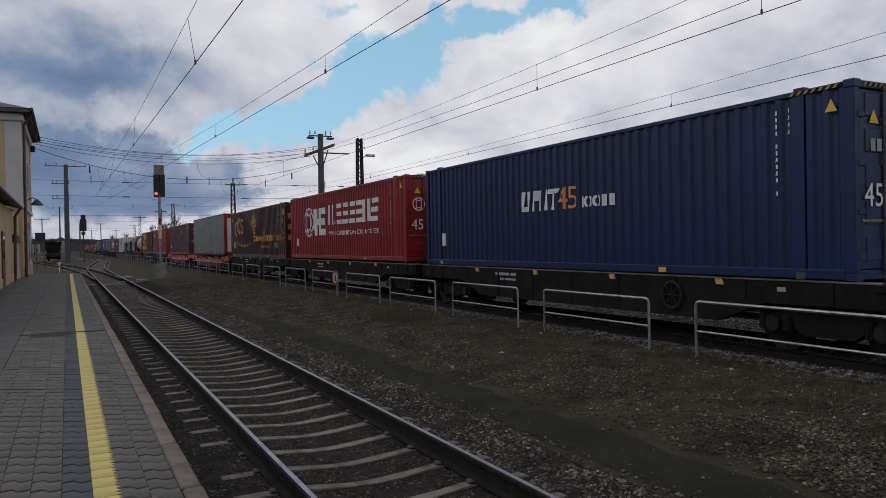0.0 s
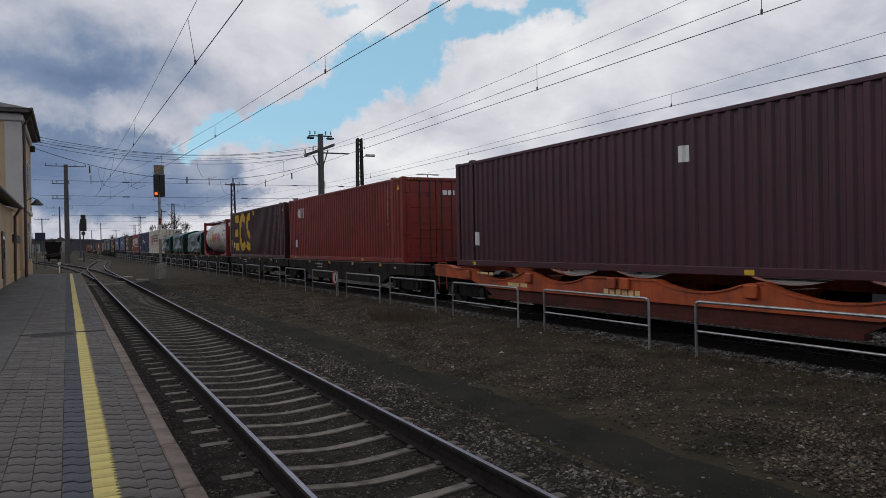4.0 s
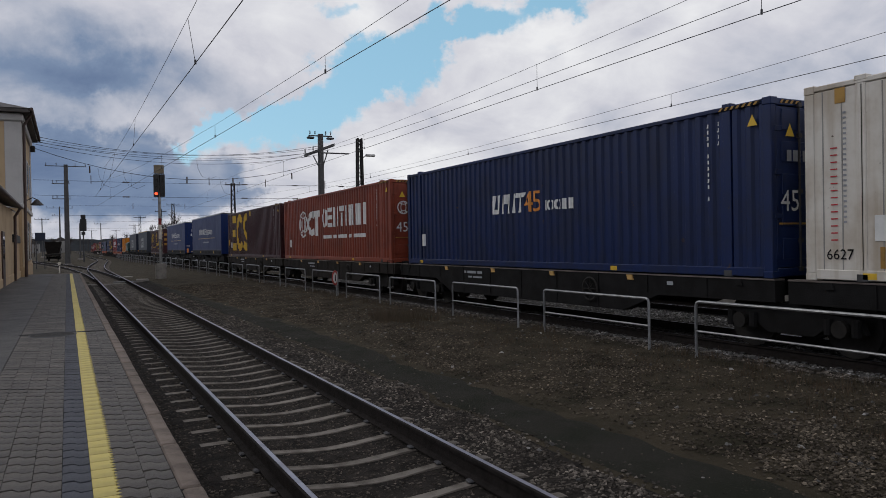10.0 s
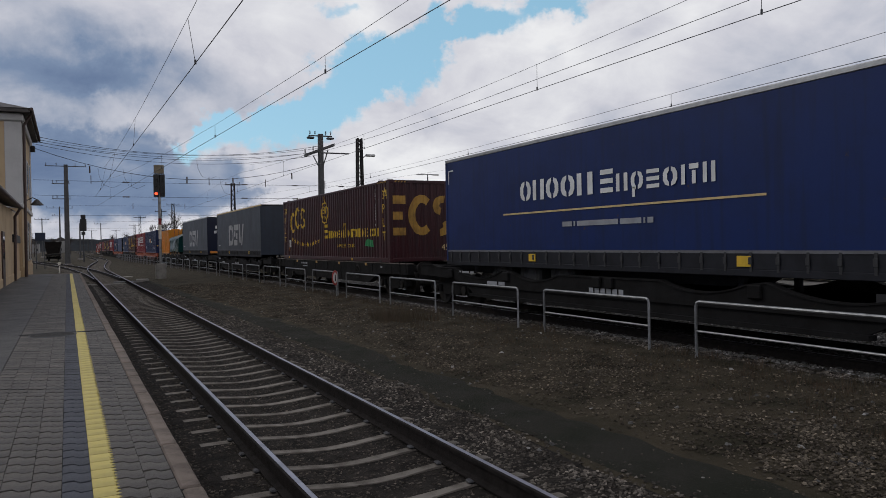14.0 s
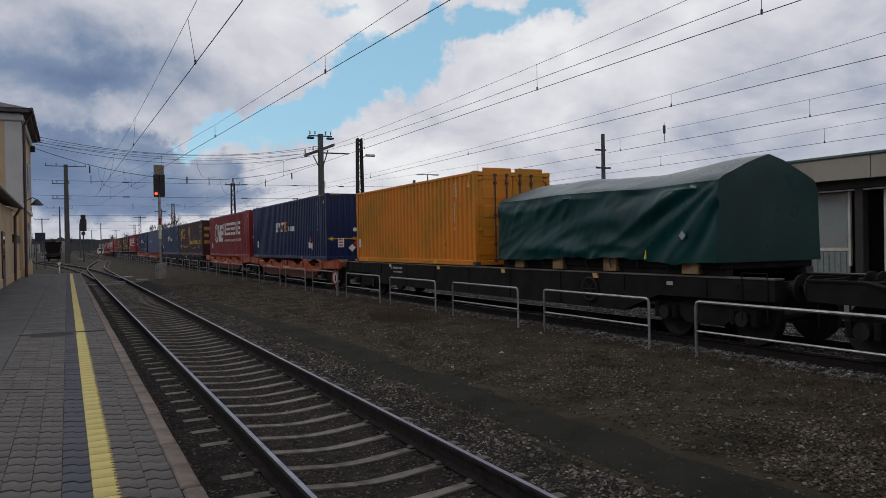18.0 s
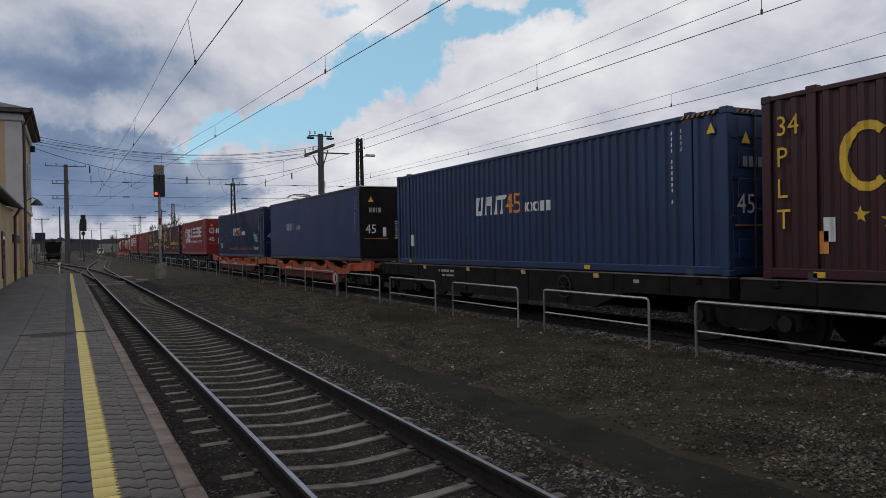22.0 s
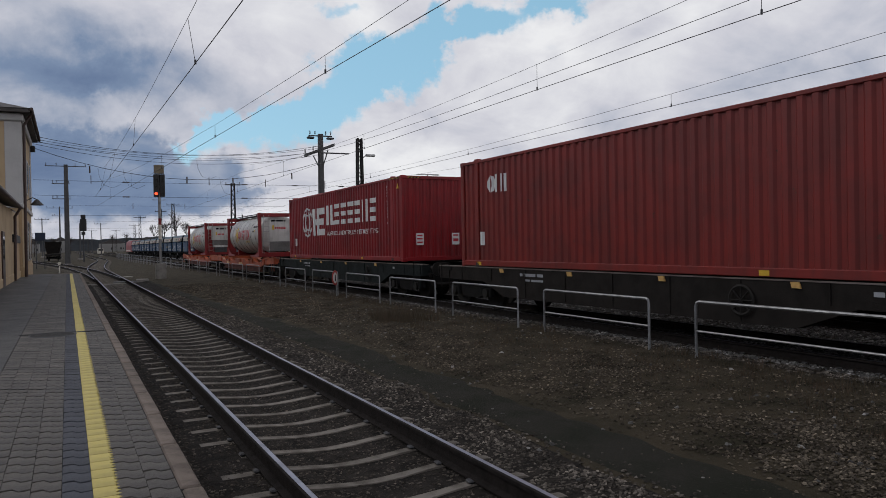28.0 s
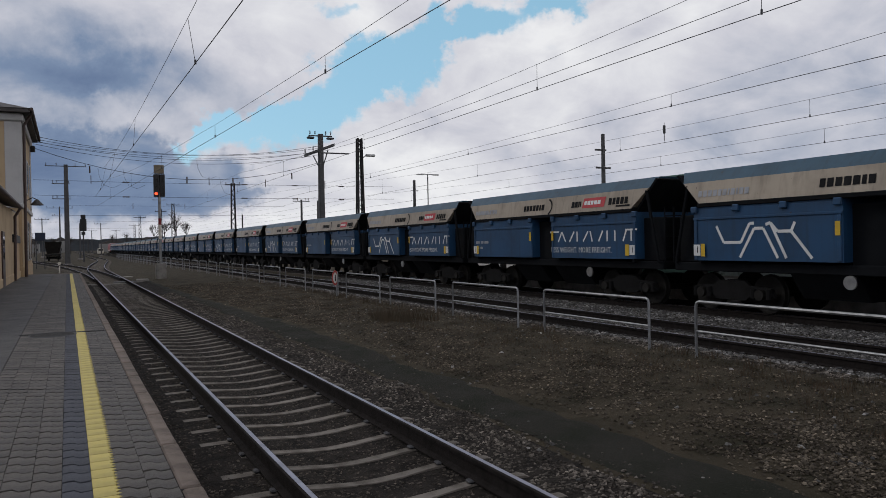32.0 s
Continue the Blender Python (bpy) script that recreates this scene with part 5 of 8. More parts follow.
    part("walkway", Shape().box(-0.62, -0.18, -hy + 0.14, hy - 0.14, H - 0.05, H - 0.012, 0.004), M_STEEL_DARK, t, "grated walkway on top")
    part("walkway_rail", Shape().cyl((-1.0, -hy + 0.14, H - 0.03), (-1.0, hy - 0.14, H - 0.03), 0.03, 8), M_STEEL_DARK, t)
    for i in range(3):
        y = -hy * 0.55 + hy * 0.5 * i
        part("manlid", Shape().cyl((0.15, y, cz + r - 0.02), (0.15, y, cz + r + 0.10), 0.26, 16), M_ALU, t)
    ladder = part("ladder", Shape().cyl((-0.95, -hy - 0.02, 0.25), (-0.95, -hy - 0.02, H - 0.1), 0.018, 6).cyl((-0.62, -hy - 0.02, 0.25), (-0.62, -hy - 0.02, H - 0.1), 0.018, 6), M_ALU, t, "pale ladder")
    for i in range(8):
        part("rung", Shape().cyl((-0.95, -hy - 0.02, 0.40 + 0.28 * i), (-0.62, -hy - 0.02, 0.40 + 0.28 * i), 0.013, 6), M_ALU, ladder)
    if boxed:
        part("end_plate", Shape().box(-hx + 0.19, hx - 0.19, -hy + 0.10, -hy + 0.13, 0.28, 2.10, 0.01), C_FRAME_RED, t, "red end plate")
        part("end_panel", Shape().box(-0.72, 0.62, -hy + 0.02, -hy + 0.10, 1.22, 2.30, 0.02), C_TANK, t, "white end panel")
        part("end_panel", Shape().box(-0.66, 0.62, -hy + 0.03, -hy + 0.10, 0.82, 1.20, 0.015), M_TANK_END, t, "dull grey end panel")
        part("end_panel", Shape().box(-0.62, 0.62, -hy + 0.03, -hy + 0.10, 0.64, 0.80, 0.015), C_TANK, t, "white strip")
        part("valve_box", Shape().box(-0.50, 0.50, -hy - 0.01, -hy + 0.10, 0.20, 0.62, 0.02), M_STEEL_DARK, t, "dark valve box")
        part("valve_box", Shape().box(0.70, 0.98, -hy + 0.02, -hy + 0.10, 0.95, 1.28, 0.02), M_STEEL_DARK, t)
        mark("label_bars", bars(1.02, 1.62, 0.13, (0.08, 0.08, 0.08, 0.08, 0.08), 0.025), lambda u, d, z: (-hx + u, -hy + 0.018 + d, z), I_RED, t)
        mark("label_block", [slab(0.86, 0.97, 1.60, 1.86)], lambda u, d, z: (-hx + u, -hy + 0.018 + d, z), I_YELLOW, t)
        mark("label_bars", bars(0.88, 2.08, 0.11, (0.26, 0.36, 0.07), 0.05), lambda u, d, z: (-hx + u, -hy + 0.018 + d, z), I_BLACK, t)
    else:
        part("end_panel", Shape().box(-0.62, 0.62, -hy + 0.03, -hy + 0.10, 0.34, 0.92, 0.015), M_TANK_END, t, "dull grey end panel")
        mark("label_bars", bars(1.02, 1.66, 0.13, (0.08, 0.08, 0.08, 0.08, 0.08, 0.08), 0.03), lambda u, d, z: (-hx + u, -hy + 0.165 + d, z), I_RED, t)
        mark("label_block", [slab(0.86, 0.97, 1.62, 1.88)], lambda u, d, z: (-hx + u, -hy + 0.165 + d, z), I_YELLOW, t)
        mark("label_bars", bars(0.80, 2.10, 0.10, (0.26, 0.40, 0.10), 0.05), lambda u, d, z: (-hx + u, -hy + 0.19 + d, z), I_BLACK, t)
    # wrapped name shapes: one tall yellow, the rest red, on the shell
    def shell(u, d, z):
        ang = (z - cz) / r
        return (-(r + 0.006 - d) * math.cos(ang), hy - u, cz + (r + 0.006 - d) * math.sin(ang))
    def wrap(name, polys, mat, label=""):
        fine = []
        for p in polys:
            lo, hi = min(v for _, v in p), max(v for _, v in p)
            steps = max(1, int((hi - lo) / 0.12))
            if len(p) == 4 and steps > 1:
                (a0, b0), (a1, b1), (a2, b2), (a3, b3) = p
                for k in range(steps):
                    f0, f1 = k / steps, (k + 1) / steps
                    fine.append([(a0 + (a3 - a0) * f0, b0 + (b3 - b0) * f0), (a1 + (a2 - a1) * f0, b1 + (b2 - b1) * f0), (a1 + (a2 - a1) * f1, b1 + (b2 - b1) * f1), (a0 + (a3 - a0) * f1, b0 + (b3 - b0) * f1)])
            else:
                fine.append(p)
        return mark(name, fine, shell, mat, t, label)
    u = 2.35
    wrap("tall_block", [slab(u, u + 0.26, 0.90, 1.86), slab(u + 0.50, u + 0.78, 1.04, 1.92), slab(u + 0.26, u + 0.50, 1.34, 1.54)], I_YELLOW, "tall yellow shape")
    wrap("name_blocks", glyph_row(u + 0.90, 1.08, 0.60, "cafaa", (0.54, 0.56, 0.52, 0.56, 0.62), 0.10, 0.27), I_RED, "red name shapes")
    wrap("small_blocks", bars(u + 2.9, 0.88, 0.14, (0.13,) * 7, 0.03), I_TAN)
    mark("words", [], shell, I_GREY, t, "small printed words", False, [("NOT TO BE STACKED", 0.085, 0.85, 1.92, 1.05)])
    wrap("serial_bars", bars(L - 1.95, 1.78, 0.10, (0.34, 0.46, 0.10), 0.06) + bars(L - 1.95, 1.50, 0.10, (0.34,), 0.06), I_BLACK)
    wrap("small_label", [slab(L - 1.52, L - 1.38, 1.50, 1.62)], I_YELLOW)
    wrap("side_hatch", [slab(0.62, 1.36, 0.30, 0.62)], M_STEEL_DARK, "dark hatch low on the shell")
    return t, F


M_TANK_END = material("dull_grey_end_panel", (0.15, 0.145, 0.14), 0.5, 0.2, (0.07, 0.065, 0.06), 2.0, 0.6)
M_BAND = material("bright_steel_band", (0.34, 0.34, 0.34), 0.28, 0.9)


# --- sheeted loads ---
def sheeted_load(name, label, L=7.3, H=2.25, seed=0, peak=0.40, open_end=True):
    """A load under a slack sheet: upright sides with pleats that hang from the eaves, a low ridge highest at the front gable, a ragged hem."""
    W = 2.5
    t = thing(name, pose(0, 0, 0), label, "sheeted load", "sheeted loads")
    hx, hy, eave = W / 2, L / 2, H - peak
    side = [k / 27 for k in range(28)]
    folds = random.Random(seed + 40)
    # long creases: start back from the front gable, height below the eaves, length, slope, depth
    creases = [(0.55 + 0.16 * k + folds.uniform(-0.06, 0.06), 0.04 + 0.05 * k, folds.uniform(0.7, 1.5), folds.uniform(0.30, 0.62), folds.uniform(0.030, 0.055)) for k in range(5)]
    creases += [(folds.uniform(1.8, L - 1.2), folds.uniform(0.05, 0.3), folds.uniform(0.35, 0.8), folds.uniform(0.3, 1.1), folds.uniform(0.012, 0.028)) for k in range(7)]
    creases += [(folds.uniform(0.8, L - 2.2), eave - folds.uniform(0.34, 0.60), folds.uniform(0.9, 1.9), folds.uniform(-0.08, 0.14), folds.uniform(0.030, 0.055)) for k in range(6)]
    prof = [(-1, "s", k) for k in side] + [(-0.97, "r", 0.06), (-0.9, "r", 0.16), (-0.7, "r", 0.36), (-0.45, "r", 0.62), (-0.2, "r", 0.86), (0.0, "r", 1.0),
                                           (0.3, "r", 0.78), (0.7, "r", 0.36), (0.97, "r", 0.06), (1, "s", 0.9), (1, "s", 0.4), (1, "s", 0.0)]
    n, m = 150, len(prof)
    s = Shape()
    for i in range(n + 1):
        f = i / n                       # 0 at the rear end, 1 at the front gable
        y = hy - L * f
        sag = -0.13 * math.exp(-((f - 0.62) / 0.22) ** 2) - 0.05 * (1 - f) + 0.03 * noise.noise((y * 0.8, 0.0, seed + 3.0))
        drop = 0.06 * noise.noise((y * 0.5, 2.0, seed + 8.0)) - 0.05 * math.exp(-((f - 0.75) / 0.1) ** 2)
        hem = 0.25 + 0.12 * noise.noise((y * 0.8, 3.3, seed)) + 0.05 * noise.noise((y * 3.1, 1.3, seed))
        for x, where, k in prof:
            if where == "s":
                z = hem + (eave + drop - hem) * k
            else:
                z = eave + drop + (peak + sag - drop) * k
            # pleats fan out downwards and back from the front corner
            away = f * L - L
            fan = math.atan2(z - eave - 0.25, away - 0.4)
            pleat = 1 - abs(noise.noise((fan * 5.5, 0.25 * y, seed + 1.0))) * 2.6
            loose = 1 - abs(noise.noise((y * 1.1 + z * 2.0, z * 0.7 - y * 0.3, seed + 12.0))) * 2.4
            fine = noise.noise((y * 5.0 + z * 3.0, z * 3.2, seed + 2.0))
            puff = 0.038 * pleat + 0.026 * max(loose, 0.2) + 0.007 * fine + 0.05 * noise.noise((y * 0.6, z * 1.1, seed + 5.0))
            for back, down, length, slope, depth in creases:
                along = (L - f * L - back) / length
                if where == "s" and 0.0 < along < 1.0:
                    off = (eave - z - down - slope * along * length) / 0.085
                    puff += depth * math.sin(math.pi * along) ** 0.7 * math.exp(-(off * off if off > 0 else off * off * 0.16))
            tight = 0.35 if (where == "s" and k > 0.93) or (where == "r" and k < 0.1) else 1.0
            if where == "r":
                s.v.append((x * hx, y, z + puff * 0.35 * tight))
            else:
                swing = (1 - k) * 0.05
                s.v.append((x * (hx + swing) + (-puff if x < 0 else puff) * tight, y, z))
    s.f = [(i * m + j, i * m + j + 1, (i + 1) * m + j + 1, (i + 1) * m + j) for i in range(n) for j in range(m - 1)]
    s.f += [tuple(range(m)), tuple(n * m + j for j in range(m))[::-1]]
    part("tarpaulin", s, C_GREEN_TARP, t, "creased dark green sheet", True)
    if open_end:
        wall = part("end_wall", Shape().box(-hx + 0.10, hx - 0.10, -hy - 0.035, -hy + 0.04, 0.40, eave - 0.36, 0.01), M_LOAD_END, t, "dark brown steel end below the sheet")
        for k in range(9):
            x = -hx + 0.22 + (2 * hx - 0.44) * k / 8
            part("rib", Shape().box(x - 0.05, x + 0.05, -hy - 0.044, -hy - 0.03, 0.44, eave - 0.40, 0.006), M_LOAD_END, wall)
    part("base_frame", Shape().box(-hx + 0.06, hx - 0.06, -hy + 0.05, hy - 0.05, 0.10, 0.42, 0.02), M_LOAD_END, t)
    part("skid", Shape().box(-hx + 0.10, -hx + 0.30, -hy, hy, 0.0, 0.10), M_LOAD_END, t)
    part("skid", Shape().box(hx - 0.30, hx - 0.10, -hy, hy, 0.0, 0.10), M_STEEL_DARK, t)
    for y in (-hy + 0.7, -hy + 2.9, hy - 2.5, hy - 0.9):
        part("timber_block", Shape().box(-hx - 0.01, -hx + 0.35, y - 0.20, y + 0.20, 0.02, 0.30, 0.01), M_TIMBER, t, "raw timber block")
    for y in (-hy + 1.9, hy - 1.5):
        plate = part("plate", Shape().box(-hx - 0.075, -hx - 0.06, y - 0.16, y + 0.16, 0.28, 0.46), I_YELLOW, t, "yellow plate")
        for k in (-0.07, 0.07):
            part("figure_bar", Shape().box(-hx - 0.079, -hx - 0.074, y + k - 0.035, y + k + 0.035, 0.34, 0.40), I_BLACK, plate)
    for k in range(9):
        y = -hy + 0.4 + (L - 0.8) * k / 8
        part("lashing", Shape().tube([(-hx - 0.05, y, 0.40), (-hx - 0.06, y + 0.03, 0.22), (-hx + 0.02, y + 0.05, 0.03)], 0.012, 5), M_RUBBER, t)
    mark("label_diamond", [[(0.0, -0.085), (0.085, 0.0), (0.0, 0.085), (-0.085, 0.0)]], lambda u, d, z: (-hx - 0.13, -hy + 0.75 - u, 0.72 + z), I_GREY, t, "small pale diamond label")
    return t, Faces(L, W, 0.0)


M_LOAD_END = material("dark_brown_steel_end", (0.013, 0.012, 0.010), 0.8, 0, (0.008, 0.006, 0.006), 2.0, 0.6, 0.2, 30.0, spec=0.12)
M_TIMBER = material("raw_timber", (0.22, 0.13, 0.055), 0.8, 0, (0.11, 0.06, 0.03), 5.0, 0.6)


# --- wagons ---
def wheelset(parent, y, mat=None):
    axle = part("axle", Shape().cyl((-0.95, y, 0.46), (0.95, y, 0.46), 0.08, 10), M_WHEEL, parent)
    for x in (-0.75, 0.75):
        o = 0.07 if x > 0 else -0.07
        part("wheel", Shape().lathe([(0.0, x + o * 0.6), (0.30, x + o * 0.35), (0.38, x + o), (0.46, x + o), (0.46, x - o * 0.6), (0.49, x - o * 0.7), (0.49, x - o), (0.38, x - o), (0.30, x - o * 0.2), (0.0, x - o * 0.2)], 22, "x", (0, y, 0.46)), M_WHEEL, parent, "", True)


def bogie(t, y, colour):
    frame = Shape()
    for sx in (-1, 1):
        x0, x1 = sorted((sx * 0.94, sx * 1.06))
        frame.prism([(y - 1.25, 0.40), (y - 1.15, 0.62), (y - 0.55, 0.66), (y - 0.40, 0.78), (y + 0.40, 0.78), (y + 0.55, 0.66), (y + 1.15, 0.62), (y + 1.25, 0.40), (y + 0.62, 0.44), (y + 0.42, 0.30), (y - 0.42, 0.30), (y - 0.62, 0.44)], "x", x0, x1)
    frame.box(-1.0, 1.0, y - 0.2, y + 0.2, 0.45, 0.8, 0.02)
    for dy in (-1.12, -0.68, 0.68, 1.12):
        for sx in (-1, 1):
            frame.cyl((sx * 1.08, y + dy, 0.36), (sx * 1.08, y + dy, 0.60), 0.07, 8)
    b = part("bogie", frame, M_WAGON, t, "black two-axle bogie")
    for dy in (-0.9, 0.9):
        wheelset(b, y + dy)
        for sx in (-1, 1):
            x = sx * 1.07
            part("axle_box", Shape().cyl((x, y + dy, 0.46), (x + sx * 0.10, y + dy, 0.46), 0.13, 12), M_WHEEL, b)


def buffers(t, y, sy, mat):
    for x in (-0.875, 0.875):
        part("buffer", Shape().cyl((x, y, 1.02), (x, y + sy * 0.38, 1.02), 0.10, 12).cyl((x, y + sy * 0.38, 1.02), (x, y + sy * 0.42, 1.02), 0.22, 16), M_WHEEL, t)
    part("draw_hook", Shape().box(-0.06, 0.06, min(y, y + sy * 0.35), max(y, y + sy * 0.35), 0.93, 1.08, 0.02), M_WHEEL, t)
    part("brake_hose", Shape().tube([(0.35, y, 0.95), (0.36, y + sy * 0.25, 0.80), (0.33, y + sy * 0.38, 0.55)], 0.025, 6), M_RUBBER, t)
    part("step_hoop", Shape().tube([(-1.25, y - sy * 0.15, 0.45), (-1.25, y - sy * 0.15, 1.25), (-1.25, y - sy * 0.65, 1.25), (-1.25, y - sy * 0.65, 0.45)], 0.014, 6), mat, t)


def flat_wagon(colour, y0, y1, joints, label, name="container_wagon"):
    """A skeletal container wagon: deep side sills, cross bearers, flaps for the spigots. joints: gaps of an articulated pair."""
    t = thing(name, pose(0, 0, 0), label, "wagon", "wagons of the train")
    ends = [y0] + list(joints) + [y1]
    for a, b in zip(ends, ends[1:]):
        a, b = a + 0.12, b - 0.12
        for sx in (-1, 1):
            x0, x1 = sorted((sx * 1.02, sx * 1.24))
            s = Shape().prism([(a, 0.80), (a + 2.6, 0.78), (a + 3.6, 0.42), (b - 3.6, 0.42), (b - 2.6, 0.78), (b, 0.80), (b, 1.145), (a, 1.145)], "x", x0, x1)
            for i in range(9):
                y = a + 1.4 + (b - a - 2.8) * i / 8
                s.box(min(sx * 1.235, sx * 1.258), max(sx * 1.235, sx * 1.258), y - 0.012, y + 0.012, 0.46 if 3.7 < y - a < b - a - 3.7 else 0.82, 1.14)
            sill = part("side_sill", s, colour, t, "deep riveted side sill")
            part("flange", Shape().box(min(x0, x1) - 0.015, max(x0, x1) + 0.015, a, b, 1.145, 1.172, 0.004), M_FLANGE, sill, "dusty pale top flange")
            n = 6
            for i in range(n):
                y = a + 0.7 + (b - a - 1.4) * i / (n - 1)
                part("spigot_flap", Shape().prism([(y - 0.09, 1.045), (y + 0.07, 1.045), (y + 0.10, 1.142), (y - 0.05, 1.142)], "x", sx * 1.245, sx * 1.272), M_LATCH if (i % 5) else M_WAGON, sill, "yellow spigot flap")
            mark("data_bar", bars(b - 5.4, 0.98, 0.07, (0.25, 0.5, 0.12), 0.06) + bars(b - 5.4, 0.86, 0.05, (0.5, 0.2), 0.06) + [slab(a + 2.2, a + 2.36, 0.98, 1.05)], lambda u, d, z, sx=sx: (sx * 1.247, u, z), I_GREY, sill)
        n = 9
        for i in range(n):
            y = a + 0.3 + (b - a - 0.6) * i / (n - 1)
            part("cross_bearer", Shape().box(-1.02, 1.02, y - 0.09, y + 0.09, 0.88, 1.10), colour, t)
        hb = part("hand_brake_wheel", Shape().lathe([(0.24, -1.30), (0.27, -1.285), (0.24, -1.27), (0.21, -1.285), (0.24, -1.30)], 20, "x", (0, a + 4.6, 0.80)), M_WHEEL, t, "spoked hand brake wheel", True)
        for k in range(4):
            an = math.pi * k / 4
            part("spoke", Shape().cyl((-1.285, a + 4.6 - 0.24 * math.cos(an), 0.80 - 0.24 * math.sin(an)), (-1.285, a + 4.6 + 0.24 * math.cos(an), 0.80 + 0.24 * math.sin(an)), 0.014, 6), M_WHEEL, hb)
        part("brake_cylinder", Shape().cyl((-0.5, (a + b) / 2, 0.62), (-0.5, (a + b) / 2 + 0.8, 0.62), 0.17, 12), M_WAGON, t)
        part("air_tank", Shape().cyl((0.45, (a + b) / 2 - 1.4, 0.62), (0.45, (a + b) / 2 - 0.2, 0.62), 0.22, 12), M_WAGON, t)
    bogie(t, y0 + 1.75, colour)
    bogie(t, y1 - 1.75, colour)
    for j in joints:
        bogie(t, j, colour)
    buffers(t, y0 + 0.1, -1, colour)
    buffers(t, y1 - 0.1, 1, colour)
    return t


def pocket_wagon(colour, y0, y1, joints, label, name="pocket_wagon"):
    """A pocket wagon: side beams with a wavy top line that dips between the bogies, deep lower chord."""
    t = thing(name, pose(0, 0, 0), label, "wagon", "wagons of the train")
    ends = [y0] + list(joints) + [y1]
    for a, b in zip(ends, ends[1:]):
        a, b = a + 0.10, b - 0.10
        mid = (a + b) / 2
        top = [(a, 1.16), (a + 0.9, 1.16), (a + 1.2, 1.09)]
        for u0, u1, rim, dip in ((a + 2.3, a + 4.9, 1.09, 0.25), (a + 5.3, a + 7.3, 1.04, 0.17)):
            top += [(u0 + (u1 - u0) * k / 8, rim - dip * math.sin(math.pi * k / 8) ** 0.8) for k in range(9)]
        top = [p for p in top if p[0] < mid]
        top = top + [(a + b - u, z) for u, z in reversed(top)]
        for sx in (-1, 1):
            x0, x1 = sorted((sx * 1.18, sx * 1.30))
            under = [(b, 0.86), (b - 2.2, 0.80), (b - 3.0, 0.64), (a + 3.0, 0.64), (a + 2.2, 0.80), (a, 0.86)]
            beam = part("side_beam", Shape().prism(top + under, "x", x0, x1), colour, t, "wavy side beam")
            q0, q1 = sorted((sx * 1.18, sx * 1.25))
            part("lower_web", Shape().prism([(a + 2.4, 0.84), (a + 3.3, 0.42), (b - 3.3, 0.42), (b - 2.4, 0.84)], "x", q0, q1), M_WAGON_RUST if colour is M_WAGON_ORANGE else colour, beam, "dark recessed lower web")
            chord = [(u, z) for u, z in top]
            lip = Shape()
            for (u0, z0), (u1, z1) in zip(chord, chord[1:]):
                lip.prism([(u0, z0), (u1, z1), (u1, z1 + 0.03), (u0, z0 + 0.03)], "x", min(sx * 1.13, sx * 1.325), max(sx * 1.13, sx * 1.325))
            part("top_chord", lip, colour, beam)
            part("lower_chord", Shape().box(min(sx * 1.15, sx * 1.335), max(sx * 1.15, sx * 1.335), a + 3.2, b - 3.2, 0.36, 0.44), M_WAGON_RUST if colour is M_WAGON_ORANGE else colour, beam)
            for i, u in enumerate((a + 2.1, a + 5.1, mid - 0.2, mid + 0.2, b - 5.1, b - 2.1)):
                part("spigot_flap", Shape().box(min(sx * 1.30, sx * 1.37), max(sx * 1.30, sx * 1.37), u - 0.13, u + 0.13, 0.84, 1.07, 0.02), colour, beam)
            mark("data_bar", bars(b - 3.4, 0.98, 0.06, (0.2, 0.4, 0.15), 0.06) + bars(b - 5.0, 0.72, 0.09, (0.3, 0.5), 0.08) + bars(mid - 0.6, 0.70, 0.13, (0.14,) * 6, 0.05), lambda u, d, z, sx=sx: (sx * 1.302, u, z), I_GREY if colour is not M_WAGON_ORANGE else I_TAN, beam)
            part("data_plate", Shape().box(min(sx * 1.30, sx * 1.31), max(sx * 1.30, sx * 1.31), a + 2.6, a + 3.1, 0.90, 1.03), M_BLACK, beam)
        for i in range(7):
            y = a + 0.4 + (b - a - 0.8) * i / 6
            part("cross_bearer", Shape().box(-1.18, 1.18, y - 0.10, y + 0.10, 0.72 if 0 < i < 6 else 0.95, 0.88 if 0 < i < 6 else 1.12), colour, t)
        part("pocket_floor", Shape().box(-1.15, 1.15, a + 3.4, b - 3.4, 0.46, 0.50), M_WAGON, t)
    bogie(t, y0 + 1.75, colour)
    bogie(t, y1 - 1.75, colour)
    for j in joints:
        bogie(t, j, colour)
    buffers(t, y0 + 0.1, -1, colour)
    buffers(t, y1 - 0.1, 1, colour)
    return t


# --- the consist: loads by the place of their rear end at the start, counted from the camera ---
def put(load, rear, x=TRAIN_X, z=DECK):
    t, F = load
    MOVING.append((t, x, rear - F.L / 2, z, -1))
    return load


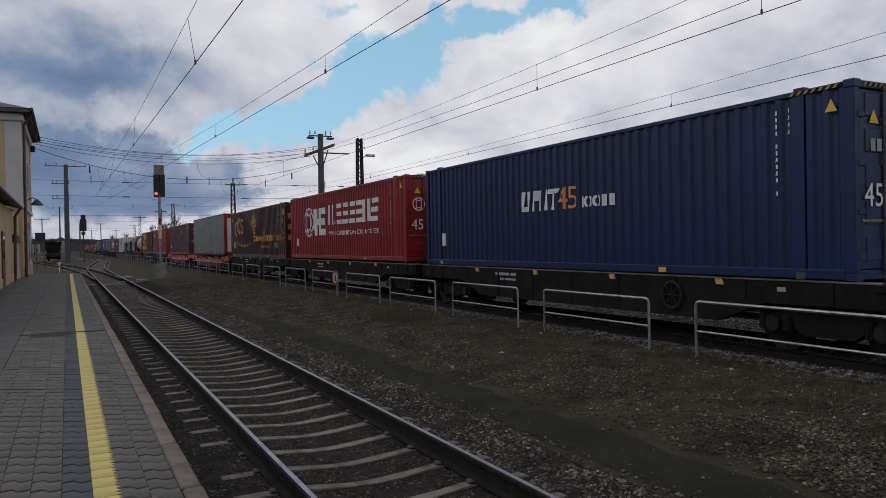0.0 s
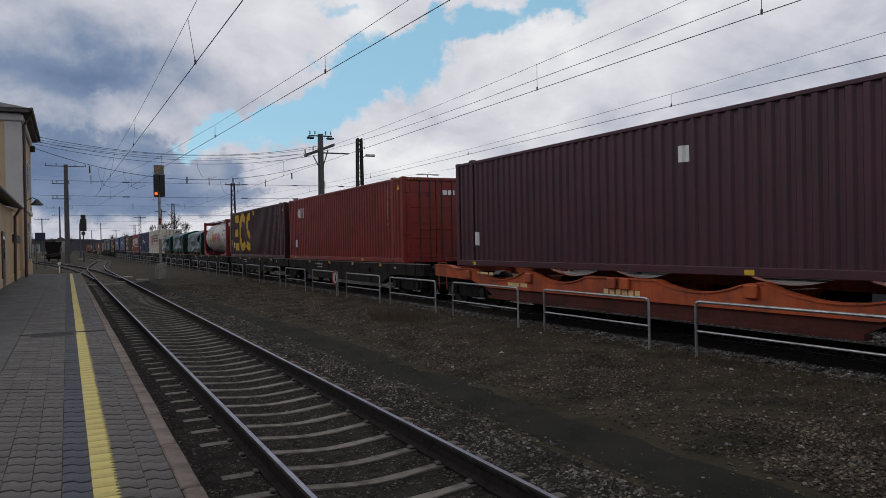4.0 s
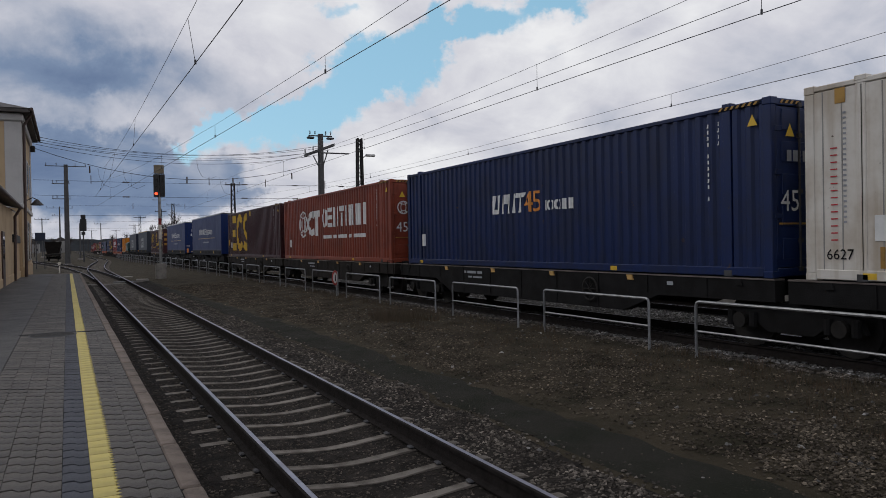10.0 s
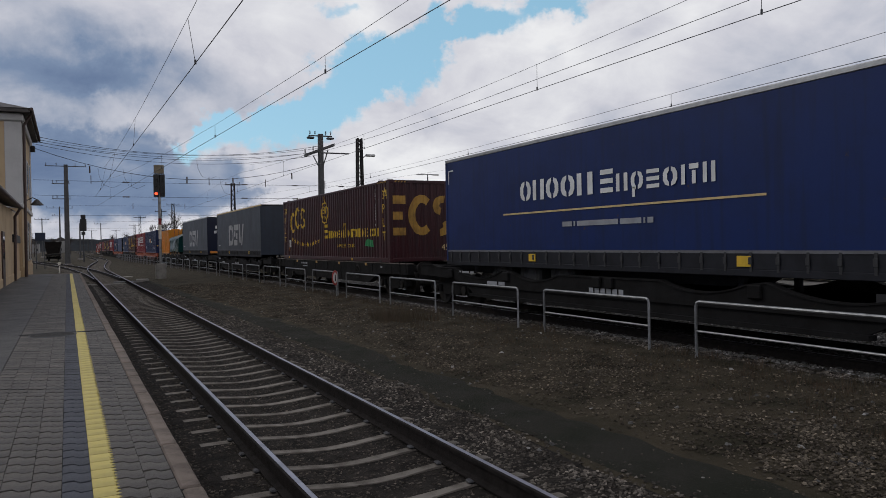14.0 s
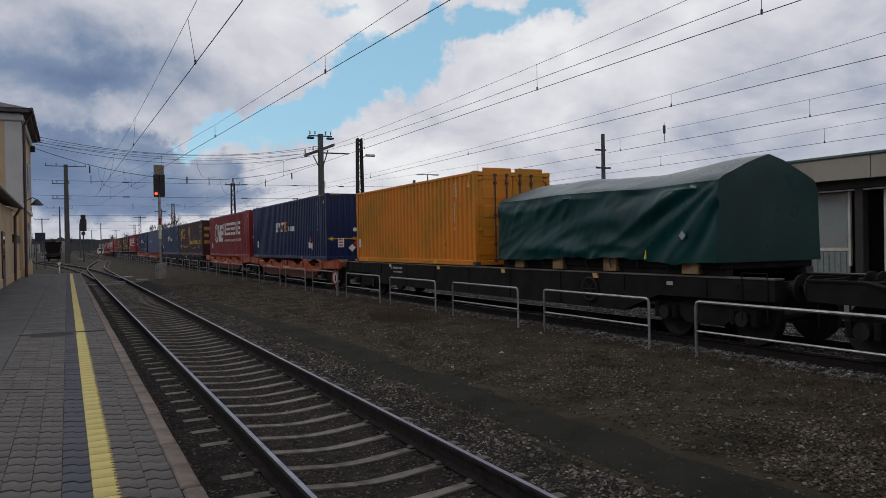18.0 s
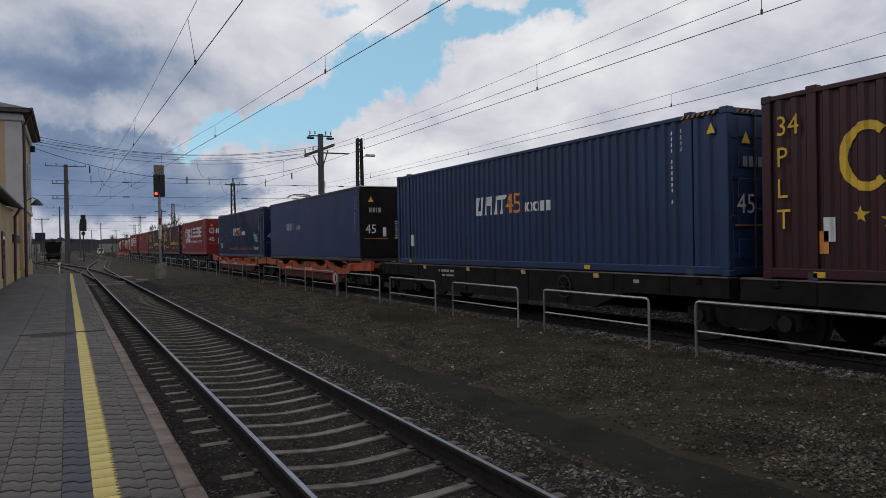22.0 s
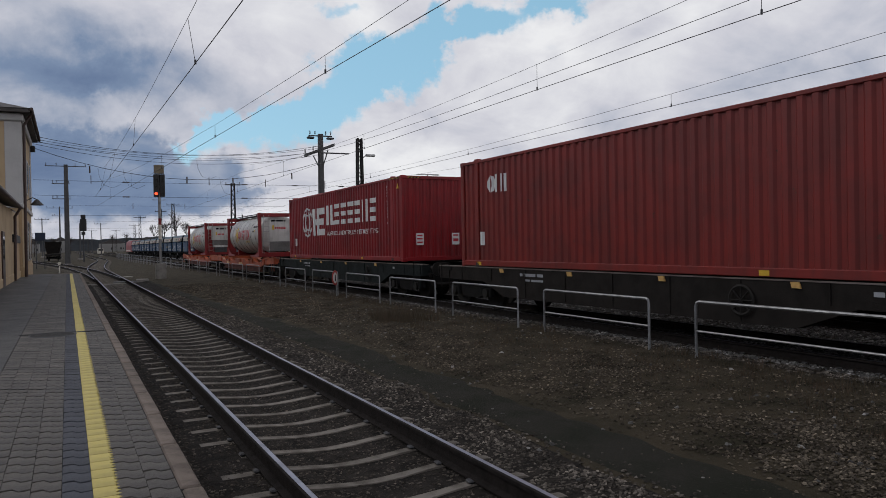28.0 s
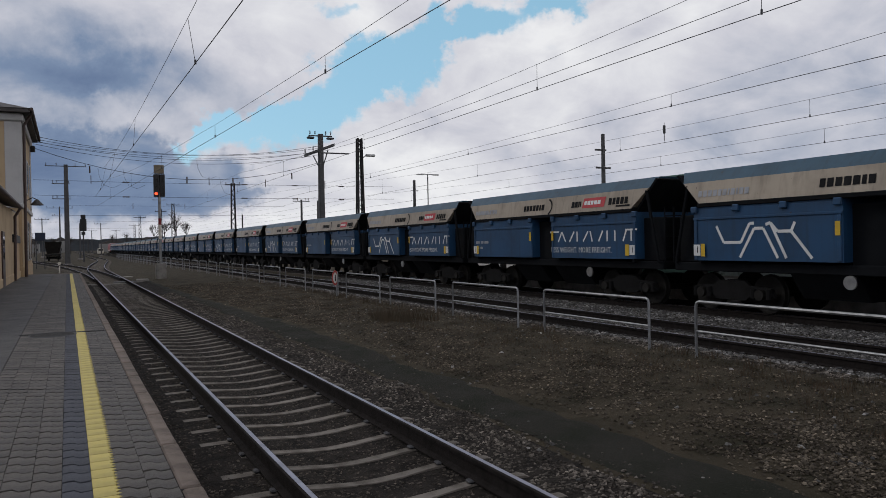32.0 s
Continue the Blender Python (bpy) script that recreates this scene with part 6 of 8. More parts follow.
def build_train():
    def navy(rear, label="navy blue corrugated 45-foot container with white and orange name", front="door", colour=C_NAVY, plain=False):
        t, F = put(container(colour, "container", label, front=front), rear)
        print_navy(t, F)
        print_doors(t, F, I_WHITE) if front == "door" else print_plain_end(t, F)
        return t, F

    def globe_box(rear, front="door", label="red corrugated 45-foot container with large white name and globe emblem", low=0.0, wide=1.025, start=0.19):
        t, F = put(container(C_RED, "container", label, front=front), rear, TRAIN_X, DECK - low)
        print_globe_name(t, F, wide=wide, start=start)
        print_doors(t, F, I_WHITE, True) if front == "door" else print_plain_end(t, F)
        return t, F

    def script(rear, big_door=True, words=True):
        t, F = put(container(C_MAROON, "container", "maroon corrugated container with yellow stars and name", front="plain" if big_door else "door"), rear)
        print_yellow_script(t, F)
        if big_door:
            mark("giant_block", [slab(0.15, 0.62, 0.95, 1.22), slab(0.15, 0.52, 1.50, 1.78), slab(0.15, 0.62, 2.05, 2.34)] + band(1.25, 1.66, 0.52, 0.72, 0.28, 50, 310, 16) + band(2.1, 2.0, 0.42, 0.36, 0.26, 80, 250, 10) + band(1.95, 1.28, 0.42, 0.38, 0.26, -90, 40, 10),
                 F.front, I_OCHRE, t, "large worn yellow shapes", True)
            mark("number", [], F.front, I_TAN, t, "", False, [("45", 0.22, 2.0, 0.4, 1.0)])
        return t, F

    navy(20.66)
    globe_box(36.22, low=-0.05, start=0.30)
    script(51.30)
    # grey curtain body with a red and white end
    t, F = put(curtain_body(C_GREY_TARP, "curtain_trailer", "grey-green curtain-sided trailer with a red framed end", 14.0, 3.04, M_STEEL_DARK, C_FRAME_RED, True, True), 67.66)
    for i in range(5):
        part("end_panel", Shape().box(-1.05 + 0.43 * i, -0.72 + 0.43 * i, -F.L / 2 - 0.005, -F.L / 2 + 0.02, 0.3, 2.7, 0.006), C_WHITE, t, "white end panel")
    t, F = put(container(C_PURPLE, "container", "faded maroon corrugated 45-foot container with a yellow number"), 84.78)
    print_doors(t, F, I_TAN)
    mark("label_patch", [slab(8.6, 8.9, 2.05, 2.35)], F.side, I_WHITE, t, "", True)

    def small_name_box(rear, colour, front="door"):
        t, F = put(container(colour, "container", "red corrugated container with small white name by one end", front=front), rear)
        mark("name_blocks", glyph_row(1.46, 1.96, 0.46, "cae", (0.36, 0.36, 0.12), 0.05), F.side, I_WHITE, t, "small white name shapes", True)
        mark("door_blocks", bars(1.5, 2.3, 0.16, (0.16, 0.16, 0.06), 0.04), F.front, I_WHITE, t)
    small_name_box(102.56, C_BRICK)
    def big(rear):
        t, F = put(container(C_MAROON, "container", "maroon corrugated container with three huge yellow shapes", front="door"), rear)
        print_big_yellow(t, F)
        mark("door_plate", [slab(1.5, 1.85, 1.75, 2.1)], lambda u, d, z: F.front(u, d - 0.004, z), I_TAN, t)
    big(117.54)
    put(tank_container("tank_container", "white cylindrical tank in a red frame with red name shapes"), 128.50)
    put(sheeted_load("sheeted_load", "load under a creased dark green tarpaulin", 7.4, 2.22, 1), 137.05)
    put(sheeted_load("sheeted_load", "load under a creased dark green tarpaulin", 7.3, 2.27, 2), 147.86)
    put(sheeted_load("sheeted_load", "load under a creased dark green tarpaulin", 6.2, 2.22, 3), 156.78)
    # white reefer
    t, F = put(container(C_WHITE, "refrigerated_container", "off-white smooth 45-foot reefer container with black name and red emblem", smooth=True, wave=False, serial=I_GREY), 173.96)
    flat = F.side
    F.side = lambda u, d, z: flat(u, d * 0 + 0.002, z)
    print_globe_name(t, F, I_BLACK, I_RED, I_RED, False)
    mark("faded_words", [], F.side, I_TAN, t, "faded orange words", False, [("dieselelectric  reefer", 0.20, 7.72, 0.52, 1.72)])
    mark("number", [], F.side, I_BLACK, t, "black number", False, [("6627", 0.15, 0.34, 0.32, 1.0)])
    mark("scale_bars", column(0.42, 1.95, 0.11, 0.018, 14, 0.085), F.side, I_RED, t, "column of small red marks")
    mark("scale_bars", column(0.62, 2.45, 0.05, 0.03, 22, 0.045), F.side, I_GREY, t, "column of small grey marks")
    mark("rust_patch", [slab(0.50, 0.66, 2.58, 2.80), slab(1.15, 1.22, 0.20, 0.50)], F.side, I_OCHRE, t, "rusty patch")
    mark("repair_patch", [slab(11.5, 12.68, 2.26, 2.76), slab(13.0, 13.46, 2.42, 2.76)], F.side, I_GREY, t, "grey repair patch")
    mark("warning_triangle", [triangle(13.2, 0.42, 0.26)], F.side, I_YELLOW, t)
    F.side = flat
    print_doors(t, F, I_NAVY, True, I_BLACK)
    navy(188.55)
    # orange
    t, F = put(container(C_ORANGE, "container", "orange corrugated 45-foot container with white emblem and name"), 203.98)
    mark("globe_emblem", globe(3.38, 1.64, 0.62, 0.08), F.side, I_WHITE, t, "round emblem of rings", True)
    mark("name_blocks", band(4.75, 1.64, 0.66, 0.56, 0.28, 50, 310, 16) + [slab(4.9, 6.0, 1.92, 2.2), slab(5.25, 5.65, 1.08, 1.95)], F.side, I_WHITE, t, "white curved shapes", True)
    mark("name_blocks", glyph_row(6.32, 1.42, 0.82, "cbafaaa", (0.66, 0.58, 0.68, 0.62, 0.66, 0.66, 0.74), 0.11), F.side, I_WHITE, t, "white name shapes", True)
    mark("slogan_bars", bars(6.35, 0.94, 0.14, (1.2, 0.42, 1.05, 0.3, 1.2), 0.24), F.side, I_WHITE, t, "", True)
    print_doors(t, F, I_WHITE, True)
    big(218.82)
    for rear in (235.07, 253.54):
        t, F = put(curtain_body(C_ROYAL, "curtain_trailer", "royal blue curtain-sided trailer with white name and gold stripe", 13.80, 3.13 if rear < 240 else 3.08), rear)
        print_gold_stripe(t, F, rear > 240)
        if rear < 240:
            part("cooling_unit", Shape().box(-0.6, 0.9, -F.L / 2 - 0.30, -F.L / 2 + 0.01, 0.75, 1.05, 0.02), M_SKIRT, t)
            part("fire_extinguisher", Shape().cyl((0.1, -F.L / 2 - 0.12, 1.1), (0.1, -F.L / 2 - 0.12, 1.75), 0.14, 14), C_FRAME_RED, t, "red cylinder")
    script(271.87)
    for rear in (290.63, 308.87):
        t, F = put(curtain_body(C_SLATE, "curtain_trailer", "slate blue curtain-sided trailer with large pale shapes", 13.8 if rear < 300 else 13.92, 3.08, I_TAN if rear < 300 else None, C_ROYAL_DARK if rear > 300 else None), rear)
        print_pale_shapes(t, F)
        if rear > 300:
            mark("name_blocks", bars(0.62, 2.12, 0.24, (0.16, 0.16, 0.16, 0.16, 0.18), 0.05) + bars(0.52, 1.74, 0.22, (0.14, 0.13, 0.14, 0.12, 0.14, 0.05, 0.09, 0.05), 0.045), F.front, I_WHITE, t, "white name shapes")
            mark("marker_plate", [slab(0.2, 0.75, 0.16, 0.34), slab(1.5, 2.05, 0.16, 0.34)], F.front, I_ORANGE, t, "orange marker plate")
    put(sheeted_load("sheeted_load", "load under a creased dark green tarpaulin", 7.2, 2.14, 4, 0.46, False), 318.99)
    t, F = put(container(C_YELLOW, "container", "orange-yellow corrugated 30-foot container with faded patches", L=9.28, H=2.62), 329.56)
    navy(347.26, "navy blue corrugated 45-foot container with hazard diamonds", "plain")
    t, F = MOVING[-1][0], Faces(14.0, 2.5, 0.0)
    hz = lambda u, d, z: F.side(u, d - 0.006, z)
    def diamond(u, z, r):
        return [(u, z - r), (u + r, z), (u, z + r), (u - r, z)]
    mark("hazard_diamond", [diamond(11.80, 0.62, 0.20)], hz, I_WHITE, t, "white hazard diamond", True)
    mark("hazard_disc", [ring_outline(11.42, 0.66, 0.13, 0.15, 8)], hz, I_WHITE, t, "white hazard mark", True)
    mark("hazard_diamond", [diamond(11.58, 0.90, 0.17)], lambda u, d, z: F.side(u, d - 0.009, z), I_RED, t, "red hazard diamond", True)
    end = lambda u, d, z: F.front(u, d - 0.004, z)
    mark("hazard_diamond", [diamond(1.16, 0.52, 0.17)], end, I_WHITE, t, "white hazard diamond", True)
    mark("hazard_diamond", [diamond(1.36, 0.72, 0.15)], lambda u, d, z: F.front(u, d - 0.008, z), I_RED, t, "red hazard diamond", True)
    mark("hazard_disc", [ring_outline(1.30, 1.32, 0.10, 0.09, 8)], end, I_WHITE, t, "white hazard mark", True)
    mark("arrow_stripe", [slab(0.25, 2.4, 0.91, 0.95), [(0.05, 0.93), (0.26, 0.84), (0.26, 1.02)]], F.front, I_YELLOW, t, "yellow arrow stripe", True)
    mark("arrow_label", [slab(1.22, 1.52, 0.86, 1.0)], end, I_OCHRE, t, "ochre label", True)
    globe_box(362.42)
    script(380.02)
    navy(394.70, "mid-blue corrugated 45-foot container with white and orange name", colour=C_BLUE)
    t, F = put(curtain_body(C_NAVY_DULL, "curtain_container", "dull navy curtain-sided 45-foot container with a black door end", 13.95, 2.9, M_STEEL_DARK, M_WAGON, skirt=False), 412.13)
    u = 3.4
    mark("name_blocks", bars(u, 1.42, 0.34, (0.22, 0.24, 0.08, 0.24), 0.05) + bars(u + 1.75, 1.42, 0.2, (0.05, 0.14, 0.16, 0.22), 0.04), F.side, I_GREY, t, "pale worn name shapes")
    mark("number", [], F.side, I_DIM, t, "", False, [("45", 0.36, u + 0.98, 1.42, 1.0)])
    print_doors(t, F, I_WHITE)
    mark("serial_bars", column(F.L - 0.62, 2.50, 0.045, 0.085, 4, 0.045) + column(F.L - 0.62, 1.90, 0.045, 0.085, 7, 0.045) + column(F.L - 0.42, 2.50, 0.045, 0.085, 4, 0.045), F.side, I_GREY, t)
    navy(427.68, "navy blue corrugated 45-foot container with a green leaf print")
    t, F = MOVING[-1][0], Faces(14.0, 2.5, 0.0)
    leaf = [(0.0, 0.60), (0.14, 0.64), (0.42, 0.58), (0.78, 0.60), (1.02, 0.44), (1.16, 0.12), (1.30, 0.0), (1.05, 0.06), (0.72, 0.02), (0.40, 0.10), (0.16, 0.30), (0.06, 0.48)]
    mark("leaf_print", [[(11.25 + a, 0.84 + b) for a, b in leaf]], F.side, I_GREEN, t, "green leaf print", True)
    for k in range(3):
        mark("leaf_bar", bars(11.55 + 0.10 * k, 1.26 - 0.14 * k, 0.05, (0.24, 0.16, 0.12), 0.04), lambda u, d, z: F.side(u, d - 0.004, z), I_WHITE, t, "", True)
    rust = material("dull_orange_lettering", (0.50, 0.175, 0.045), 0.6, 0, (0.26, 0.09, 0.03), 3.0, 0.6)
    mark("slogan", [], F.side, rust, t, "orange words", True, [("34 pallets Multimodal", 0.17, 4.10, 0.46, 1.16), ("Most Environmental Friendly", 0.17, 6.85, 0.46, 1.46)])
    mark("slogan", [], F.side, I_WHITE, t, "white word", True, [("Container", 0.22, 11.30, 0.46, 0.98)])
    globe_box(447.17, low=-0.06, start=0.29)
    script(463.18)
    script(480.08)
    small_name_box(495.06, C_BRICK)
    globe_box(513.17, "plain", "red corrugated 45-foot container with white name and labelled plain end", -0.05, 1.035, 0.32)
    put(tank_container("tank_container", "streaked white cylindrical tank in a red frame, its round end bare", boxed=False), 529.23)
    put(tank_container("tank_container", "white cylindrical tank in a red frame with red name shapes"), 548.02)

    # wagons: from the front buffer to the rear buffer at the start
    rows = [
        (flat_wagon, M_WAGON, 5.5, 21.1, (), "black skeletal container wagon"),
        (flat_wagon, M_WAGON, 21.4, 51.7, (36.65,), "black articulated container wagon"),
        (pocket_wagon, M_WAGON_ORANGE, 52.1, 86.2, (69.3,), "orange articulated pocket wagon"),
        (flat_wagon, M_WAGON_BROWN, 86.9, 118.1, (102.9,), "dark brown articulated container wagon"),
        (flat_wagon, M_WAGON, 118.6, 137.7, (), "black container wagon with deep side sills"),
        (flat_wagon, M_WAGON, 138.1, 158.3, (), "black container wagon with deep side sills"),
        (flat_wagon, M_WAGON, 159.2, 189.3, (174.4,), "black articulated container wagon"),
        (flat_wagon, M_WAGON_BROWN, 189.6, 219.4, (204.4,), "dark brown articulated container wagon"),
        (pocket_wagon, M_WAGON, 220.2, 255.4, (237.4,), "black articulated pocket wagon"),
        (flat_wagon, M_WAGON, 256.3, 273.3, (), "black container wagon with deep side sills"),
        (pocket_wagon, M_WAGON, 274.3, 310.2, (292.8,), "black articulated pocket wagon"),
        (flat_wagon, M_WAGON, 310.6, 330.8, (), "black container wagon with deep side sills"),
        (pocket_wagon, M_WAGON_ORANGE, 331.6, 364.1, (348.0,), "orange articulated pocket wagon"),
        (flat_wagon, M_WAGON, 365.4, 396.2, (380.6,), "black articulated container wagon"),
        (pocket_wagon, M_WAGON_ORANGE, 397.0, 430.0, (413.0,), "orange articulated pocket wagon"),
        (pocket_wagon, M_WAGON_GREEN, 431.0, 464.3, (448.0,), "dark grey-green articulated pocket wagon"),
        (flat_wagon, M_WAGON_BROWN, 465.2, 496.6, (480.6,), "dark brown articulated container wagon"),
        (flat_wagon, M_WAGON_GREEN, 497.6, 515.3, (), "dark grey-green container wagon with deep side sills"),
        (pocket_wagon, M_WAGON_ORANGE, 516.2, 551.4, (533.6,), "orange articulated pocket wagon"),
    ]
    for make, colour, y0, y1, joints, label in rows:
        mid = (y0 + y1) / 2
        t = make(colour, y0 - mid, y1 - mid, [j - mid for j in joints], label)
        MOVING.append((t, TRAIN_X, mid, 0.0, -1))


build_train()


# ---- the ore train on the far track ----
ORE_V, ORE_L = 25.3, 11.447
ORE_GAP_AT_END = 15.0    # where a gap between two cars stands at the clip's end
O_BLUE = paint("hopper_blue_paint", (0.022, 0.078, 0.170), 0.5)
O_BEIGE = paint("hopper_beige_paint", (0.42, 0.350, 0.265), 0.4)
O_RIM = paint("hopper_rim_blue_paint", (0.036, 0.092, 0.140), 0.4)
# near-black: the shade under the overhanging end sheets is put into this colour
O_DARK = material("shade_dark_hopper_end", (0.010, 0.011, 0.0125), 0.9, 0, (0.006, 0.006, 0.007), 2.0, 0.6, spec=0.08)


def hopper(kind):
    """A bogie hopper: blue lower body in two bays, beige sloping upper side, slanted ends with their shade in the
    colour.
    """
    t = thing("hopper_wagon", pose(0, 0, 0), "blue and beige bogie hopper wagon with sloping upper side", "wagon", "hopper wagons")
    L = ORE_L
    hy = L / 2 - 0.22
    X = 1.42
    # lower body bays with a dark recess between
    for a, b in ((-hy + 0.86, -0.56), (0.56, hy - 0.86)):
        bay = part("body_bay", Shape().prism([(-X, 1.28), (-X, 2.62), (X, 2.62), (X, 1.28)], "y", a, b), O_BLUE, t, "blue hopper bay")
        part("bay_rib", Shape().box(-X - 0.03, -X, a, b, 2.30, 2.36, 0.008), O_BLUE, bay)
        for y in (a + 0.03, b - 0.12):
            part("bay_rib", Shape().box(-X - 0.025, -X, y, y + 0.09, 1.30, 2.30, 0.008), O_BLUE, bay)
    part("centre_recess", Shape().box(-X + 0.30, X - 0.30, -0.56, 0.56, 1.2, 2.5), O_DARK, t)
    # upper sides lean inwards
    up = Shape().add([(-X - 0.02, -hy + 1.05, 2.72), (-X - 0.02, hy - 1.05, 2.72), (-X + 0.10, hy - 0.42, 3.27), (-X + 0.10, -hy + 0.42, 3.27),
                      (X + 0.02, -hy + 1.05, 2.72), (X + 0.02, hy - 1.05, 2.72), (X - 0.10, hy - 0.42, 3.27), (X - 0.10, -hy + 0.42, 3.27)],
                     [(0, 1, 2, 3), (7, 6, 5, 4), (0, 3, 7, 4), (1, 5, 6, 2), (3, 2, 6, 7), (0, 4, 5, 1)])
    part("upper_side", up, O_BEIGE, t, "beige sloping upper side")
    rim = Shape().add([(-X + 0.10, -hy + 0.42, 3.27), (-X + 0.10, hy - 0.42, 3.27), (-X + 0.34, hy - 0.22, 3.575), (-X + 0.34, -hy + 0.22, 3.575),
                       (X - 0.10, -hy + 0.42, 3.27), (X - 0.10, hy - 0.42, 3.27), (X - 0.34, hy - 0.22, 3.575), (X - 0.34, -hy + 0.22, 3.575)],
                      [(0, 1, 2, 3), (7, 6, 5, 4), (0, 3, 7, 4), (1, 5, 6, 2), (3, 2, 6, 7), (0, 4, 5, 1)])
    part("roof_cover", rim, O_RIM, t, "blue-grey sliding roof cover")
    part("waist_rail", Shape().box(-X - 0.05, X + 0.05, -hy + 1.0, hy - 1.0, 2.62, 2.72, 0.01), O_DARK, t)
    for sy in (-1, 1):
        part("end_wall", Shape().box(-X + 0.02, X - 0.02, min(sy * (hy - 1.06), sy * (hy - 0.98)), max(sy * (hy - 1.06), sy * (hy - 0.98)), 1.2, 2.75), O_DARK, t, "end wall coloured dark as in shade")
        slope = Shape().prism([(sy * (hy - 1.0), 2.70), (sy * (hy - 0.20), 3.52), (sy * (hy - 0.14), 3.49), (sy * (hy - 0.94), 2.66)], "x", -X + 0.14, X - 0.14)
        part("end_slope", slope, O_DARK, t, "slanted end sheet coloured dark as in shade")
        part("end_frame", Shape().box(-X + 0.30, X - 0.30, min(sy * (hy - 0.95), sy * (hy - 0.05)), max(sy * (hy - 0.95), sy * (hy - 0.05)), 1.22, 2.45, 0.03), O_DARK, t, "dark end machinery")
        for x in (-X + 0.12, X - 0.12):
            part("end_strut", Shape().cyl((x, sy * (hy - 0.10), 1.2), (x, sy * (hy - 0.55), 3.2), 0.05, 6), O_DARK, t)
        rungs = Shape()
        for i in range(5):
            rungs.cyl((-X + 0.2, sy * (hy + 0.06), 1.35 + 0.28 * i), (-X + 0.55, sy * (hy + 0.06), 1.35 + 0.28 * i), 0.013, 6)
        part("ladder", rungs.cyl((-X + 0.2, sy * (hy + 0.06), 1.2), (-X + 0.2, sy * (hy + 0.06), 2.7), 0.02, 6).cyl((-X + 0.55, sy * (hy + 0.06), 1.2), (-X + 0.55, sy * (hy + 0.06), 2.7), 0.02, 6), O_DARK, t)
    for i in range(8):
        y = -hy + 0.9 + (2 * hy - 1.8) * i / 7
        part("bracket", Shape().box(-X - 0.07, -X, y - 0.10, y + 0.10, 2.48, 2.64, 0.02), O_BLUE, t)
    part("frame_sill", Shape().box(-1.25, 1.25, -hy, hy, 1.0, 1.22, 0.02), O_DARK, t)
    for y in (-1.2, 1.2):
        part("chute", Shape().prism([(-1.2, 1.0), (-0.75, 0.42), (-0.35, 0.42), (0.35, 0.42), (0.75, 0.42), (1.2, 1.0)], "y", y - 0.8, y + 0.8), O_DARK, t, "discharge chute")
    part("valve_wheel", Shape().lathe([(0.0, -1.32), (0.15, -1.32), (0.15, -1.28), (0.0, -1.28)], 18, "x", (0, -2.4 if kind else 0.5, 0.86)), M_ALU, t, "white valve disc")
    bogie(t, -hy + 1.7, M_WAGON)
    bogie(t, hy - 1.7, M_WAGON)
    F = lambda u, d, z: (-X - 0.006 + d, hy - u, z)
    def slope_side(u, d, z):
        return (-X - 0.02 + 0.12 * (z - 2.72) / 0.55 - 0.006 + d, hy - u, z)
    if kind == 0:   # line drawing by the front bay, name in the rear bay
        u0 = 5.65
        z0, z1 = 1.36, 2.17
    else:
        u0, z0, z1 = 0.95, 1.42, 2.16
    def stroke(p, q, w=0.055):
        (a, b), (c, d) = p, q
        l = math.hypot(c - a, d - b)
        nx, nz = -(d - b) / l * w / 2, (c - a) / l * w / 2
        return [(a + nx, b + nz), (c + nx, d + nz), (c - nx, d - nz), (a - nx, b - nz)]
    path = [(0.0, 0.95), (0.35, 0.45), (1.15, 0.45), (1.55, 1.0), (1.75, 1.0)]
    path2 = [(1.1, 0.0), (1.75, 0.85), (2.15, 0.85), (2.75, 0.0)]
    path3 = [(2.25, 0.95), (2.45, 1.0), (3.1, 0.0)]
    path4 = [(2.45, 1.0), (2.75, 0.75), (3.3, 0.75), (3.45, 1.0)]
    path5 = [(3.3, 0.75), (4.1, 0.0)]
    def place_path(pp, u):
        return [stroke((u + a[0] * 0.64, z0 + a[1] * (z1 - z0)), (u + b[0] * 0.64, z0 + b[1] * (z1 - z0)), 0.07) for a, b in zip(pp, pp[1:])]
    if kind == 0:
        q = []
        for pp in (path, path2, path3, path4, path5):
            q += place_path(pp, 1.6)
        mark("line_drawing", q, F, I_WHITE, t, "white zigzag line drawing")
        name_u = 6.0
    else:
        name_u = 6.0
        mark("faint_print", bars(1.0, 1.78, 0.10, (0.3, 0.2, 0.3), 0.08) + bars(1.0, 1.58, 0.08, (0.25, 0.2), 0.08), F, I_GREY, t)
    mark("name_strokes", [stroke((name_u + a, 1.80), (name_u + a + c, 2.12), 0.06) for a, c in ((0.15, 0.0), (0.45, 0.2), (0.85, -0.2), (1.05, 0.25), (1.45, 0.0), (1.75, 0.25), (2.2, -0.1), (2.5, 0.2), (2.9, 0.0), (3.25, 0.0), (3.6, 0.15), (3.95, 0.0))] + [slab(name_u, name_u + 0.5, 2.10, 2.15), slab(name_u + 3.7, name_u + 4.2, 2.10, 2.15)], F, I_WHITE, t, "white stroke name shapes")
    mark("slogan", [], F, I_WHITE, t, "", False, [("LESS WEIGHT. MORE FREIGHT.", 0.17, name_u + 0.05, 1.46, 0.92)])
    mark("data_plate", [slab(0.88, 1.10, 1.40, 1.68), slab(9.90, 10.12, 1.40, 1.68)], lambda u, d, z: F(u, d - 0.03, z), I_WHITE, t)
    mark("yellow_plate", [slab(1.12, 1.25, 1.38, 1.70), slab(9.72, 9.88, 1.38, 1.70), slab(4.78, 4.90, 1.85, 2.15), slab(6.10, 6.22, 1.85, 2.15)], lambda u, d, z: F(u, d - 0.03, z), I_YELLOW, t)
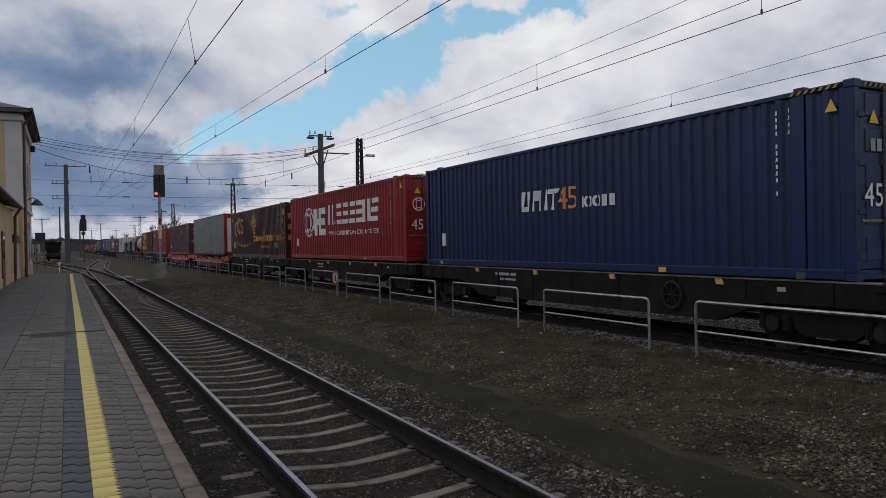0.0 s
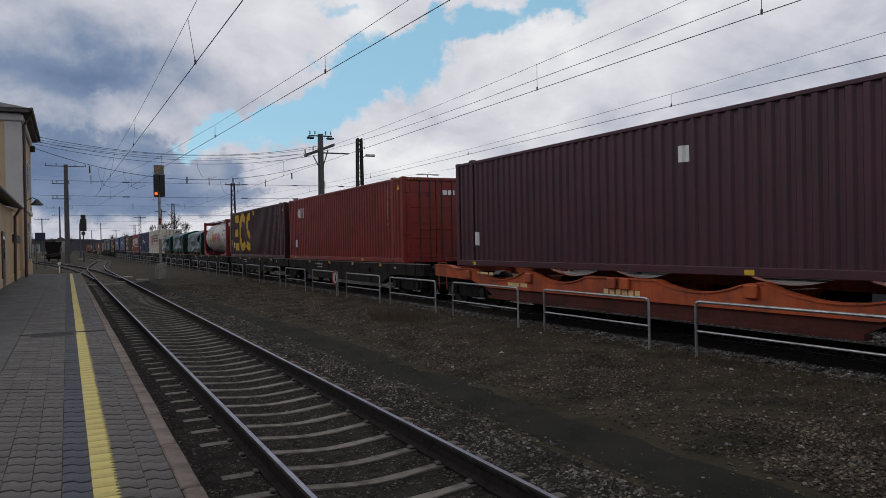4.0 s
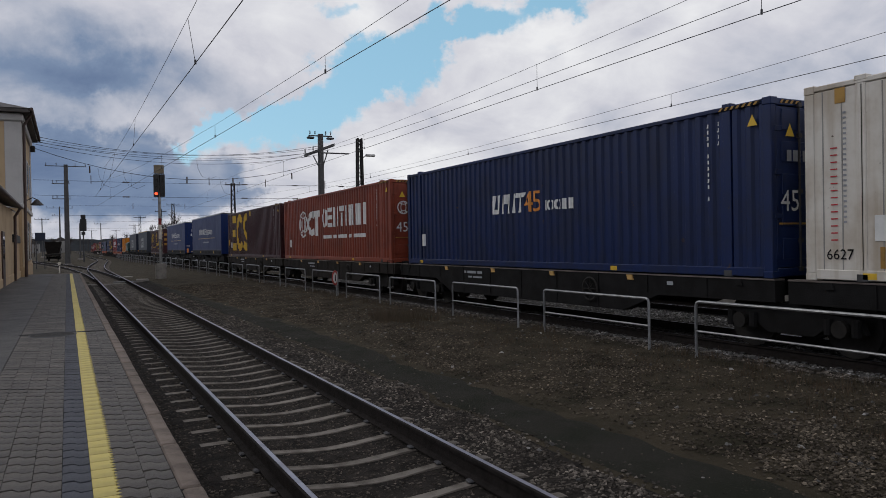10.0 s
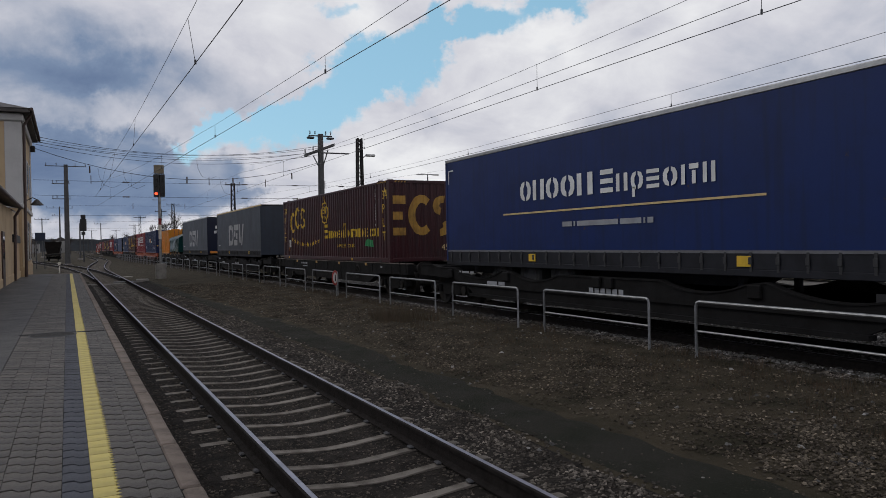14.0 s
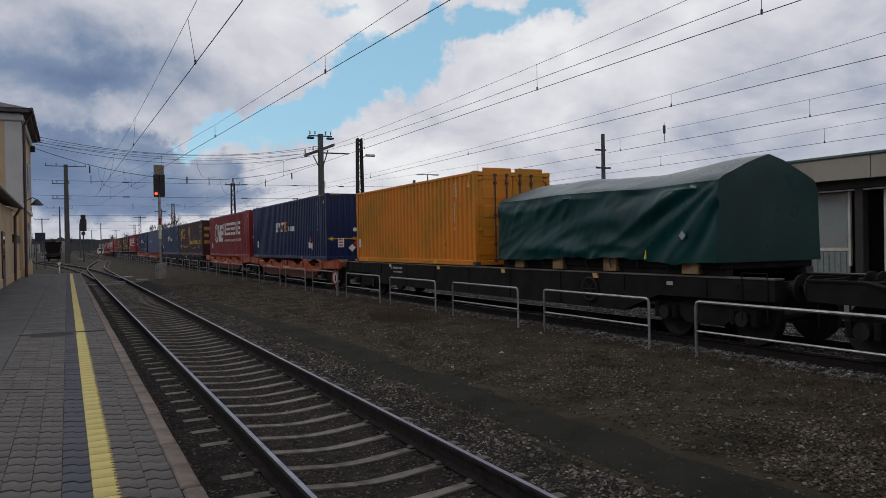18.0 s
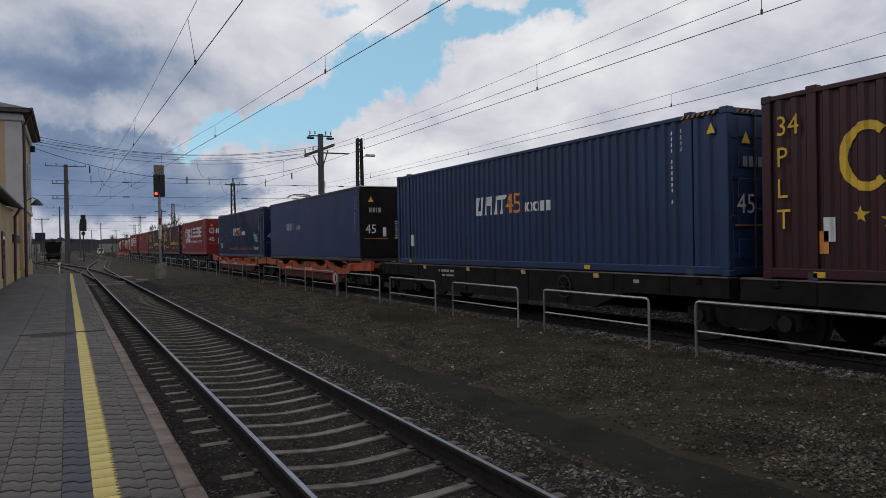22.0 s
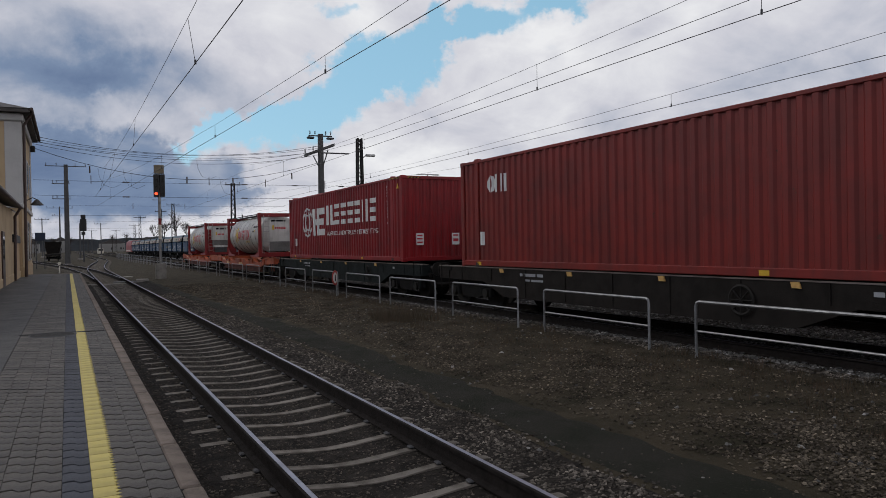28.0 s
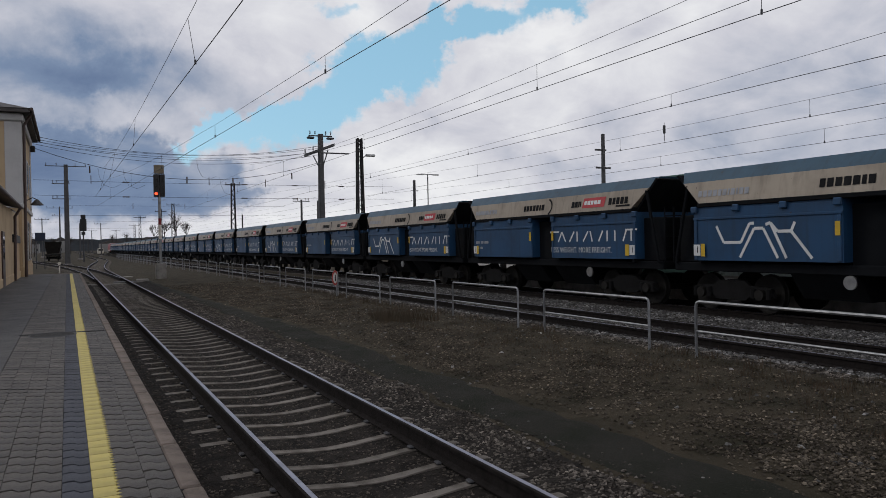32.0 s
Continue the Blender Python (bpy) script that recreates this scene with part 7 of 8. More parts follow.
    for z in (1.47,):
        mark("number", [], lambda u, d, z: F(u, d - 0.034, z), I_BLACK, t, "", False, [("1", 0.17, 0.95, z, 1.0), ("1", 0.17, 9.97, z, 1.0)])
    mark("grey_name_bars", bars(1.0, 2.88, 0.16, (0.12, 0.12, 0.12, 0.12, 0.10, 0.12, 0.05, 0.12, 0.05, 0.12, 0.12), 0.04), slope_side, I_GREY, t)
    mark("dark_name_bars", bars(4.4, 2.88, 0.19, (0.13, 0.15, 0.15, 0.16, 0.15, 0.10, 0.15), 0.04) + band(5.75, 2.97, 0.35, 0.30, 0.06, -60, 70, 10), slope_side, I_BLACK, t)
    mark("red_name_block", [slab(7.7, 8.75, 2.84, 3.14, 0.06)], slope_side, I_RED, t, "red name block")
    mark("dark_name_bars", bars(7.15, 2.88, 0.18, (0.14, 0.14, 0.06, 0.05), 0.03) + bars(8.95, 2.88, 0.20, (0.14, 0.12, 0.14, 0.14, 0.14), 0.04) + bars(9.3, 2.80, 0.05, (0.6,), 0.04), slope_side, I_BLACK, t)
    mark("white_bars", bars(7.8, 2.93, 0.12, (0.12, 0.14, 0.12, 0.14, 0.14), 0.03), lambda u, d, z: slope_side(u, d - 0.004, z), I_WHITE, t)
    return t


def locomotive():
    t = thing("locomotive", pose(0, 0, 0), "red electric locomotive with a raised roof current collector", "locomotive")
    C = paint("locomotive_red_paint", (0.32, 0.03, 0.03), 0.35)
    L = 18.6
    prof = [(-1.48, 0.95), (-1.48, 2.5), (-1.30, 3.55), (-0.8, 3.8), (0.8, 3.8), (1.30, 3.55), (1.48, 2.5), (1.48, 0.95)]
    part("body", Shape().prism(prof, "y", -L / 2 + 1.1, L / 2 - 1.1), C, t)
    for sy in (-1, 1):
        e = Shape()
        y0, y1 = sy * (L / 2 - 1.1), sy * (L / 2)
        m = len(prof)
        e.v = [(x, y0, z) for x, z in prof] + [(x * 0.88, y1 - sy * 0.75 * max(0, (z - 1.9) / 1.9), z * 0.99) for x, z in prof]
        e.f = [tuple(range(m)), tuple(range(m, 2 * m))] + [(i, (i + 1) % m, m + (i + 1) % m, m + i) for i in range(m)]
        part("cab", e, C, t)
        part("windscreen", Shape().box(-1.0, 1.0, min(y1 - sy * 0.55, y1 - sy * 0.20), max(y1 - sy * 0.55, y1 - sy * 0.20), 2.35, 3.05, 0.02), M_BLACK, t)
        buffers(t, y1, sy, M_WAGON)
        bogie(t, sy * (L / 2 - 4.0), M_WAGON)
    part("roof", Shape().box(-0.95, 0.95, -L / 2 + 1.6, L / 2 - 1.6, 3.78, 3.95, 0.05), M_ALU, t, "grey roof")
    part("side_stripe", Shape().box(-1.50, -1.485, -L / 2 + 1.5, L / 2 - 1.5, 1.1, 1.45), C_WHITE, t)
    arm = Shape().cyl((0, -4.2, 4.05), (0, -6.3, 5.26), 0.05, 8)
    for x in (-0.28, 0.28):
        arm.cyl((x * 0.3, -6.3, 5.26), (x, -3.25, 5.58), 0.03, 8)
    panto = part("pantograph", arm, M_STEEL_DARK, t, "raised current collector")
    head = Shape()
    for y in (-3.4, -3.05):
        head.tube([(-0.95, y, 5.45), (-0.72, y, 5.60), (-0.5, y, 5.66), (0.5, y, 5.66), (0.72, y, 5.60), (0.95, y, 5.45)], 0.032, 6)
    part("collector_head", head, M_STEEL_DARK, panto)
    part("base_frame", Shape().box(-0.6, 0.6, -6.3, -4.6, 3.98, 4.06, 0.02), M_STEEL_DARK, panto)
    return t


def build_ore_train():
    first = [hopper(0), hopper(1)]
    n = 25
    used = [False, False]
    gap0 = ORE_GAP_AT_END - ORE_V * CLIP     # the same gap at the clip's start
    for i in range(-2, n):
        k = (i + 1) % 2
        y = gap0 + ORE_L * (i + 0.5)
        if used[k]:
            t = copy_thing(first[k], pose(ORE_X, y, 0))
        else:
            t, used[k] = first[k], True
        MOVING.append((t, ORE_X, y, 0.0, 1))
    t = locomotive()
    MOVING.append((t, ORE_X, gap0 + ORE_L * n + 9.6, 0.0, 1))


build_ore_train()


# ---- station building beside the platform ----
M_YELLOW_WALL = material("ochre_yellow_render", (0.43, 0.315, 0.19), 0.9, 0, (0.31, 0.225, 0.135), 0.8, 0.6, 0.15, 60.0)
M_WHITE_WALL = material("greyish_white_render", (0.44, 0.43, 0.42), 0.9, 0, (0.32, 0.31, 0.30), 0.8, 0.6, 0.15, 60.0)
M_ROOF = material("dark_roof_sheet", (0.050, 0.042, 0.040), 0.6, 0.0, (0.030, 0.026, 0.025), 2.0, 0.6)
M_BROWN = material("dark_brown_metal", (0.060, 0.034, 0.028), 0.55, 0.0, (0.030, 0.018, 0.015), 3.0, 0.5)
M_GLASS_DARK = glass_material("dark_window_glass", (0.10, 0.12, 0.13))


def build_station():
    st = thing("station_building", pose(0, 0, 0), "yellow rendered station house with white corners and dark roof", "building", "", "")
    x0, x1, y0, y1, z0, z1 = -13.0, -2.12, 45.5, 57.2, -0.3, 9.3
    part("wall", Shape().box(x0, x1, y0, y1, z0, z1), M_YELLOW_WALL, st, "ochre rendered wall")
    part("plinth", Shape().box(x0 - 0.05, x1 + 0.04, y0 - 0.05, y1 + 0.05, z0, 0.95, 0.02), M_YELLOW_WALL, st)
    for ya, yb in ((y0 - 0.04, y0 + 1.1), (y1 - 1.1, y1 + 0.04)):
        part("corner_pilaster", Shape().box(x1 - 0.74, x1 + 0.05, ya, yb, 4.35, z1 - 0.55, 0.02), M_WHITE_WALL, st, "greyish white corner band")
    part("string_course", Shape().box(x0, x1 + 0.10, y0 - 0.09, y1 + 0.09, 4.12, 4.36, 0.03), M_WHITE_WALL, st)
    part("cornice", Shape().box(x0, x1 + 0.16, y0 - 0.15, y1 + 0.15, z1 - 0.55, z1 - 0.12, 0.06), M_WHITE_WALL, st)
    part("eaves", Shape().box(x0, x1 + 0.48, y0 - 0.48, y1 + 0.48, z1 - 0.12, z1 + 0.10, 0.02), M_ROOF, st)
    ridge = (x0 + x1) / 2
    ex0, ex1, ey0, ey1 = x0 - 0.5, x1 + 0.52, y0 - 0.52, y1 + 0.52
    part("roof", Shape().add([(ex0, ey0, z1 + 0.1), (ex1, ey0, z1 + 0.1), (ex1, ey1, z1 + 0.1), (ex0, ey1, z1 + 0.1), (ridge, y0 + 4.5, z1 + 1.9), (ridge, y1 - 4.5, z1 + 1.9)],
                             [(0, 1, 4), (1, 2, 5, 4), (2, 3, 5), (3, 0, 4, 5), (0, 3, 2, 1)]), M_ROOF, st, "dark low hipped roof")
    part("gutter", Shape().cyl((ex1 + 0.05, ey0, z1 + 0.06), (ex1 + 0.05, ey1, z1 + 0.06), 0.09, 10), M_BROWN, st)
    part("downpipe", Shape().tube([(ex1 + 0.03, y0 + 0.4, z1 - 0.02), (x1 + 0.16, y0 + 0.4, z1 - 0.7), (x1 + 0.13, y0 + 0.4, 0.2)], 0.075, 8), M_BROWN, st)
    part("chimney", Shape().box(-5.6, -4.9, 47.5, 48.3, z1 + 0.4, z1 + 2.0, 0.02), M_CONCRETE, st)
    part("aerial", Shape().cyl((-4.05, 46.2, z1 + 0.3), (-4.05, 46.2, z1 + 1.9), 0.03, 6), M_STEEL_DARK, st)
    for yy in (48.6, 51.6, 54.6):
        for zz, h in ((1.3, 2.2), (5.3, 1.9)):
            w = part("window", Shape().box(x1 + 0.0, x1 + 0.05, yy - 0.65, yy + 0.65, zz - 0.1, zz + h + 0.1, 0.015), M_WHITE_WALL, st, "white framed window")
            part("pane", Shape().box(x1 + 0.045, x1 + 0.056, yy - 0.52, yy - 0.03, zz, zz + h), M_GLASS_DARK, w)
            part("pane", Shape().box(x1 + 0.045, x1 + 0.056, yy + 0.03, yy + 0.52, zz, zz + h), M_GLASS_DARK, w)
    lamp = part("wall_lamp", Shape().tube([(x1, 50.0, 4.75), (x1 + 0.35, 50.0, 4.95), (x1 + 0.58, 50.0, 4.85)], 0.025, 6), M_STEEL_DARK, st, "curved wall lamp with wide shade")
    part("shade", Shape().lathe([(0.03, 4.86), (0.12, 4.80), (0.36, 4.52), (0.34, 4.50), (0.03, 4.60)], 18, "z", (x1 + 0.58, 50.0, 0.0)), M_STEEL_DARK, lamp)
    part("speaker", Shape().box(x1, x1 + 0.35, 56.2, 56.6, 8.4, 8.8, 0.05), M_BLACK, st)
    # lower wing with a lean-to roof
    wing = thing("station_annex", pose(0, 0, 0), "low ochre annex with brown lean-to roof and gutter", "building")
    part("wall", Shape().box(-9.0, -2.28, 20.0, 45.5, -0.3, 3.72), M_YELLOW_WALL, wing)
    part("plinth", Shape().box(-9.0, -2.24, 20.0, 45.48, -0.3, 0.75, 0.02), M_YELLOW_WALL, wing)
    part("roof", Shape().prism([(-9.0, 5.6), (-1.98, 3.98), (-1.98, 3.84), (-9.0, 5.46)], "y", 19.5, 40.6), M_ROOF, wing, "dark lean-to roof")
    part("gutter", Shape().cyl((-1.92, 19.5, 3.88), (-1.92, 40.7, 3.88), 0.085, 10), M_BROWN, wing)
    part("downpipe", Shape().tube([(-1.92, 40.2, 3.85), (-2.16, 40.2, 3.45), (-2.2, 40.2, 0.4)], 0.065, 8), M_BROWN, wing, "brown downpipe")
    part("roof", Shape().box(-9.0, -2.28, 40.6, 45.48, 3.72, 3.80), M_ROOF, wing)
    part("sign", Shape().box(-2.28, -2.20, 39.9, 45.2, 2.22, 2.60, 0.01), M_BLACK, wing, "small dark notice plate")
    for yy in (24.0, 29.0, 34.0):
        d = part("door_leaf", Shape().box(-2.28, -2.23, yy - 0.6, yy + 0.6, 0.4, 2.6, 0.01), M_BROWN, wing)
        part("pane", Shape().box(-2.236, -2.222, yy - 0.4, yy + 0.4, 1.5, 2.4), M_GLASS_DARK, d)


build_station()


# ---- masts ----
def insulator(parent, p, h=0.34):
    x, y, z = p
    s = Shape().cyl((x, y, z), (x, y, z + h), 0.018, 6)
    for k in range(4):
        s.cyl((x, y, z + h * (0.25 + 0.18 * k)), (x, y, z + h * (0.32 + 0.18 * k)), 0.065, 8)
    part("insulator", s, M_CERAMIC, parent)


def pole_mast(x, y, h, r=0.18, arms=(), label="grey tapered steel mast with cross arms", top=None):
    t = thing("catenary_mast", pose(x, y, -0.3), label, "mast", "masts of the overhead line")
    h += 0.3
    shaft = Shape()
    for w, z in ((r, 0.0), (r * 0.70, h)):
        shaft.v += [(w * c, w * d, z) for c, d in ((-1, -0.7), (-0.7, -1), (0.7, -1), (1, -0.7), (1, 0.7), (0.7, 1), (-0.7, 1), (-1, 0.7))]
    shaft.f = [(i, (i + 1) % 8, 8 + (i + 1) % 8, 8 + i) for i in range(8)] + [tuple(range(8))[::-1], tuple(range(8, 16))]
    part("pole", shaft, M_MAST, t)
    part("footing", Shape().box(-0.5, 0.5, -0.5, 0.5, -0.1, 0.35, 0.05), M_CONCRETE, t)
    for z, a, b in arms:
        arm = part("cross_arm", Shape().box(a, b, -0.06, 0.06, z + 0.3 - 0.045, z + 0.3 + 0.045, 0.01), M_MAST, t)
        for k in (a + 0.1, a + (b - a) * 0.27, a + (b - a) * 0.73, b - 0.1):
            if b - a > 1.2:
                insulator(arm, (k, 0, z + 0.36))
    return t


def lattice_mast(x, y, h, w=0.46, label="dark lattice steel mast", arms=(), lamp=False):
    t = thing("lattice_mast", pose(x, y, -0.3), label, "mast", "masts of the overhead line")
    h += 0.3
    def half(z):
        return w / 2 * (1 - 0.45 * z / h)
    for sx in (-1, 1):
        for sy in (-1, 1):
            s = Shape()
            a, b = half(0), half(h)
            s.add([(sx * a - 0.050, sy * a - 0.050, 0), (sx * a + 0.050, sy * a - 0.050, 0), (sx * a + 0.050, sy * a + 0.050, 0), (sx * a - 0.050, sy * a + 0.050, 0),
                   (sx * b - 0.050, sy * b - 0.050, h), (sx * b + 0.050, sy * b - 0.050, h), (sx * b + 0.050, sy * b + 0.050, h), (sx * b - 0.050, sy * b + 0.050, h)],
                  [(0, 3, 2, 1), (4, 5, 6, 7), (0, 1, 5, 4), (1, 2, 6, 5), (2, 3, 7, 6), (3, 0, 4, 7)])
            part("leg", s, M_LATTICE, t)
    s = Shape()
    n = max(6, int(h / 0.55))
    for i in range(n):
        za, zb = h * i / n, h * (i + 1) / n
        a, b = half(za), half(zb)
        f = 1 if i % 2 else -1
        for sy in (-1, 1):
            s.cyl((-f * a, sy * a, za), (f * b, sy * b, zb), 0.034, 4, None, False)
            s.cyl((sy * a, -f * a, za), (sy * b, f * b, zb), 0.034, 4, None, False)
    part("lacing", s, M_LATTICE, t)
    part("footing", Shape().box(-0.5, 0.5, -0.5, 0.5, -0.1, 0.35, 0.05), M_CONCRETE, t)
    for z, a, b in arms:
        arm = part("cross_arm", Shape().box(a, b, -0.05, 0.05, z + 0.25, z + 0.36, 0.01), M_LATTICE, t)
        for k in (a + 0.1, b - 0.1):
            insulator(arm, (k, 0, z + 0.36), 0.3)
    if lamp:
        part("lamp_arm", Shape().tube([(0.1, 0, h - 1.4), (0.5, 0, h - 1.15)], 0.03, 6), M_LATTICE, t)
        part("lamp_head", Shape().box(0.45, 1.15, -0.12, 0.12, h - 1.22, h - 1.05, 0.05), M_ALU, t)
    return t


def build_masts():
    pole_mast(0.05, 104.0, 12.5, 0.33, ((12.3, -2.3, 2.3), (10.1, -1.6, 0.4), (8.2, -1.6, 0.5)), "tall grey mast with a topmost cross arm and insulators")
    big = pole_mast(18.0, 56.3, 10.6, 0.26, ((10.45, -0.95, 0.95),), "stout dark mast with slanting cross arms")
    part("slanting_arm", Shape().prism([(-1.32, 9.02), (1.12, 9.98), (1.12, 10.22), (-1.32, 9.26)], "y", -0.14, 0.14), M_MAST, big)
    part("long_arm", Shape().box(0.2, 2.35, -0.05, 0.05, 9.38, 9.48, 0.01), M_MAST, big)
    for k in (-0.8, 0.8):
        part("lamp_head", Shape().box(k - 0.28, k + 0.28, -0.16, 0.16, 10.50, 10.66, 0.04), M_STEEL_DARK, big)
    for k in (-1, 1):
        part("brace", Shape().cyl((0.62 * k, 0, 9.45 + 0.25 * k), (0.15 * k, 0, 8.3), 0.045, 6), M_MAST, big)
    for k in (-1.25, -0.6):
        insulator(big, (k, 0, 9.26 + 0.393 * (k + 1.32)), 0.40)
    lattice_mast(18.0, 47.7, 9.1, 0.50, "dark lattice mast with a lamp on a short arm", (), True)
    lattice_mast(18.0, 91.0, 9.5, 0.62, arms=((9.3, -0.9, 0.9),))
    lattice_mast(18.0, 147.5, 10.2, 0.70, arms=((9.9, -1.2, 1.2),))
    lattice_mast(18.0, 168.0, 10.1, 0.60, arms=((9.6, -1.2, 1.2),))
    lattice_mast(18.0, 219.0, 10.6, 0.75, arms=((10.3, -1.6, 1.6),))
    lattice_mast(22.0, 290.0, 10.6, 0.8, arms=((10.2, -1.8, 1.8),))
    lattice_mast(20.0, 370.0, 10.5, 0.9, arms=((10.1, -2.0, 2.0),))
    m = pole_mast(27.0, 32.9, 7.8, 0.12, ((6.9, -0.55, 0.2), (5.9, -0.5, 0.5)), "slim grey mast with short brackets")
    pole_mast(40.0, 86.3, 10.0, 0.20, ((8.6, -0.5, 0.5),), "slim dark mast with a bracket")
    pole_mast(25.0, 86.0, 7.3, 0.14, ((7.1, -1.0, 1.0),), "slim mast with a flat top arm")
    pole_mast(22.0, 105.0, 6.3, 0.12, (), "plain thin dark steel pole")
    pole_mast(22.0, 70.0, 6.2, 0.12, (), "plain thin dark steel pole")
    pole_mast(-1.3, 181.0, 11.2, 0.18, ((10.9, -2.6, 2.6), (9.2, -1.5, 0.5)), "distant grey mast with cross arms")
    pole_mast(2.3, 161.0, 7.0, 0.16, (), "plain distant dark steel pole")
    pole_mast(9.0, 240.0, 9.5, 0.16, ((9.2, -1.8, 1.8),), "distant grey mast with a cross arm")
    pole_mast(9.0, 330.0, 9.5, 0.18, ((9.2, -1.8, 1.8),), "distant grey mast with a cross arm")
    pole_mast(-6.0, 230.0, 10.5, 0.16, ((10.2, -1.8, 1.8),), "distant grey mast with a cross arm")
    # twin-headed lamp
    t = thing("yard_lamp", pose(40.0, 82.3, -0.3), "tall thin yard lamp with two flat heads", "lamp post")
    part("pole", Shape().cyl((0, 0, 0), (0, 0, 10.7), 0.07, 8), M_STEEL_DARK, t)
    part("cross_arm", Shape().box(-1.3, 1.3, -0.04, 0.04, 10.62, 10.70), M_STEEL_DARK, t)
    for k in (-1, 1):
        part("lamp_head", Shape().box(min(0.6 * k, 1.5 * k), max(0.6 * k, 1.5 * k), -0.14, 0.14, 10.55, 10.68, 0.03), M_ALU, t)


build_masts()


# ---- overhead wires ----
def line_pts(y0, y1, step, fx, fz):
    n = max(2, int((y1 - y0) / step) + 1)
    return [(fx(y0 + (y1 - y0) * i / (n - 1)), y0 + (y1 - y0) * i / (n - 1), fz(y0 + (y1 - y0) * i / (n - 1))) for i in range(n)]


def overhead(fx_c, fx_m, zc, zm, curve, low, span, y0, y1, drops, label, rc=0.0085, rm=0.0055, lean=0.0):
    t = thing("overhead_line", pose(0, 0, 0), label, "overhead wire", "overhead wires")
    def fz(y):
        d = (y - low + span / 2) % span - span / 2
        return zm + curve * d * d
    part("contact_wire", Shape().tube(line_pts(y0, y1, 30, fx_c, lambda y: zc), rc, 5), M_WIRE, t)
    part("carrier_wire", Shape().tube(line_pts(y0, y1, span / 12, fx_m, fz), rm, 5), M_WIRE, t)
    for y in drops:
        q = y + lean
        part("dropper", Shape().cyl((fx_c(y), y, zc), (fx_m(q), q, fz(q)), 0.006, 5).cyl((fx_c(y), y, zc - 0.02), (fx_c(y), y, zc + 0.07), 0.022, 6), M_WIRE, t)
    return t


def build_wires():
    overhead(lambda y: 2.54 - 0.0127 * y, lambda y: 2.3, 5.50, 6.52, 0.0007, 21.0, 72.0, -12, 57, (2.5, 15.3, 28.4, 41.0, 50.0), "contact and carrier wire over the near track", lean=0.55)
    overhead(lambda y: 5.85 - 0.0486 * y, lambda y: 5.85 - 0.0486 * y, 5.60, 5.97, 0.0006, 18.0, 110.0, -12, 72, (4.0, 15.5, 26.0, 37.0, 48.0, 60.0), "wire pair that slants over to the near track")
    overhead(lambda y: 11.2, lambda y: 11.2, 5.86, 6.45, 0.00085, 25.5, 62.0, -50, 480, (9.2, 16.3, 29.1, 42.0, 55.0, 68.0), "contact and carrier wire over the through track")
    overhead(lambda y: ORE_X, lambda y: ORE_X, 5.70, 5.90, 0.00054, 33.0, 66.0, -50, 480, (2.0, 16.1, 28.3, 40.0, 52.0), "contact and carrier wire over the far track")
    overhead(lambda y: 20.6, lambda y: 20.6, 5.55, 6.06, 0.0006, 21.0, 64.0, -40, 400, (4.0, 15.2, 24.0, 36.0, 50.0), "contact and carrier wire over a yard track")
    overhead(lambda y: 25.2, lambda y: 25.2, 5.32, 5.75, 0.0006, 30.0, 64.0, -40, 400, (18.0, 26.5, 40.0, 55.0), "contact and carrier wire over another yard track")
    t = thing("feeder_cable", pose(0, 0, 0), "single thin feeder cable above the through track", "cable")
    part("cable", Shape().tube(line_pts(-40, 56, 4, lambda y: 11.2 + 0.03 * max(0, y - 16), lambda y: 6.14 + 0.0011 * (y - 15) ** 2), 0.007, 5), M_WIRE, t)
    t = thing("wire_weight", pose(20.6, 21.45, 5.60), "small dark weight hung on a wire", "insulator")
    part("rod", Shape().cyl((0, 0, 0), (0, 0, 0.72), 0.012, 6), M_WIRE, t)
    part("body", Shape().box(-0.05, 0.05, -0.04, 0.04, 0.30, 0.62, 0.02), M_STEEL_DARK, t)
    # cross spans from the station to the stout mast, and farther on
    def span(label, pts, r, y, hang=(), inline=()):
        t = thing("cross_span", pose(0, 0, 0), label, "cable", "cross spans")
        part("cable", Shape().tube([(x, y, z) for x, z in pts], r, 5), M_WIRE, t)
        for x, z, h in hang:
            i = part("insulator", Shape().cyl((x, y, z - h), (x, y, z), 0.05, 6), M_CERAMIC, t)
        for x, z in inline:
            rod = Shape().cyl((x - 0.42, y, z), (x + 0.42, y, z), 0.05, 6)
            for k in range(5):
                rod.cyl((x - 0.30 + 0.14 * k, y, z), (x - 0.24 + 0.14 * k, y, z), 0.095, 8)
            part("insulator", rod, M_CERAMIC, t, "brown rod insulator in the line of the cable")
        return t
    def sag(a, b, low, n=14):
        (xa, za), (xb, zb) = a, b
        return [(xa + (xb - xa) * i / n, za + (zb - za) * i / n - 4 * low * (i / n) * (1 - i / n)) for i in range(n + 1)]
    y = 56.5
    span("upper sagging cross-span cable", sag((-1.9, 9.5), (18.0, 9.7), 1.0), 0.016, y)
    span("upper sagging cross-span cable", sag((-1.9, 9.2), (18.0, 9.3), 1.0), 0.014, y + 0.2)
    span("upper sagging cross-span cable", sag((-1.9, 8.95), (18.0, 9.0), 1.05), 0.014, y - 0.2)
    span("upper sagging cross-span cable", sag((-1.9, 9.35), (18.0, 9.55), 0.85), 0.012, y + 0.4)
    span("upper sagging cross-span cable", sag((-1.9, 9.08), (18.0, 9.2), 0.8), 0.012, y - 0.4)
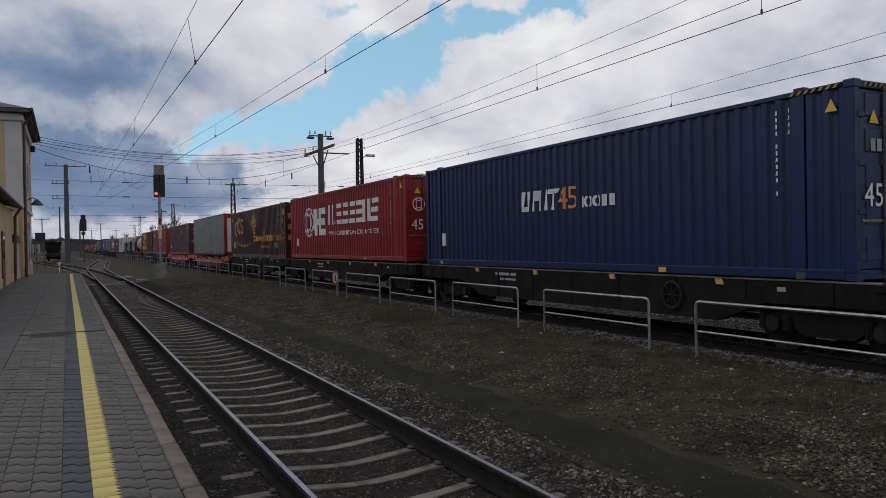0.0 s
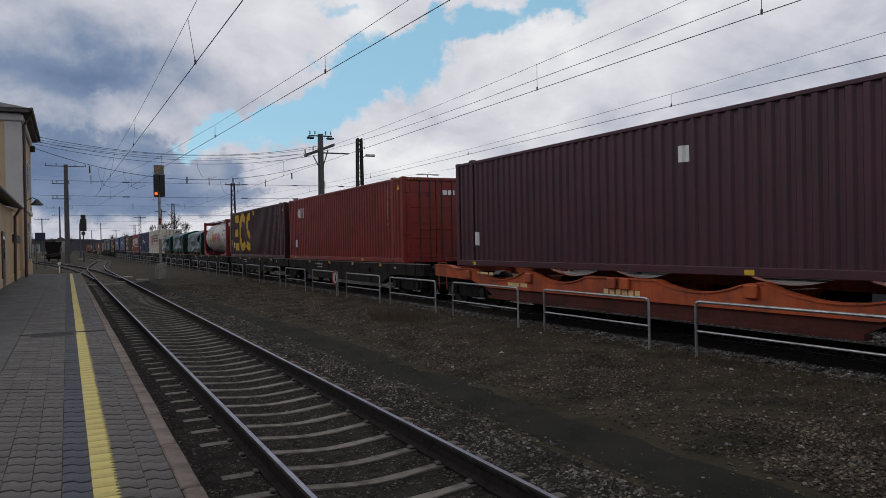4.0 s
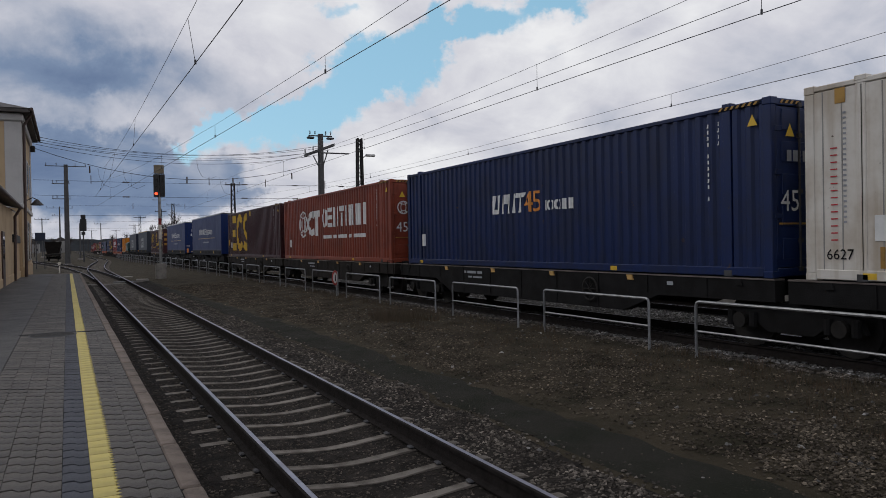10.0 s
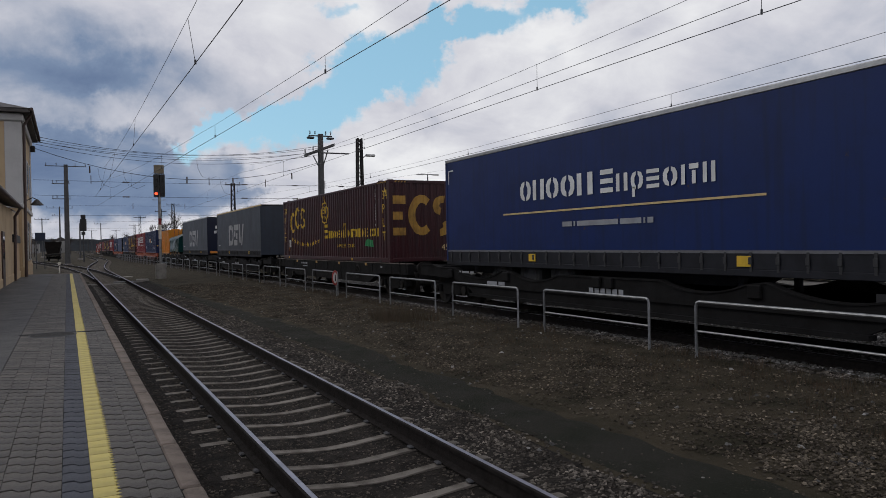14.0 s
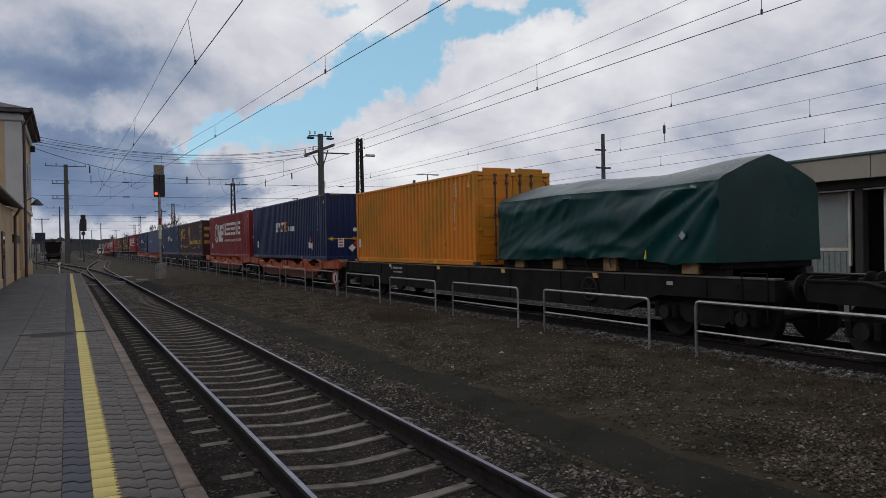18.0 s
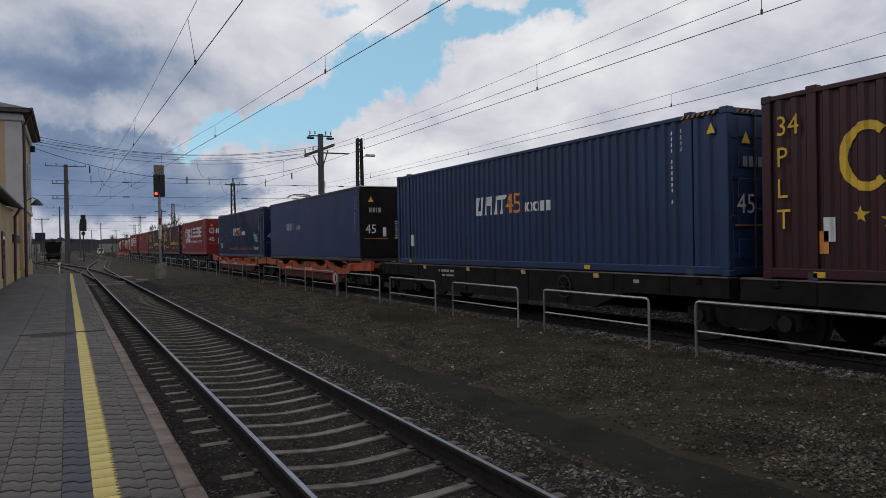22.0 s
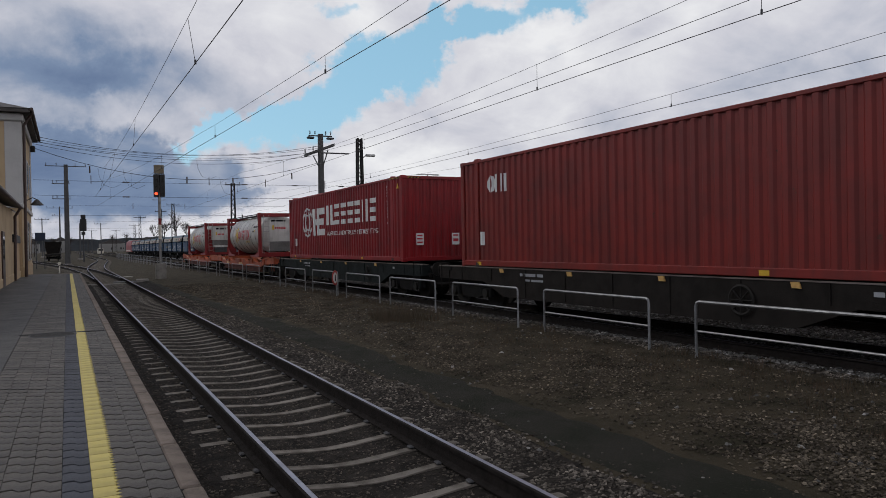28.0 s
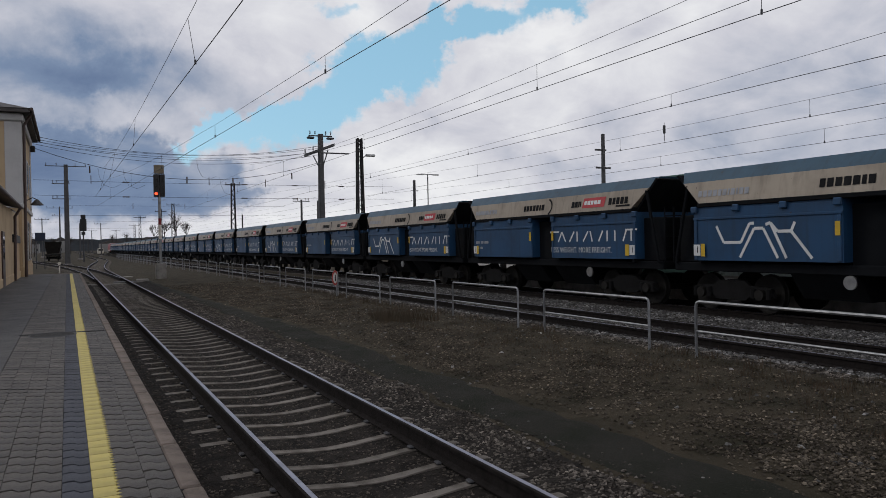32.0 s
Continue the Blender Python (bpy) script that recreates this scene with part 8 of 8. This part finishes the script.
    span("lower deeply sagging cross-span cable", sag((-1.9, 8.7), (18.0, 8.4), 1.75), 0.018, y, [(1.5, 7.6, 0.5), (7.9, 7.0, 0.5), (11.2, 7.0, 0.5), (15.7, 7.5, 0.5)])
    y = 100.0
    for z, tag in ((10.1, "upper"), (8.28, "lower")):
        span(tag + " straight cross-span cable with insulators", [(-3.4, z + 0.1), (6.7, z), (24, z), (43, z + 0.1)], 0.020, y, [(2.77, z + 0.75, 1.0), (16.75, z + 0.85, 1.0), (24.15, z + 0.75, 1.0), (32.5, z + 0.75, 1.0)] if z > 9 else [], [(k, z) for k in (6.7, 21.3, 28.2, 34.9)])
    y = 150.0
    for z in (9.8, 8.0):
        span("distant straight cross-span cable", [(0.0, z), (18, z), (40, z + 0.1)], 0.018, y, [(11.2, z + 0.5, 1.0), (20.5, z + 0.5, 1.0)] if z > 9 else [])
    for y0 in (210.0, 280.0):
        span("distant straight cross-span cable", [(-6.0, 8.8), (18, 8.9), (40, 9.0)], 0.022, y0)
    # loose feeder loops below the spans
    for x, z, yy in ((2.0, 7.4, 56.0), (3.6, 7.4, 56.2), (8.6, 8.2, 56.4), (10.2, 7.0, 56.3)):
        t = thing("wire_loop", pose(x, yy, z), "thin slack wire loop under a cross span", "cable", "wire loops")
        part("cable", Shape().tube([(0, 0, 0), (0.08, 0, -0.6), (0.35, 0, -1.15), (0.9, 0, -1.35), (1.4, 0, -1.1)], 0.010, 5), M_WIRE, t)


build_wires()


# ---- signals, signs and small yard things ----
def build_signals():
    t = thing("light_signal", pose(5.25, 49.6, -0.2), "railway light signal on a grey mast showing red", "signal")
    part("footing", Shape().box(-0.30, 0.30, -0.30, 0.30, 0.0, 1.05, 0.04), M_CONCRETE, t, "square concrete base")
    part("mast", Shape().cyl((0, 0, 1.0), (0, 0, 5.4), 0.085, 12), M_STEEL, t)
    part("mast_band", Shape().cyl((0, 0, 2.6), (0, 0, 3.5), 0.092, 12), C_WHITE, t, "white band on the mast")
    part("mast_band", Shape().cyl((0, 0, 3.5), (0, 0, 3.9), 0.093, 12), C_FRAME_RED, t, "red band on the mast")
    part("head_frame", Shape().box(-0.05, 0.05, 0.02, 0.10, 5.2, 7.3, 0.01), M_STEEL, t)
    for x in (-0.17, 0.18):
        b = part("lamp_housing", Shape().box(x - 0.16, x + 0.16, -0.14, 0.12, 5.26, 6.68, 0.03), M_BLACK, t, "black lamp board")
        for k in range(3):
            part("hood", Shape().cyl((x, -0.14, 5.48 + 0.42 * k), (x, -0.20, 5.47 + 0.42 * k), 0.075, 12, 0.075, False), M_BLACK, b)
    part("lit_lens", Shape().cyl((-0.20, -0.15, 5.45), (-0.20, -0.20, 5.45), 0.095, 16), M_RED_LIGHT, t, "glowing red lens")
    part("top_board", Shape().box(-0.30, 0.30, -0.06, 0.04, 6.72, 7.27, 0.02), material("tarnished_brass_board", (0.16, 0.13, 0.085), 0.6), t, "dull brown board")
    part("ladder_basket", Shape().tube([(-0.35, 0.1, 5.1), (-0.35, 0.6, 5.1), (0.35, 0.6, 5.1), (0.35, 0.1, 5.1)], 0.02, 6), M_STEEL, t)
    t = thing("light_signal", pose(2.35, 130.0, -0.2), "distant dark railway signal", "signal")
    part("mast", Shape().cyl((0, 0, 0), (0, 0, 7.0), 0.11, 8), M_STEEL_DARK, t)
    part("lamp_housing", Shape().box(-0.48, 0.48, -0.2, 0.2, 4.9, 6.9, 0.12), M_BLACK, t)
    part("lamp_housing", Shape().box(-0.36, 0.36, -0.2, 0.2, 6.9, 7.5, 0.1), M_BLACK, t)
    part("lower_board", Shape().box(-0.28, 0.28, -0.2, 0.2, 4.25, 4.8, 0.05), M_BLACK, t)
    t = thing("track_board", pose(-2.55, 90.0, -0.2), "blue board on two posts", "sign")
    part("board", Shape().box(-0.50, 0.50, -0.04, 0.04, 3.05, 3.90, 0.03), paint("sign_blue", (0.012, 0.022, 0.055)), t)
    for x in (-0.4, 0.4):
        part("post", Shape().cyl((x, 0, 0), (x, 0, 3.1), 0.05, 8), M_STEEL_DARK, t)
    t = thing("disc_sign", pose(-0.65, 75.0, -0.25), "white round disc on a low post", "sign")
    part("disc", Shape().lathe([(0.0, -0.02), (0.14, -0.02), (0.14, 0.02), (0.0, 0.02)], 20, "y", (0, 0, 0.85)), C_WHITE, t)
    part("post", Shape().cyl((0, 0.04, -0.6), (0, 0.04, 0.6), 0.05, 8), C_WHITE, t)
    # dark parked wagon on the branch
    t = thing("parked_wagon", pose(-2.2, 150.0, -0.15), "dark parked open wagon on the branch track", "wagon")
    part("body", Shape().add([(-1.4, -5.0, 3.4), (1.4, -5.0, 3.4), (1.4, 5.0, 3.4), (-1.4, 5.0, 3.4), (-0.95, -4.2, 1.3), (0.95, -4.2, 1.3), (0.95, 4.2, 1.3), (-0.95, 4.2, 1.3)],
                             [(0, 1, 2, 3), (4, 7, 6, 5), (0, 4, 5, 1), (1, 5, 6, 2), (2, 6, 7, 3), (3, 7, 4, 0)]), M_WAGON_BROWN, t, "tapered hopper body")
    part("frame_sill", Shape().box(-1.2, 1.2, -5.4, 5.4, 0.95, 1.2, 0.02), M_WAGON, t)
    bogie(t, -3.6, M_WAGON)
    bogie(t, 3.6, M_WAGON)
    buffers(t, -5.4, -1, M_WAGON)
    # white van far down the yard
    t = thing("white_van", pose(11.0, 300.0, -0.25), "small white van parked far down the yard", "van")
    part("body", Shape().prism([(-1.0, 0.4), (1.0, 0.4), (1.0, 1.6), (0.85, 2.3), (-0.85, 2.3), (-1.0, 1.6)], "y", -2.3, 2.3), C_WHITE, t)
    part("windscreen", Shape().box(-0.8, 0.8, -2.34, -2.3, 1.4, 2.1), M_BLACK, t)
    for x in (-0.85, 0.85):
        for y in (-1.5, 1.5):
            part("wheel", Shape().cyl((x - 0.1, y, 0.33), (x + 0.1, y, 0.33), 0.33, 14), M_RUBBER, t)
    # pale kerb plates near the points
    t = thing("cable_cover", pose(5.15, 50.4, -0.24, 0, 0, 14.5), "pale concrete cable trough covers beside the points", "cable trough")
    for i in range(11):
        part("cover_plate", Shape().box(0.0, 0.4, 0.62 * i, 0.58 + 0.62 * i, 0.0, 0.10, 0.015), M_CONCRETE, t)


build_signals()


# ---- island platform with shelter behind the tracks ----
def build_shelter():
    M_GREEN = material("green_roof_edge", (0.070, 0.135, 0.110), 0.55, 0, (0.04, 0.08, 0.066), 2.0, 0.5)
    M_PANEL = material("cream_fascia_panel", (0.31, 0.28, 0.225), 0.7, 0, (0.21, 0.19, 0.155), 1.0, 0.5, random_tint=0.08)
    M_SOFFIT = material("dark_soffit", (0.030, 0.026, 0.024), 0.8)
    M_PANE = glass_material("shelter_glass", (0.62, 0.70, 0.70))
    M_GRID = material("grey_green_mesh_panel", (0.20, 0.235, 0.215), 0.7, 0.0, (0.12, 0.14, 0.13), 8.0, 0.5)
    plat = setting("island_platform", Shape().box(17.7, 23.6, -10.0, 46.0, -0.32, 0.52, 0.02), M_CONCRETE, "concrete island platform behind the tracks", "platform")
    t = thing("platform_shelter", pose(0, 0, 0), "glazed platform shelter under a canopy with cream fascia", "shelter")
    y0, y1 = 2.0, 32.0
    part("canopy", Shape().box(18.7, 23.0, y0, y1, 3.44, 3.60), M_SOFFIT, t, "dark canopy underside")
    part("roof", Shape().box(18.55, 23.1, y0 - 0.1, y1 + 0.1, 3.94, 4.02, 0.02), M_GREEN, t, "green roof edge")
    n = 12
    for i in range(n):
        a = y0 + (y1 - y0) * i / n
        part("fascia_panel", Shape().box(18.60, 18.68, a + 0.012, a + (y1 - y0) / n - 0.012, 3.34, 3.94, 0.006), M_PANEL, t, "cream fascia panel")
    part("beam", Shape().box(18.9, 19.2, y0, y1, 3.12, 3.44), M_SOFFIT, t)
    for y in (4.0, 9.6, 12.6, 18.2, 21.4, 27.0, 31.0):
        part("column", Shape().box(19.0, 19.24, y - 0.12, y + 0.12, 0.52, 3.2, 0.02), M_SOFFIT, t, "dark steel column")
    part("lamp_strip", Shape().box(19.02, 19.08, y0 + 1, y1 - 1, 3.06, 3.10), M_ALU, t)
    # glazed room
    a, b = 13.0, 17.6
    room = part("glazed_wall", Shape().box(19.2, 19.26, a, b, 1.42, 1.50), C_WHITE, t, "white framed glazing")
    for i in range(4):
        y = a + (b - a) * i / 3
        part("mullion", Shape().box(19.19, 19.27, y - 0.035, y + 0.035, 1.0, 3.05, 0.005), C_WHITE, room)
        if i < 3:
            pane = part("pane", Shape().box(19.22, 19.23, y + 0.035, y + (b - a) / 3 - 0.035, 1.5, 3.05), M_PANE, room)
            pane.visible_shadow = False
    panel = part("mesh_panel", Shape().box(19.2, 19.25, a, b, 0.60, 1.40), M_GRID, t, "grey-green mesh panel")
    for i in range(26):
        part("wire", Shape().box(19.185, 19.2, a + 0.1 + (b - a - 0.2) * i / 25 - 0.008, a + 0.1 + (b - a - 0.2) * i / 25 + 0.008, 0.65, 1.35), M_STEEL, panel)
    a, b = 4.6, 12.0
    room = part("glazed_wall", Shape().box(19.2, 19.26, a, b, 0.92, 1.0), C_WHITE, t, "white framed glazing")
    for i in range(5):
        y = a + (b - a) * i / 4
        part("mullion", Shape().box(19.19, 19.27, y - 0.035, y + 0.035, 0.55, 3.05, 0.005), C_WHITE, room)
        if i < 4:
            pane = part("pane", Shape().box(19.22, 19.23, y + 0.035, y + (b - a) / 4 - 0.035, 1.0, 3.05), M_PANE, room)
            pane.visible_shadow = False
    part("back_wall", Shape().box(22.4, 22.5, y0 + 1, y1 - 1, 0.52, 3.43), M_SOFFIT, t, "dark back wall")
    for y in (18.6, 19.6, 22.4, 23.4):
        board = part("notice_board", Shape().box(19.30, 19.36, y - 0.32, y + 0.32, 1.30, 2.35, 0.01), M_STEEL_DARK, t, "red notice board")
        part("poster", Shape().box(19.288, 19.30, y - 0.28, y + 0.28, 1.36, 2.16), C_FRAME_RED, board)
        part("poster_bar", Shape().box(19.286, 19.30, y - 0.10, y + 0.10, 2.20, 2.31), C_WHITE, board)
    part("low_panel", Shape().box(19.25, 19.31, 17.9, 24.2, 0.58, 1.16, 0.01), M_GREEN, t, "green lower panel")
    bench = thing("waiting_bench", pose(20.6, 15.3, 0.52), "red slatted bench inside the shelter", "bench")
    for i in range(4):
        part("slat", Shape().box(-0.22 + 0.12 * i, -0.12 + 0.12 * i, -1.0, 1.0, 0.44, 0.47, 0.006), C_FRAME_RED, bench)
    part("backrest", Shape().box(0.28, 0.32, -1.0, 1.0, 0.55, 1.45, 0.01), C_FRAME_RED, bench, "red backrest panel")
    for y in (-0.8, 0.8):
        part("leg", Shape().box(-0.2, 0.3, y - 0.03, y + 0.03, 0.0, 0.44, 0.01), M_STEEL_DARK, bench)


build_shelter()


# ---- distance ----
def build_distance():
    # the hills' bluish grey has the haze of distance mixed into the colour
    M_WOOD = material("haze_tinted_woods", (0.066, 0.072, 0.082), 0.95, 0, (0.034, 0.040, 0.046), 0.02, 0.9)
    M_TOWN = material("distant_house_wall", (0.24, 0.235, 0.225), 0.9, 0, (0.16, 0.155, 0.15), 0.05, 0.6, island=0.6)
    s = Shape()
    for row, (dist, high) in enumerate(((1100, 9), (2300, 30))):
        n = 900
        base = len(s.v)
        for i in range(n + 1):
            ang = radians(-180 + 360 * i / n)
            jag = (1 + row) * (1.6 * noise.noise((i * 0.9, row, 2.0)) + 6 * noise.noise((i * 0.035, row * 5, 0.0)) + 2.5 * noise.noise((i * 0.21, row, 7.0)))
            x, y = dist * math.sin(ang), dist * math.cos(ang)
            s.v += [(x, y, -5), (x, y, max(3, high + jag))]
        s.f += [(base + 2 * i, base + 2 * i + 2, base + 2 * i + 3, base + 2 * i + 1) for i in range(n)]
    setting("backdrop", s, M_WOOD, "low wooded hills along the horizon", "hills")
    rng = random.Random(5)
    for i in range(9):
        x, y = -70 + 16 * i + rng.uniform(-4, 4), 620 + rng.uniform(-60, 120)
        if abs(x - 12) < 10:
            continue
        h, w, d = rng.uniform(5, 9), rng.uniform(8, 16), rng.uniform(8, 12)
        t = thing("distant_house", pose(x, y, -0.3), "small distant house with pitched roof", "house", "distant houses")
        part("wall", Shape().box(-w / 2, w / 2, -d / 2, d / 2, 0, h), M_TOWN, t)
        part("roof", Shape().prism([(-w / 2 - 0.4, h), (w / 2 + 0.4, h), (0, h + 3)], "y", -d / 2, d / 2), M_ROOF, t)
        for k in range(3):
            part("window", Shape().box(-w / 2 + 1.2 + k * (w - 3.2) / 2, -w / 2 + 2.2 + k * (w - 3.2) / 2, -d / 2 - 0.05, -d / 2, 1.5, 3.0), M_BLACK, t)
    # far footbridge across the yard
    t = thing("footbridge", pose(0, 520.0, -0.3), "distant dark footbridge across the tracks", "bridge")
    part("deck", Shape().box(0.5, 12.5, -1.2, 1.2, 7.6, 8.5), M_STEEL_DARK, t)
    for x in (1.0, 12.0):
        part("pier", Shape().box(x - 0.4, x + 0.4, -0.8, 0.8, 0, 7.6), M_STEEL_DARK, t)


def bare_tree(x, y, h, seed):
    """A leafless tree: tapered trunk, limbs and many thin twigs."""
    rng = random.Random(seed)
    M_BARK = M_BARKS[0]
    t = thing("bare_tree", pose(x, y, -0.3), "leafless dark tree with fine twigs", "tree", "bare trees")
    part("trunk", Shape().cyl((0, 0, 0), (0.1, 0, h * 0.4), h * 0.022, 8, h * 0.015), M_BARK, t)
    crown = Shape()
    def grow(p, d, l, r, depth):
        q = p + d * l
        crown.cyl(p, q, r, 4 if depth < 3 else 3, r * 0.65, False)
        if depth == 4:
            return
        for _ in range(4 if depth else 6):
            nd = (d + Vector((rng.uniform(-1, 1), rng.uniform(-1, 1), rng.uniform(-0.25, 0.7))) * 0.75).normalized()
            grow(p + d * l * rng.uniform(0.5, 1.0), nd, l * rng.uniform(0.55, 0.8), r * 0.58, depth + 1)
    grow(Vector((0.1, 0, h * 0.38)), Vector((0, 0, 1)), h * 0.26, h * 0.014, 0)
    part("crown", crown, M_BARK, t, "open crown of thin twigs")


M_BARKS = [material("dark_bark", (0.045, 0.036, 0.030), 0.9, 0, (0.025, 0.02, 0.017), 4.0, 0.5)]
build_distance()
for i, (x, y, h) in enumerate(((26.0, 235.0, 11.0), (29.0, 232.0, 12.5), (24.0, 245.0, 9.5), (33.0, 240.0, 10.5), (-9.0, 260.0, 7.0), (-13.5, 330.0, 9.0), (-5.0, 345.0, 7.5), (1.5, 380.0, 8.0), (20.0, 400.0, 9.5), (27.0, 410.0, 10.5))):
    bare_tree(x, y, h, i)


# ---- dry plants in the gravel ----
def dry_plants():
    rng = random.Random(11)
    s = Shape()
    def tuft(x, y, n, h):
        z = ground_z(x, y)
        for _ in range(n):
            a, l = rng.uniform(0, 2 * math.pi), h * rng.uniform(0.5, 1.0)
            bx, by = x + rng.gauss(0, 0.10), y + rng.gauss(0, 0.10)
            lean = rng.uniform(0.1, 0.5)
            tx, ty = bx + math.cos(a) * l * lean, by + math.sin(a) * l * lean
            w = 0.004
            s.add([(bx - w, by + w, z), (bx + w, by - w, z), (tx, ty, z + l)], [(0, 1, 2)])
    for _ in range(26):
        tuft(7.3 + rng.gauss(0, 0.35), 16.6 + rng.gauss(0, 0.7), 26, 0.38)
    for _ in range(260):
        y = 3.5 + 30 * rng.random() ** 1.4
        tuft(rng.uniform(6.6, 8.9), y, 12, 0.10)
    for _ in range(60):
        tuft(rng.uniform(8.3, 8.9), rng.uniform(4, 45), 16, 0.22)
    setting("dry_grass", s, material("dry_brown_stems", (0.075, 0.050, 0.030), 0.9, 0, (0.045, 0.04, 0.02), 2.0, 0.7), "sparse dry brown weeds in the gravel", "grass", kind="stuff")


dry_plants()


# ---- what moves ----
def motions():
    for t, x, y, z, way in MOVING:
        rows = []
        for k in range(0, 33, 2):
            s = float(k)
            rows.append((s, pose(x, y - run(s) if way < 0 else y + ORE_V * s, z)))
        walk(t, rows)


motions()
